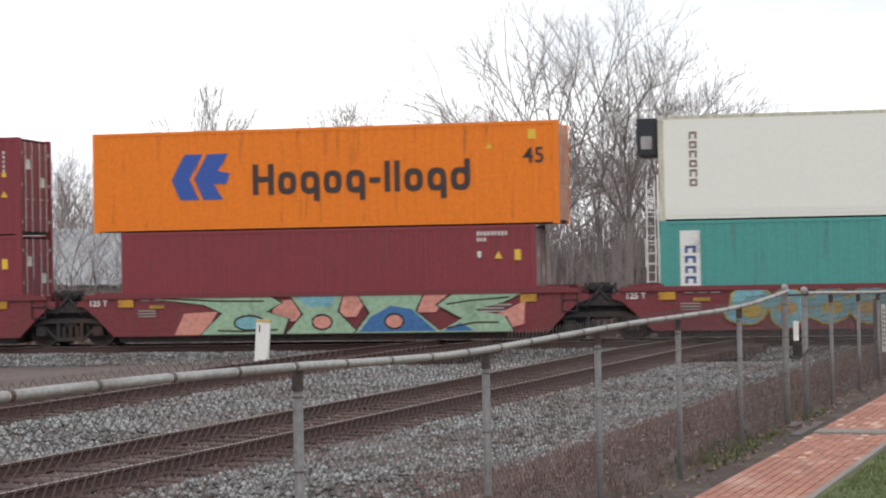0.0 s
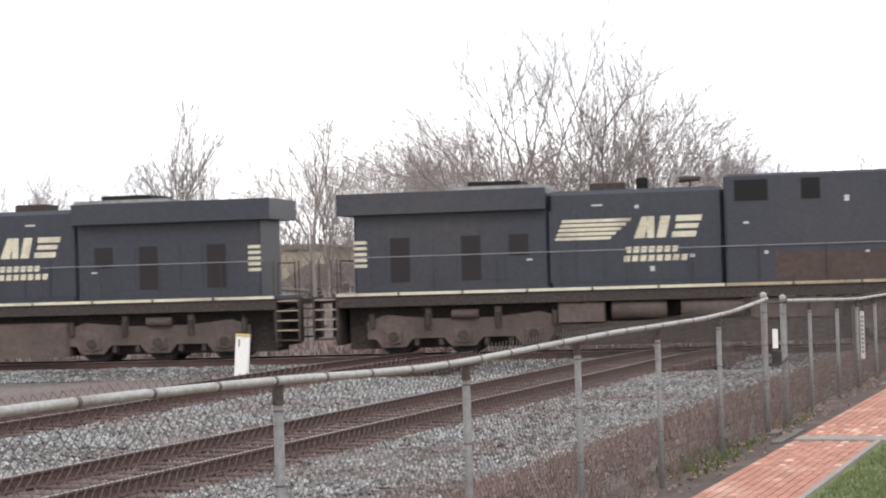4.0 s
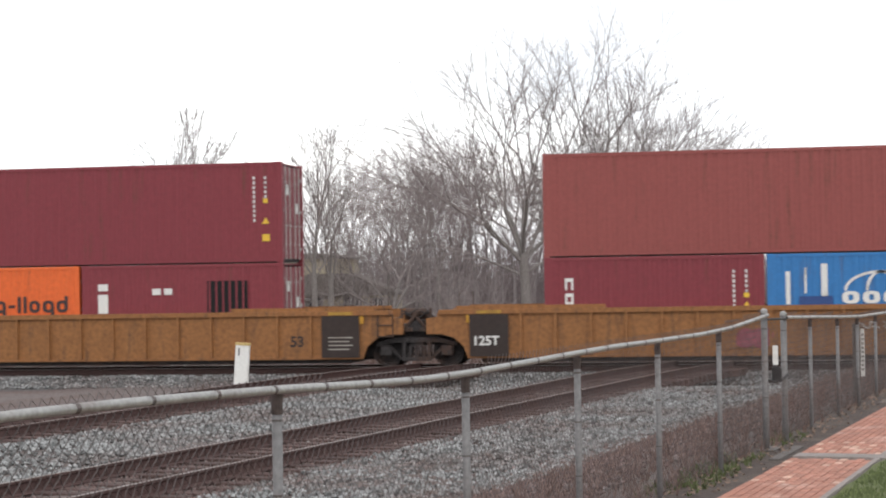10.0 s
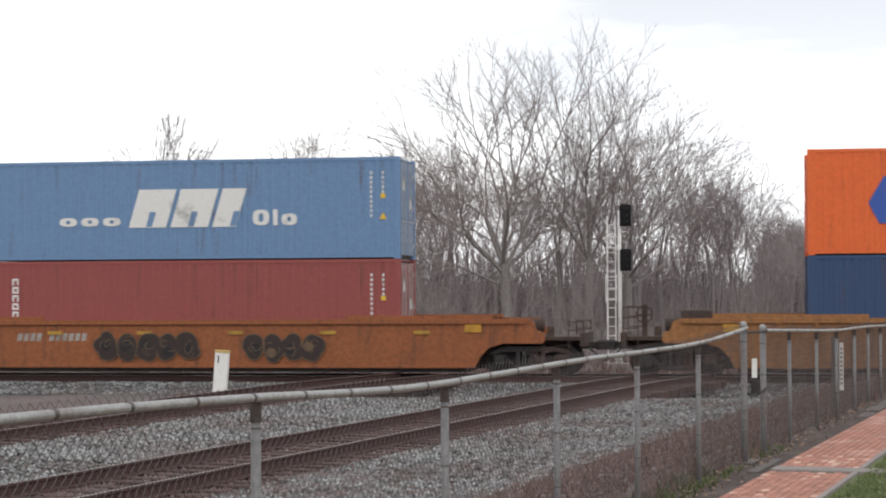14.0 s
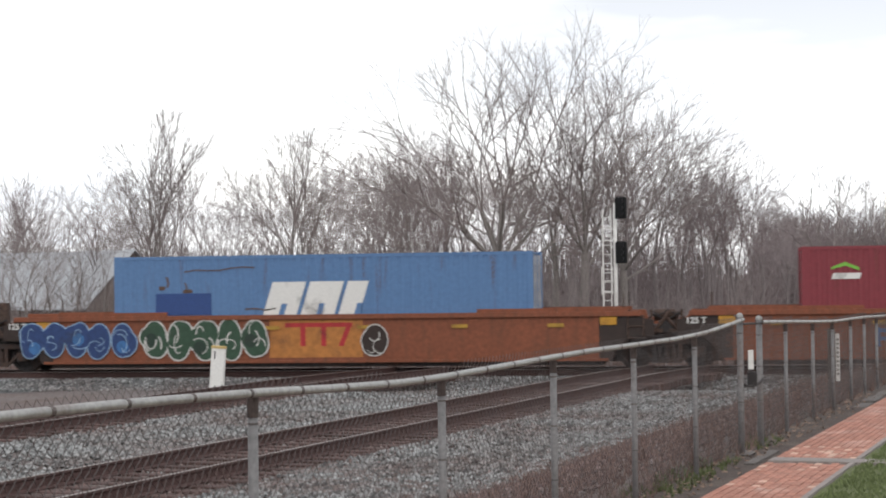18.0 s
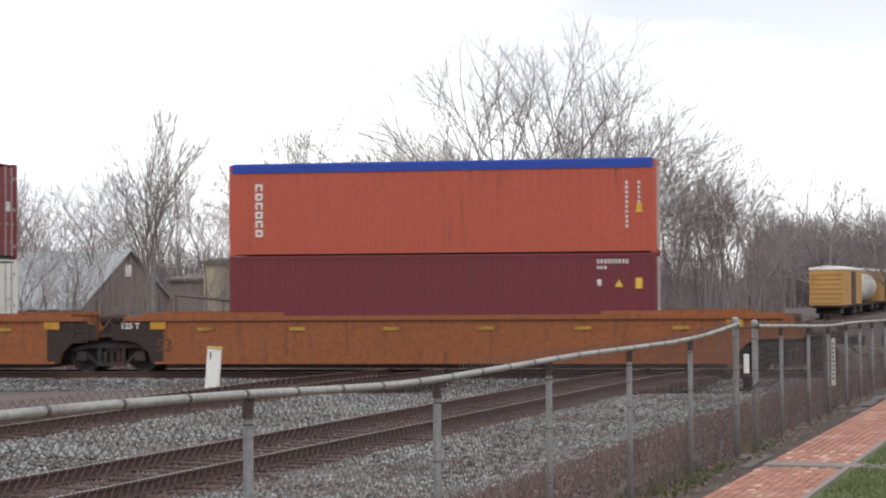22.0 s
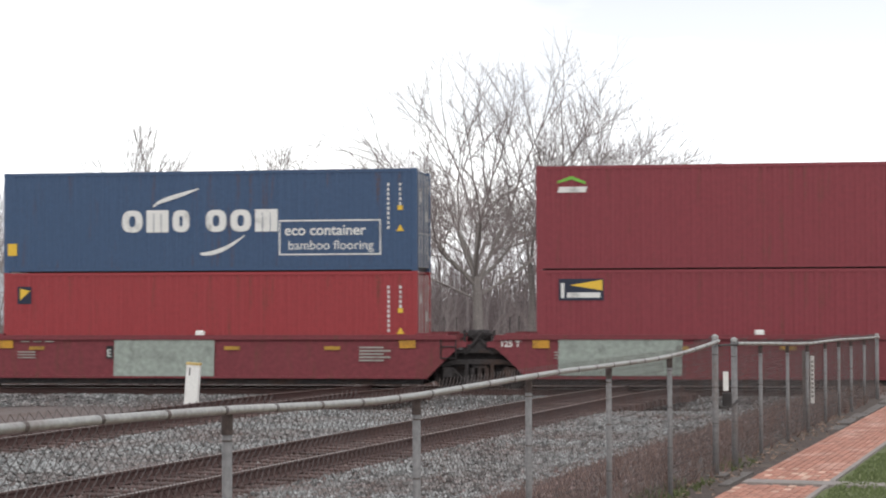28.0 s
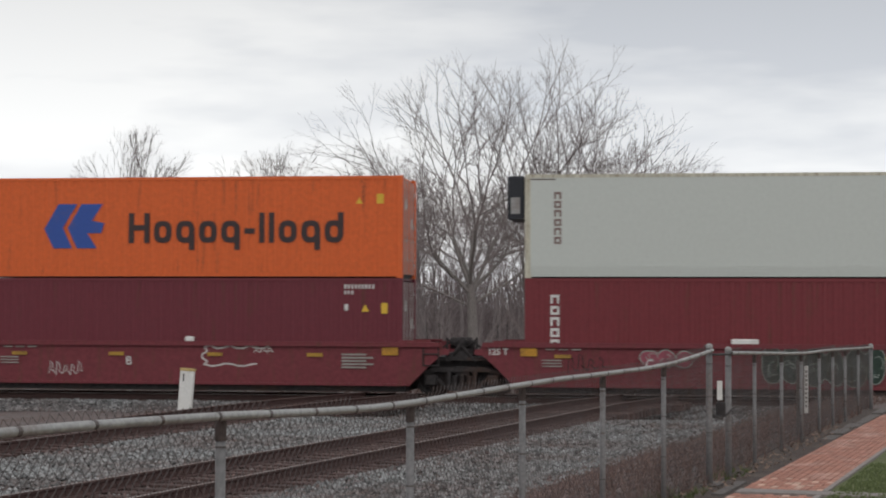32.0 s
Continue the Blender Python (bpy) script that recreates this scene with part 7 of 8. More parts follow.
def tree_meshes(seed, high, trunk_share, fan, rad, levels, thin=0.008, shrink=0.3, spread=1.0, shoots=2):
    """Trunk with main limbs, and a crown that forks again and again into twigs. fan: the limbs' lean in degrees;
    shrink: how much shorter the outermost limb is; spread: how wide the forks open; shoots: side branches on each limb."""
    r = random.Random(seed)
    t, c = G(), G()
    stem = high * trunk_share
    trunk = limb(t, r, Vector((0, 0, -0.3)), Vector((r.gauss(0, 0.02), r.gauss(0, 0.02), 1)).normalized(), stem + 0.3, rad * 1.2, 10, 0.03, 0.04, 6, 0.3)
    most = max(abs(a) for a in fan)

    def fork(p, d, length, q, level, out):
        """A limb that splits at its end, with side branches of a lower order."""
        q = max(q, thin)
        pts = limb(out, r, p, d, length, q, 6 if out is t else 4 if level > 2 else 3, 0.06, 0.012, 4 if level > 3 else 3, 0.22 if level else 0.4)
        if level == 0:
            for _ in range(2 if shoots > 1 else 0):
                a, q2, d2 = along(pts, r.uniform(0.2, 0.8))
                limb(c, r, a, turned(d2, radians(r.uniform(25, 50)), r.uniform(0, 6.28)), length * r.uniform(0.4, 0.7), thin * 0.6, 3, 0.08, 0.02, 2, 0.4)
            return
        end, q1, d1 = pts[-1]
        side = r.uniform(0, 6.28)
        n = 3 if r.random() < 0.22 else 2
        for k in range(n):
            ang = radians(r.uniform(10, 33)) * spread
            dd = turned(d1, ang, side + k * 6.28319 / n + r.gauss(0, 0.35))
            fork(end, dd, length * r.uniform(0.7, 0.88), q1 * r.uniform(0.7, 0.86), level - 1, c)
        for _ in range(shoots if level > 1 else 1):
            a, q2, d2 = along(pts, r.uniform(0.25, 0.95))
            dd = turned(d2, radians(r.uniform(32, 58)) * spread, r.uniform(0, 6.28))
            fork(a, dd, length * r.uniform(0.4, 0.7), q2 * 0.5, max(0, level - 2 - (r.random() < 0.5)), c)
    for lean in fan:
        out = abs(lean) / most
        p, q, d = along(trunk, 1.0 - 0.3 * out * r.uniform(0.3, 1.0))
        dd = Vector((math.sin(radians(lean)), math.tan(radians(r.uniform(-0.75, 0.75) * most)) * 0.8, math.cos(radians(lean)))).normalized()
        fork(p - dd * q * 0.4, dd, (high - stem) * 0.34 * (1 - shrink * out ** 1.3) * r.uniform(0.9, 1.08), rad * r.uniform(0.36, 0.5) * (1.1 - 0.3 * out), levels, t)
    tall = high / max(v[2] for v in c.v)
    for g in (t, c):
        g.v = [(x * tall, y * tall, z * tall) for x, y, z in g.v]
    return t, c


KINDS = {}


def tree(label, key, x, y, scale=1.0, turn=0.0, group="bare trees", pale=False):
    if key not in KINDS:
        KINDS[key] = [g.mesh(n) for g, n in zip(tree_meshes(*TREES[key]), ("trunk", "crown"))]
    root = thing("tree", label, "tree", (x, y, -0.45), group, turn=turn)
    root.scale = (scale, scale, scale)
    # pale picks the far woods' bark and twigs, which have haze in their colour
    part("trunk", KINDS[key][0], hazed_bark if pale else bark, root)
    part("crown", KINDS[key][1], hazed_twig if pale else twig, root)
    return root


TREES = {
    # seed, height, bare trunk share, lean of the limbs, radius, orders of forks, twig radius, shrink, spread, shoots
    "great": (6, 17.0, 0.28, (-66, -54, -40, -27, -14, -3, 9, 22, 38, 52), 0.31, 5, 0.0105, 0.12, 1.0, 2),
    "great_b": (11, 16.5, 0.34, (-32, -17, -4, 9, 22, 37), 0.27, 5, 0.0105, 0.2, 0.9, 2),
    "great_c": (9, 13.6, 0.38, (-26, -9, 6, 21), 0.19, 5, 0.0098, 0.3, 0.85, 1),
    "great_d": (15, 12.8, 0.32, (-30, -10, 10, 28, 46, 60), 0.24, 5, 0.0105, 0.05, 1.0, 2),
    "tall": (12, 11.1, 0.34, (-17, -6, 3, 13), 0.15, 5, 0.0105, 0.3, 0.62, 2),
    "tall_b": (17, 10.8, 0.40, (-28, -13, 2, 15, 28), 0.15, 5, 0.0105, 0.2, 0.85, 1),
    "edge": (51, 11.0, 0.30, (-34, -14, 6, 26), 0.13, 5, 0.0086, 0.2, 0.95, 1),
    "edge_b": (57, 11.0, 0.34, (-26, -6, 12, 30), 0.12, 5, 0.0086, 0.2, 0.9, 1),
    "gnarled": (21, 9.0, 0.22, (-62, -36, -12, 14, 38, 60), 0.22, 5, 0.0105, 0.1, 1.2, 1),
    "slim": (25, 12.0, 0.36, (-20, -4, 14), 0.12, 5, 0.009, 0.3, 0.85, 1),
    "slim_b": (29, 11.0, 0.32, (-24, -5, 16), 0.11, 5, 0.009, 0.3, 0.9, 1),
    "wood": (33, 13.0, 0.44, (-24, -8, 8, 24), 0.12, 5, 0.0105, 0.2, 0.85, 1),
    "wood_b": (37, 12.0, 0.38, (-28, -10, 8, 26), 0.11, 5, 0.0105, 0.2, 0.9, 1),
    "round": (41, 9.5, 0.24, (-64, -40, -16, 8, 32, 58), 0.33, 6, 0.013, 0.06, 1.0, 1),
    "bush": (45, 3.4, 0.05, (-56, -42, -30, -18, -6, 6, 20, 34, 50), 0.04, 3, 0.005, 0.2, 1.0, 1),
}


def from_view(bear, y):
    """x at the depth y on a sight line; bear counts steps of a degree-like scale from the left."""
    return y * math.tan(math.atan((bear - 784) / 3252.3) - radians(9.132))


def plant(label, key, bear, y, scale=1.0, turn=0.0, pale=False):
    return tree(label, key, from_view(bear, y), y, scale, turn, pale=pale)


plant("great bare tree with spreading grey limbs behind the tracks", "great", 893, 92, 1.0, 0)
plant("tall bare tree beside the great one", "great_b", 1036, 95, 1.0, 0)
plant("tall bare tree between two greater ones", "great_c", 984, 98, 1.0, 0)
plant("dark bare tree with long limbs arching to one side", "great_d", 1108, 97, 1.0, 0)
plant("slender bare tree with two upright stems", "tall", 285, 80, 1.0, 0)
plant("slender bare tree leaning slightly", "tall_b", 268, 81, 0.96, 130)
plant("bare tree with many thin upright stems", "tall_b", 520, 82, 0.98, 60)
plant("bare tree with many thin upright stems", "tall", 543, 84, 0.94, 210)
plant("dark gnarled bare tree by the house", "gnarled", 652, 88, 0.9, 20)
plant("dark forked bare tree above a metal roof", "gnarled", 108, 118, 1.02, 110)
plant("bare tree above a metal roof", "gnarled", 30, 112, 1.0, 250)
plant("thin bare tree behind the houses", "slim_b", 375, 96, 0.85, 30)
plant("thin bare tree behind the houses", "slim", 430, 98, 0.82, 100)
plant("thin bare tree at the wood's edge", "slim", 742, 92, 0.92, 0)
plant("thin bare tree at the wood's edge", "slim_b", 705, 96, 0.9, 80)
plant("thin bare tree at the wood's edge", "slim_b", 595, 97, 0.86, 160)
plant("round-crowned bare tree far beyond the tracks", "round", 1475, 185, 1.5, 0)
plant("round-crowned bare tree far beyond the tracks", "round", 1590, 190, 1.4, 120)
plant("round-crowned bare tree far beyond the tracks", "round", 1690, 200, 1.4, 220)

for bear, y, high in ((1165, 101, 11.8), (1215, 104, 11.1), (1262, 102, 10.1), (1308, 106, 9.1), (1350, 103, 7.8), (1392, 107, 6.7), (1120, 99, 13.4), (700, 97, 10.5), (770, 99, 11.1), (60, 108, 10.2), (170, 104, 10.3)):
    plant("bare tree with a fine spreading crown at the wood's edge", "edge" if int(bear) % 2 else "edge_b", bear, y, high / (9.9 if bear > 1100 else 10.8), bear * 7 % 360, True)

for bear, y, k in ((25, 96, 1.5), (70, 94, 1.7), (120, 95, 1.4), (165, 97, 1.6), (215, 96, 1.3)):
    tree("tall leafless brush before a barn roof", "bush", from_view(bear, y), y, k, bear * 3.0, "undergrowth")

for bear, y, k in ((395, 93, 1.3), (430, 94, 1.6), (475, 93, 1.4), (520, 92, 1.7), (560, 94, 1.5), (600, 93, 1.8), (640, 94, 1.4), (690, 95, 1.7)):
    tree("tall leafless brush before a stucco house", "bush", from_view(bear, y), y, k, bear * 5.0, "undergrowth")
for bear, y, k in ((20, 98, 0.62), (48, 99, 0.7), (92, 97, 0.66), (140, 99, 0.7), (185, 98, 0.6), (405, 94, 0.62), (590, 95, 0.66)):
    plant("thin young bare tree before a building", "slim" if int(bear) % 2 else "slim_b", bear, y, k, bear * 11 % 360)

rnd = random.Random(77)
for i in range(90):
    bear = rnd.uniform(-120, 1395) if i % 4 else rnd.uniform(660, 1395)
    y = rnd.uniform(104, 165)
    s = rnd.uniform(0.7, 0.92)
    if 660 < bear < 1260:
        s = rnd.uniform(0.8, 1.08)
    if bear >= 1200:
        s = 1.0 - 0.52 * (bear - 1200) / 240 + rnd.uniform(-0.06, 0.06)
        y = rnd.uniform(100, 140)
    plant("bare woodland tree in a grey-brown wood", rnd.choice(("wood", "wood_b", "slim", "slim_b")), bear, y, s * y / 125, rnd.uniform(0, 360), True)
for i in range(64):
    bear = rnd.uniform(1380, 1900)
    y = rnd.uniform(225, 330)
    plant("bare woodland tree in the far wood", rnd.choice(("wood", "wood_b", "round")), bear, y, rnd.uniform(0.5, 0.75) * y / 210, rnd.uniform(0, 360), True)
for i in range(40):
    bear = rnd.uniform(-100, 1420)
    y = rnd.uniform(70, 118)
    tree("leafless brown brush in the undergrowth", "bush", from_view(bear, y), y, rnd.uniform(0.6, 1.25), rnd.uniform(0, 360), "undergrowth")


for i in range(16):
    y = rnd.uniform(226, 262)
    plant("bare woodland tree in the far wood", rnd.choice(("wood", "wood_b")), rnd.uniform(1385, 1470), y, rnd.uniform(0.75, 1.0) * y / 250, rnd.uniform(0, 360), True)


def far_wood():
    """Distant woodland as upright bare stems, beyond all single trees."""
    r = random.Random(91)
    g = G()
    for _ in range(10500):
        bear = r.uniform(-400, 1390)
        y = r.uniform(150, 215)
        if r.random() < 0.34:
            bear, y = r.uniform(1340, 2000), r.uniform(240, 330)
        x = from_view(bear, y)
        h = r.uniform(3.0, 8.0) * y / 170 * (1 - 0.3 * smooth(1150, 1340, bear)) * (1.55 if y > 239 else 1.0)
        a = Vector((x, y, -1))
        b = a + Vector((r.gauss(0, 0.5 if y < 239 else 1.6), 0, h))
        g.tube(a, b, r.uniform(0.03, 0.075), 0.012, 3, False)
        for _ in range(3 if y < 239 else 6):
            p = a.lerp(b, r.uniform(0.15, 0.9))
            wide = 0.8 if y < 239 else 1.6
            g.tube(p, p + Vector((r.gauss(0, wide), 0, r.uniform(0.5, 1.8) * wide)), 0.025 if y < 239 else 0.035, 0.01, 3, False)
    # the haze over the distant stems is put into their bark colour
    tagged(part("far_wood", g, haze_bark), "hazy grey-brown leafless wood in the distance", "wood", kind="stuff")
    def hedge():
        g = G()
        for _ in range(2600):
            bear = r.uniform(-400, 1390)
            y = r.uniform(66, 150)
            x = from_view(bear, y)
            h = r.uniform(0.4, 1.9)
            a = Vector((x, y, -0.5))
            g.tube(a, a + Vector((r.gauss(0, 0.3), 0, h)), 0.009, 0.004, 3, False)
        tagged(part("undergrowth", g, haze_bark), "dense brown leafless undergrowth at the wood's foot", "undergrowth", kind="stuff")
    hedge()


far_wood()
# ---- what stands beyond the tracks ----
tin = material("grey_metal_roof", (0.44, 0.455, 0.475, 1), 0.5, metal=0.2, grain=6, vary=0.12, dirt=RUST, dirt_amount=0.2, dirt_scale=0.4)
boards = material("brown_boards", (0.25, 0.205, 0.188, 1), 0.9, grain=9, vary=0.25, bump=0.01, stretch=(6, 6, 1))
stucco = material("tan_stucco", (0.52, 0.45, 0.33, 1), 0.9, grain=10, vary=0.15, dirt=(0.2, 0.16, 0.11, 1), dirt_amount=0.4)
shingle = material("brown_shingles", (0.22, 0.19, 0.17, 1), 0.95, grain=30, vary=0.3, bump=0.02, bump_scale=20)
glass_dark = material("dark_window", (0.02, 0.022, 0.025, 1), 0.15, vary=0.1)


def barn():
    root = thing("barn", "old barn with brown boards and a pale metal roof", "barn", (-35.2, 104, -0.45), turn=-28)
    wall = part("gable_wall", G().plate([(-3.6, 0), (3.6, 0), (3.6, 1.9), (0, 5.0), (-3.6, 1.9)], -0.1, 0.1), boards, root)
    part("side_wall", G().box(-18, -0.1, -3.6, -3.45, 0, 1.9), boards, root)
    part("back_wall", G().box(-18, -0.1, 3.45, 3.6, 0, 1.9), boards, root)
    for k in range(14):
        y = -3.3 + k * 0.5
        top = 1.9 + (3.6 - abs(y)) * 3.1 / 3.6 - 0.15
        part("board", G().box(0.1, 0.13, y - 0.21, y + 0.21, 0.05, top), boards, wall)
    part("window", G().box(0.13, 0.18, -0.3, 0.15, 3.5, 4.2), white_paint, root, "small white boarded window")
    for s in (-1, 1):
        n = 20
        for i in range(n):
            g = G()
            x0, x1 = -18.4 + 18.8 * i / n, -18.4 + 18.8 * (i + 1) / n - 0.03
            j = len(g.v)
            e = 0.04 * (i % 2)
            g.v += [(x0, s * 3.95, 1.62 + e), (x1, s * 3.95, 1.62 + e), (x1, 0, 5.06 + e), (x0, 0, 5.06 + e), (x0, s * 3.95, 1.55 + e), (x1, s * 3.95, 1.55 + e), (x1, 0, 4.98 + e), (x0, 0, 4.98 + e)]
            g.f += [tuple(j + q for q in f) for f in ((0, 1, 2, 3), (7, 6, 5, 4), (0, 4, 5, 1), (1, 5, 6, 2), (2, 6, 7, 3), (3, 7, 4, 0))]
            part("roof_sheet", g, tin, root, "pale grey metal sheet")


barn()


def house():
    root = thing("house", "weathered tan stucco house with low brown roof and porch", "house", (-26.2, 98, -0.45))
    part("wall", G().box(-2.6, 3.3, 0, 6, 0, 4.18), stucco, root)
    # brown boards here also paint in the shaded tone beside the tan wall
    part("lean_to", G().box(-4.7, -2.6, 0.5, 5, 0, 3.3), boards, root)
    part("lean_to_roof", G().plate([(0.2, 3.22), (5.4, 3.5), (5.4, 3.62), (0.2, 3.34)], -4.9, -2.6), shingle, root)
    part("roof", G().prism([(-2.85, 4.14), (3.6, 4.14), (3.6, 4.24), (2.4, 4.42), (-1.6, 4.42), (-2.85, 4.24)], -0.25, 6.3), shingle, root)
    part("porch_wall", G().box(1.4, 7.0, -2.4, 0, 0, 2.2), stucco, root)
    part("porch_roof", G().prism([(0.8, 2.1), (7.2, 2.1), (7.2, 2.25), (4.6, 3.3), (2.4, 3.3), (0.8, 2.3)], -2.7, -0.02), shingle, root, "grey-brown hipped roof")
    for x, wd, z0, z1, y in ((4.35, 0.7, 1.2, 2.0, -2.4), (2.3, 0.8, 1.2, 2.0, -2.4), (5.9, 0.5, 1.2, 1.9, -2.4)):
        f = part("window", G().box(x - 0.08, x + wd + 0.08, y - 0.05, y + 0.02, z0 - 0.08, z1 + 0.08), boards, root)
        part("pane", G().box(x, x + wd, y - 0.07, y - 0.053, z0, z1), glass_dark, f)
        part("glazing_bar", G().box(x + wd / 2 - 0.02, x + wd / 2 + 0.02, y - 0.085, y - 0.072, z0, z1), white_paint, f)
    for x in (1.2, 3.5, 5.2, 7.0):
        part("porch_post", G().box(x, x + 0.12, -2.65, -2.53, 0, 2.15), boards, root)


house()


def signal_mast():
    x, y = from_view(1093, 64), 64
    root = thing("signal_mast", "white railway signal mast with two black heads and a ladder", "railway signal", (x, y, -0.45))
    part("mast", G().tube((0, 0, 0), (0, 0, 5.6), 0.075, 0.06, 10), white_paint, root, "white-painted pole", True)
    part("base", G().box(-0.3, 0.3, -0.3, 0.3, 0, 0.3, 0.03), concrete, root)
    lad = part("ladder", G().tube((-0.42, -0.1, 0), (-0.42, -0.1, 5.4), 0.03, n=6).tube((-0.14, -0.1, 0), (-0.14, -0.1, 5.4), 0.022, n=6), white_paint, root, "pale steel ladder")
    for i in range(16):
        part("rung", G().tube((-0.42, -0.1, 0.3 + i * 0.32), (-0.14, -0.1, 0.3 + i * 0.32), 0.016, n=5), white_paint, lad)
    cage = G()
    for z in (2.5, 2.9, 3.3, 4.3, 4.7):
        cage.tube((-0.46, -0.3, z), (-0.1, -0.3, z), 0.02, n=5).tube((-0.46, -0.3, z), (-0.46, 0.2, z), 0.02, n=5).tube((-0.1, -0.3, z), (-0.1, 0.1, z), 0.02, n=5)
    cage.tube((-0.46, -0.3, 2.4), (-0.46, -0.3, 3.4), 0.02, n=5).tube((-0.1, -0.3, 2.4), (-0.1, -0.3, 3.4), 0.02, n=5)
    part("cage", cage, white_paint, root, "pale steel cage")
    for z in (3.55, 5.1):
        h = part("signal_head", G().box(0.02, 0.42, -0.28, -0.1, z - 0.05, z + 0.72, 0.05), VENT, root, "black signal head")
        for k in range(3):
            zz = z + 0.12 + k * 0.22
            part("hood", G().tube((0.22, -0.5, zz), (0.22, -0.28, zz), 0.09, n=10), VENT, h)


signal_mast()


def fallen_pole():
    root = thing("pole", "weathered grey wooden pole lying slanted beyond the train", "pole", (0, 0, 0))
    a, b = (from_view(318, 66), 66, 2.15), (from_view(510, 66), 66, 1.75)
    part("shaft", G().tube(a, b, 0.05, 0.08, 8), timber, root)
    for t in (0.02, 0.97):
        p = Vector(a).lerp(Vector(b), t)
        part("prop", G().tube((p.x, p.y, -0.5), (p.x, p.y, p.z), 0.06, n=7), timber, root)


fallen_pole()

roof_white = material("bright_roof_white", (0.85, 0.85, 0.84, 1), 0.5, vary=0.03)
BOX_YELLOW = material("boxcar_yellow", lin(188, 146, 88), 0.6, grain=8, vary=0.08, dirt=RUST, dirt_amount=0.15, dirt_scale=0.6)
BOX_BROWN = material("boxcar_brown", lin(70, 56, 54), 0.7, grain=8, vary=0.15)
TANK_WHITE = material("tank_white", lin(214, 210, 200), 0.5, grain=6, vary=0.08, dirt=GRIME, dirt_amount=0.3, dirt_scale=0.6)
SIDING = math.degrees(math.atan(0.17))


def boxcar(x, y, label):
    root = thing("boxcar", label, "railway wagon", (x, y, -0.75), "parked wagons", turn=-SIDING)
    part("body", G().box(-1.5, 1.5, 0, 15.2, 1.1, 4.25), BOX_YELLOW, root)
    part("roof", G().prism([(-1.55, 4.25), (1.55, 4.25), (1.55, 4.42), (0, 4.62), (-1.55, 4.42)], -0.05, 15.25), roof_white, root, "white roof edge")
    for i in range(7):
        part("end_rib", G().box(-1.42, 1.42, -0.07, 0, 1.3 + i * 0.42, 1.42 + i * 0.42), BOX_YELLOW, root)
    part("door", G().box(-1.58, -1.5, 6.2, 9.2, 1.15, 4.1), BOX_BROWN, root, "brown sliding door")
    part("door", G().box(1.5, 1.58, 6.2, 9.2, 1.15, 4.1), BOX_BROWN, root, "brown sliding door")
    for i in range(10):
        for s in (-1, 1):
            yy = 0.5 + i * 1.55
            part("side_rib", G().box(*sorted((s * 1.5, s * 1.56)), yy, yy + 0.08, 1.2, 4.2), BOX_YELLOW, root)
    part("underframe", G().box(-1.3, 1.3, 0.1, 15.1, 0.85, 1.1), steel_dark, root)
    part("end_platform", G().box(-1.2, 1.2, -0.45, 0, 0.95, 1.1), steel_dark, root)
    for yy in (2.2, 13.0):
        part("truck", G().box(-1.1, 1.1, yy - 1.2, yy + 1.2, 0.35, 0.85, 0.1), steel_dark, root)
        for d in (-0.85, 0.85):
            part("wheels", G().tube((-0.8, yy + d, 0.47), (0.8, yy + d, 0.47), 0.46, n=14), steel_dark, root)
    return root


def tank_car(x, y, label):
    root = thing("tank_car", label, "railway wagon", (x, y, -0.75), "parked wagons", turn=-SIDING)
    g = G()
    rings = [(0.0, 0.05), (0.02, 0.6), (0.15, 1.0), (0.4, 1.28), (0.8, 1.42), (14.2, 1.42), (14.6, 1.28), (14.85, 1.0), (15.0, 0.1)]
    n = 20
    for yy, rr in rings:
        g.v += [(rr * math.cos(6.2832 * k / n), yy, 2.6 + rr * math.sin(6.2832 * k / n)) for k in range(n)]
    g.f = [(i * n + k, i * n + (k + 1) % n, (i + 1) * n + (k + 1) % n, (i + 1) * n + k) for i in range(len(rings) - 1) for k in range(n)]
    part("tank", g, TANK_WHITE, root, "white cylindrical tank", True)
    part("dome", G().tube((0, 7.5, 3.9), (0, 7.5, 4.4), 0.5, 0.45, 14), TANK_WHITE, root)
    part("underframe", G().box(-1.2, 1.2, 0.0, 15.0, 0.85, 1.15), steel_dark, root)
    for yy in (1.8, 13.2):
        part("truck", G().box(-1.1, 1.1, yy - 1.2, yy + 1.2, 0.3, 0.85, 0.1), steel_dark, root)
    return root


bx, by = 165 * math.tan(math.atan((1428 - 784) / 3252.3) - radians(8.372)), 165
boxcar(bx, by, "parked yellow boxcar with white roof and brown door")
tank_car(bx + 16.6 * 0.168, by + 16.4, "parked white tank car behind a boxcar")
boxcar(bx + 33 * 0.168, by + 32.6, "parked yellow boxcar farther along the siding")
tank_car(bx + 49.5 * 0.168, by + 49, "parked white tank car farther along the siding")
track("siding", "railway siding under parked wagons", (bx - 0.168 * 32, by - 32), (bx + 0.168 * 90, by + 90), -0.75, -0.75)
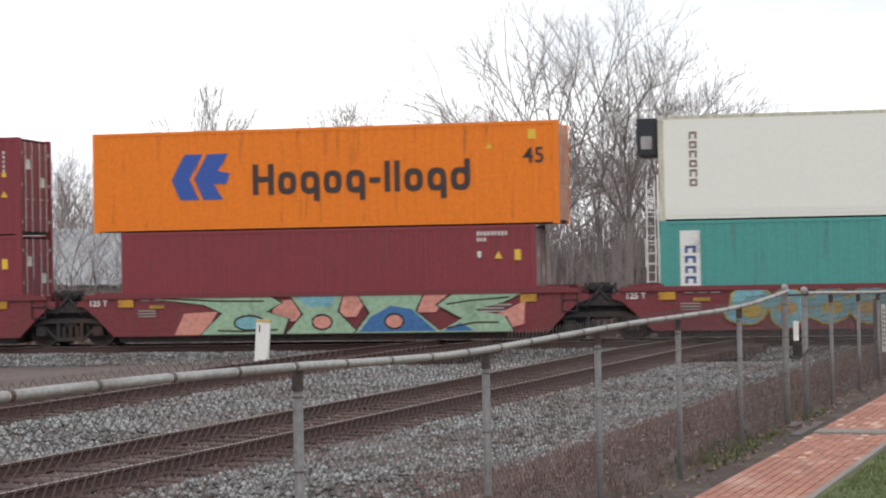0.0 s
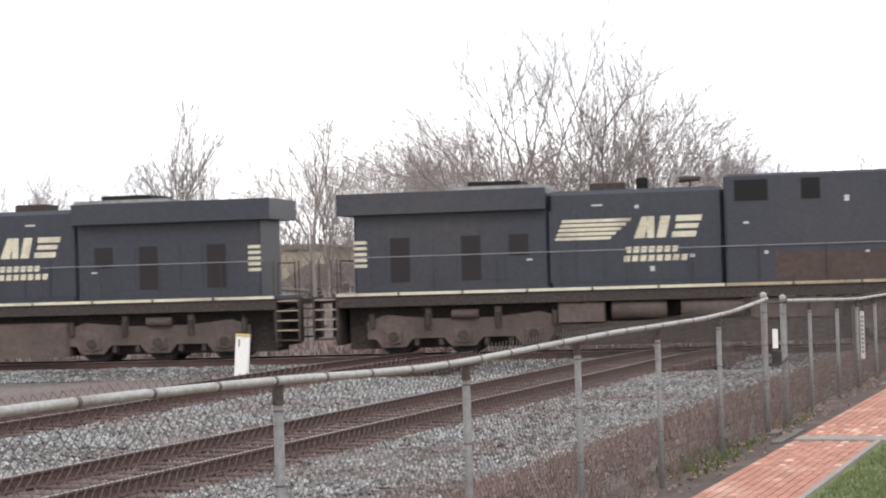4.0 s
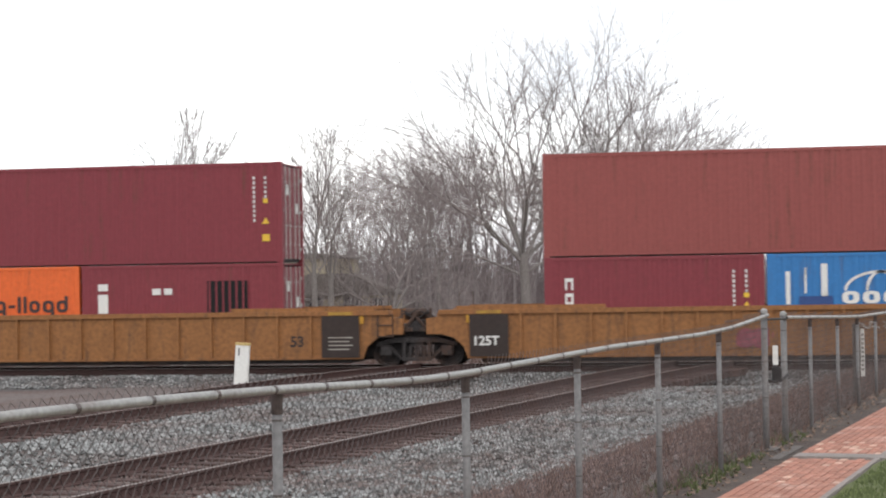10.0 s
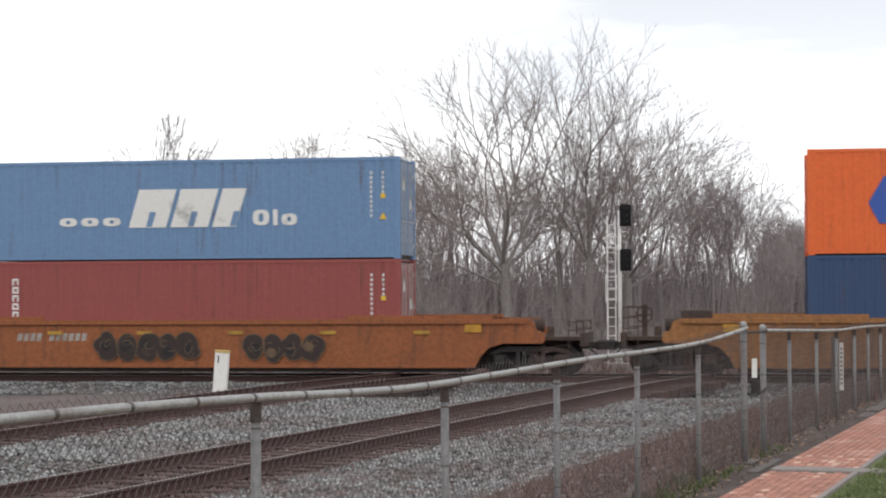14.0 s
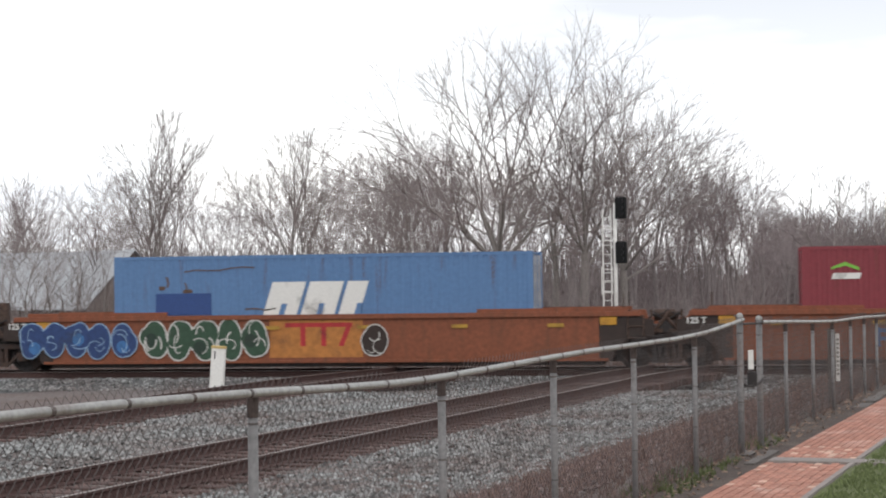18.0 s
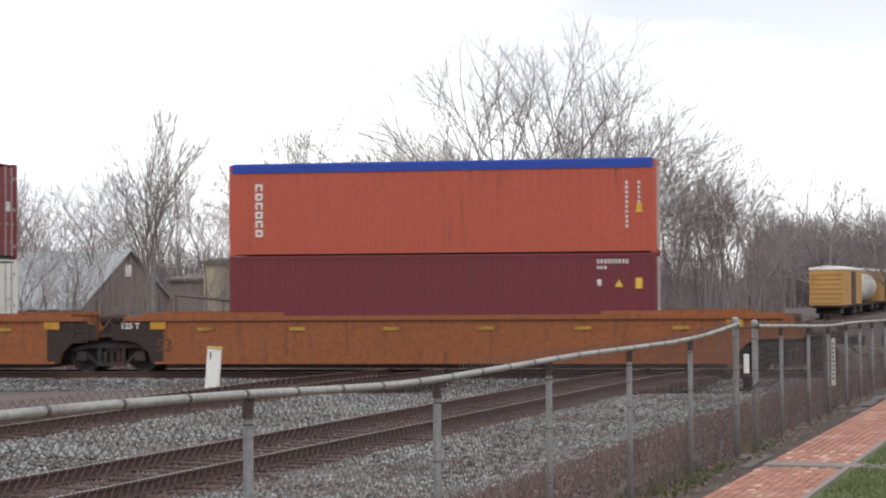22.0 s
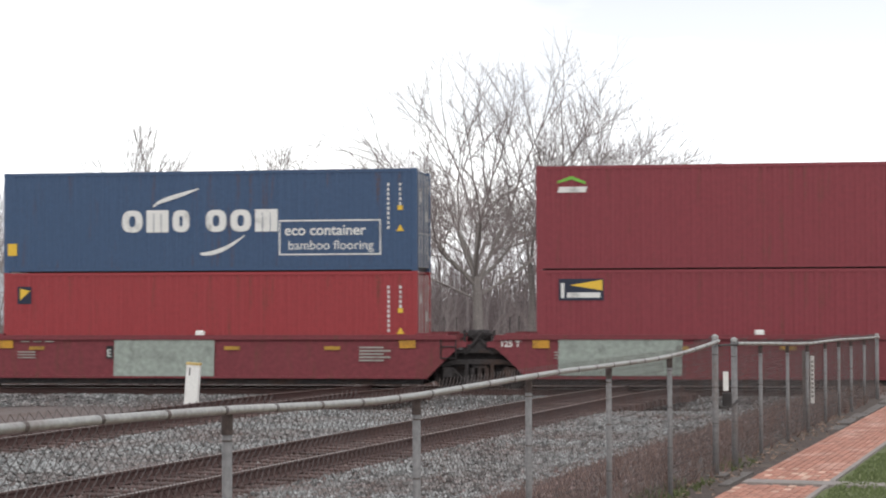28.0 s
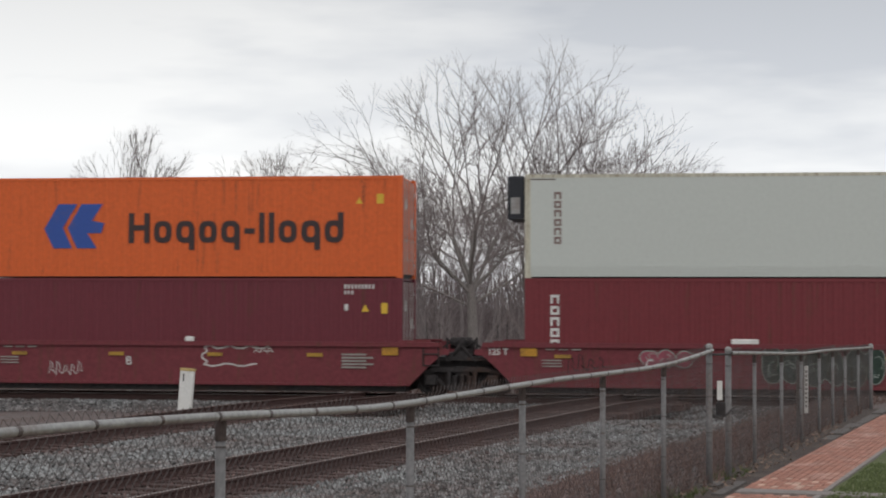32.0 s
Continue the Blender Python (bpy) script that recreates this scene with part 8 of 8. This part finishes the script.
# ---- bricks of the path ----
def lay_bricks():
    L, W = 0.14, 0.07
    brick = G().box(-L / 2 + 0.003, L / 2 - 0.003, -W / 2 + 0.003, W / 2 - 0.003, -0.03, 0.0, 0.004).mesh("brick")
    r = random.Random(3)
    cols = int((PATH1 - PATH0) / W)
    turn = math.atan2(FENCE_DIR.y, FENCE_DIR.x)
    rest = G()
    for c in range(cols):
        q = PATH0 + (c + 0.5) * (PATH1 - PATH0) / cols
        s = -5.0 + (0.07 if c % 2 else 0)
        while s < 12:
            if not -0.59 < s < -0.1:
                p = fence_point(s, q)
                z = height(p.x, p.y) + 0.024 + r.uniform(-0.003, 0.004)
                if -2.6 < s < 1.0:
                    b = part("brick", brick, pale_brick if r.random() < 0.07 + 0.25 * (s > 0) * (noise.noise((s * 1.5, q * 3, 7)) > 0) else brick_mat, PATH)
                    b.location, b.rotation_euler = (p.x, p.y, z), (r.gauss(0, 0.008), r.gauss(0, 0.008), turn + r.gauss(0, 0.01))
                else:
                    strip(s - L / 2 + 0.004, s + L / 2 - 0.004, q - W / 2 + 0.004, q + W / 2 - 0.004, 0.0, 0.024, rest)
            s += L
    b = part("far_bricks", rest, brick_mat, PATH)
    b["kind"] = "stuff"


lay_bricks()
# ---- what moves ----
def way_at(t):
    """Metres that the train has gone at t seconds."""
    for (a, sa), (b, sb) in zip(RUN, RUN[1:]):
        if t <= b:
            return sa + (sb - sa) * (t - a) / (b - a)
    return RUN[-1][1]


def motions():
    for ob in MOVING:
        b = ob.location.copy()
        walk(ob, [(t, pose(b.x + s, b.y, b.z)) for t, s in RUN])
    # wheels of one kind and place in their truck turn alike
    ticks = [i / FPS for i in range(961)]
    for (x, side, r), wheels in SPIN.items():
        first = wheels[0]
        at = first.location.copy()
        walk(first, [(t, Matrix.Translation(at) @ Matrix.Rotation(way_at(t) / r, 4, "Y")) for t in ticks])
        for w in wheels[1:]:
            w.rotation_mode = "QUATERNION"
            w.animation_data_create()
            w.animation_data.action = first.animation_data.action
            w.animation_data.action_slot = first.animation_data.action_slot


motions()
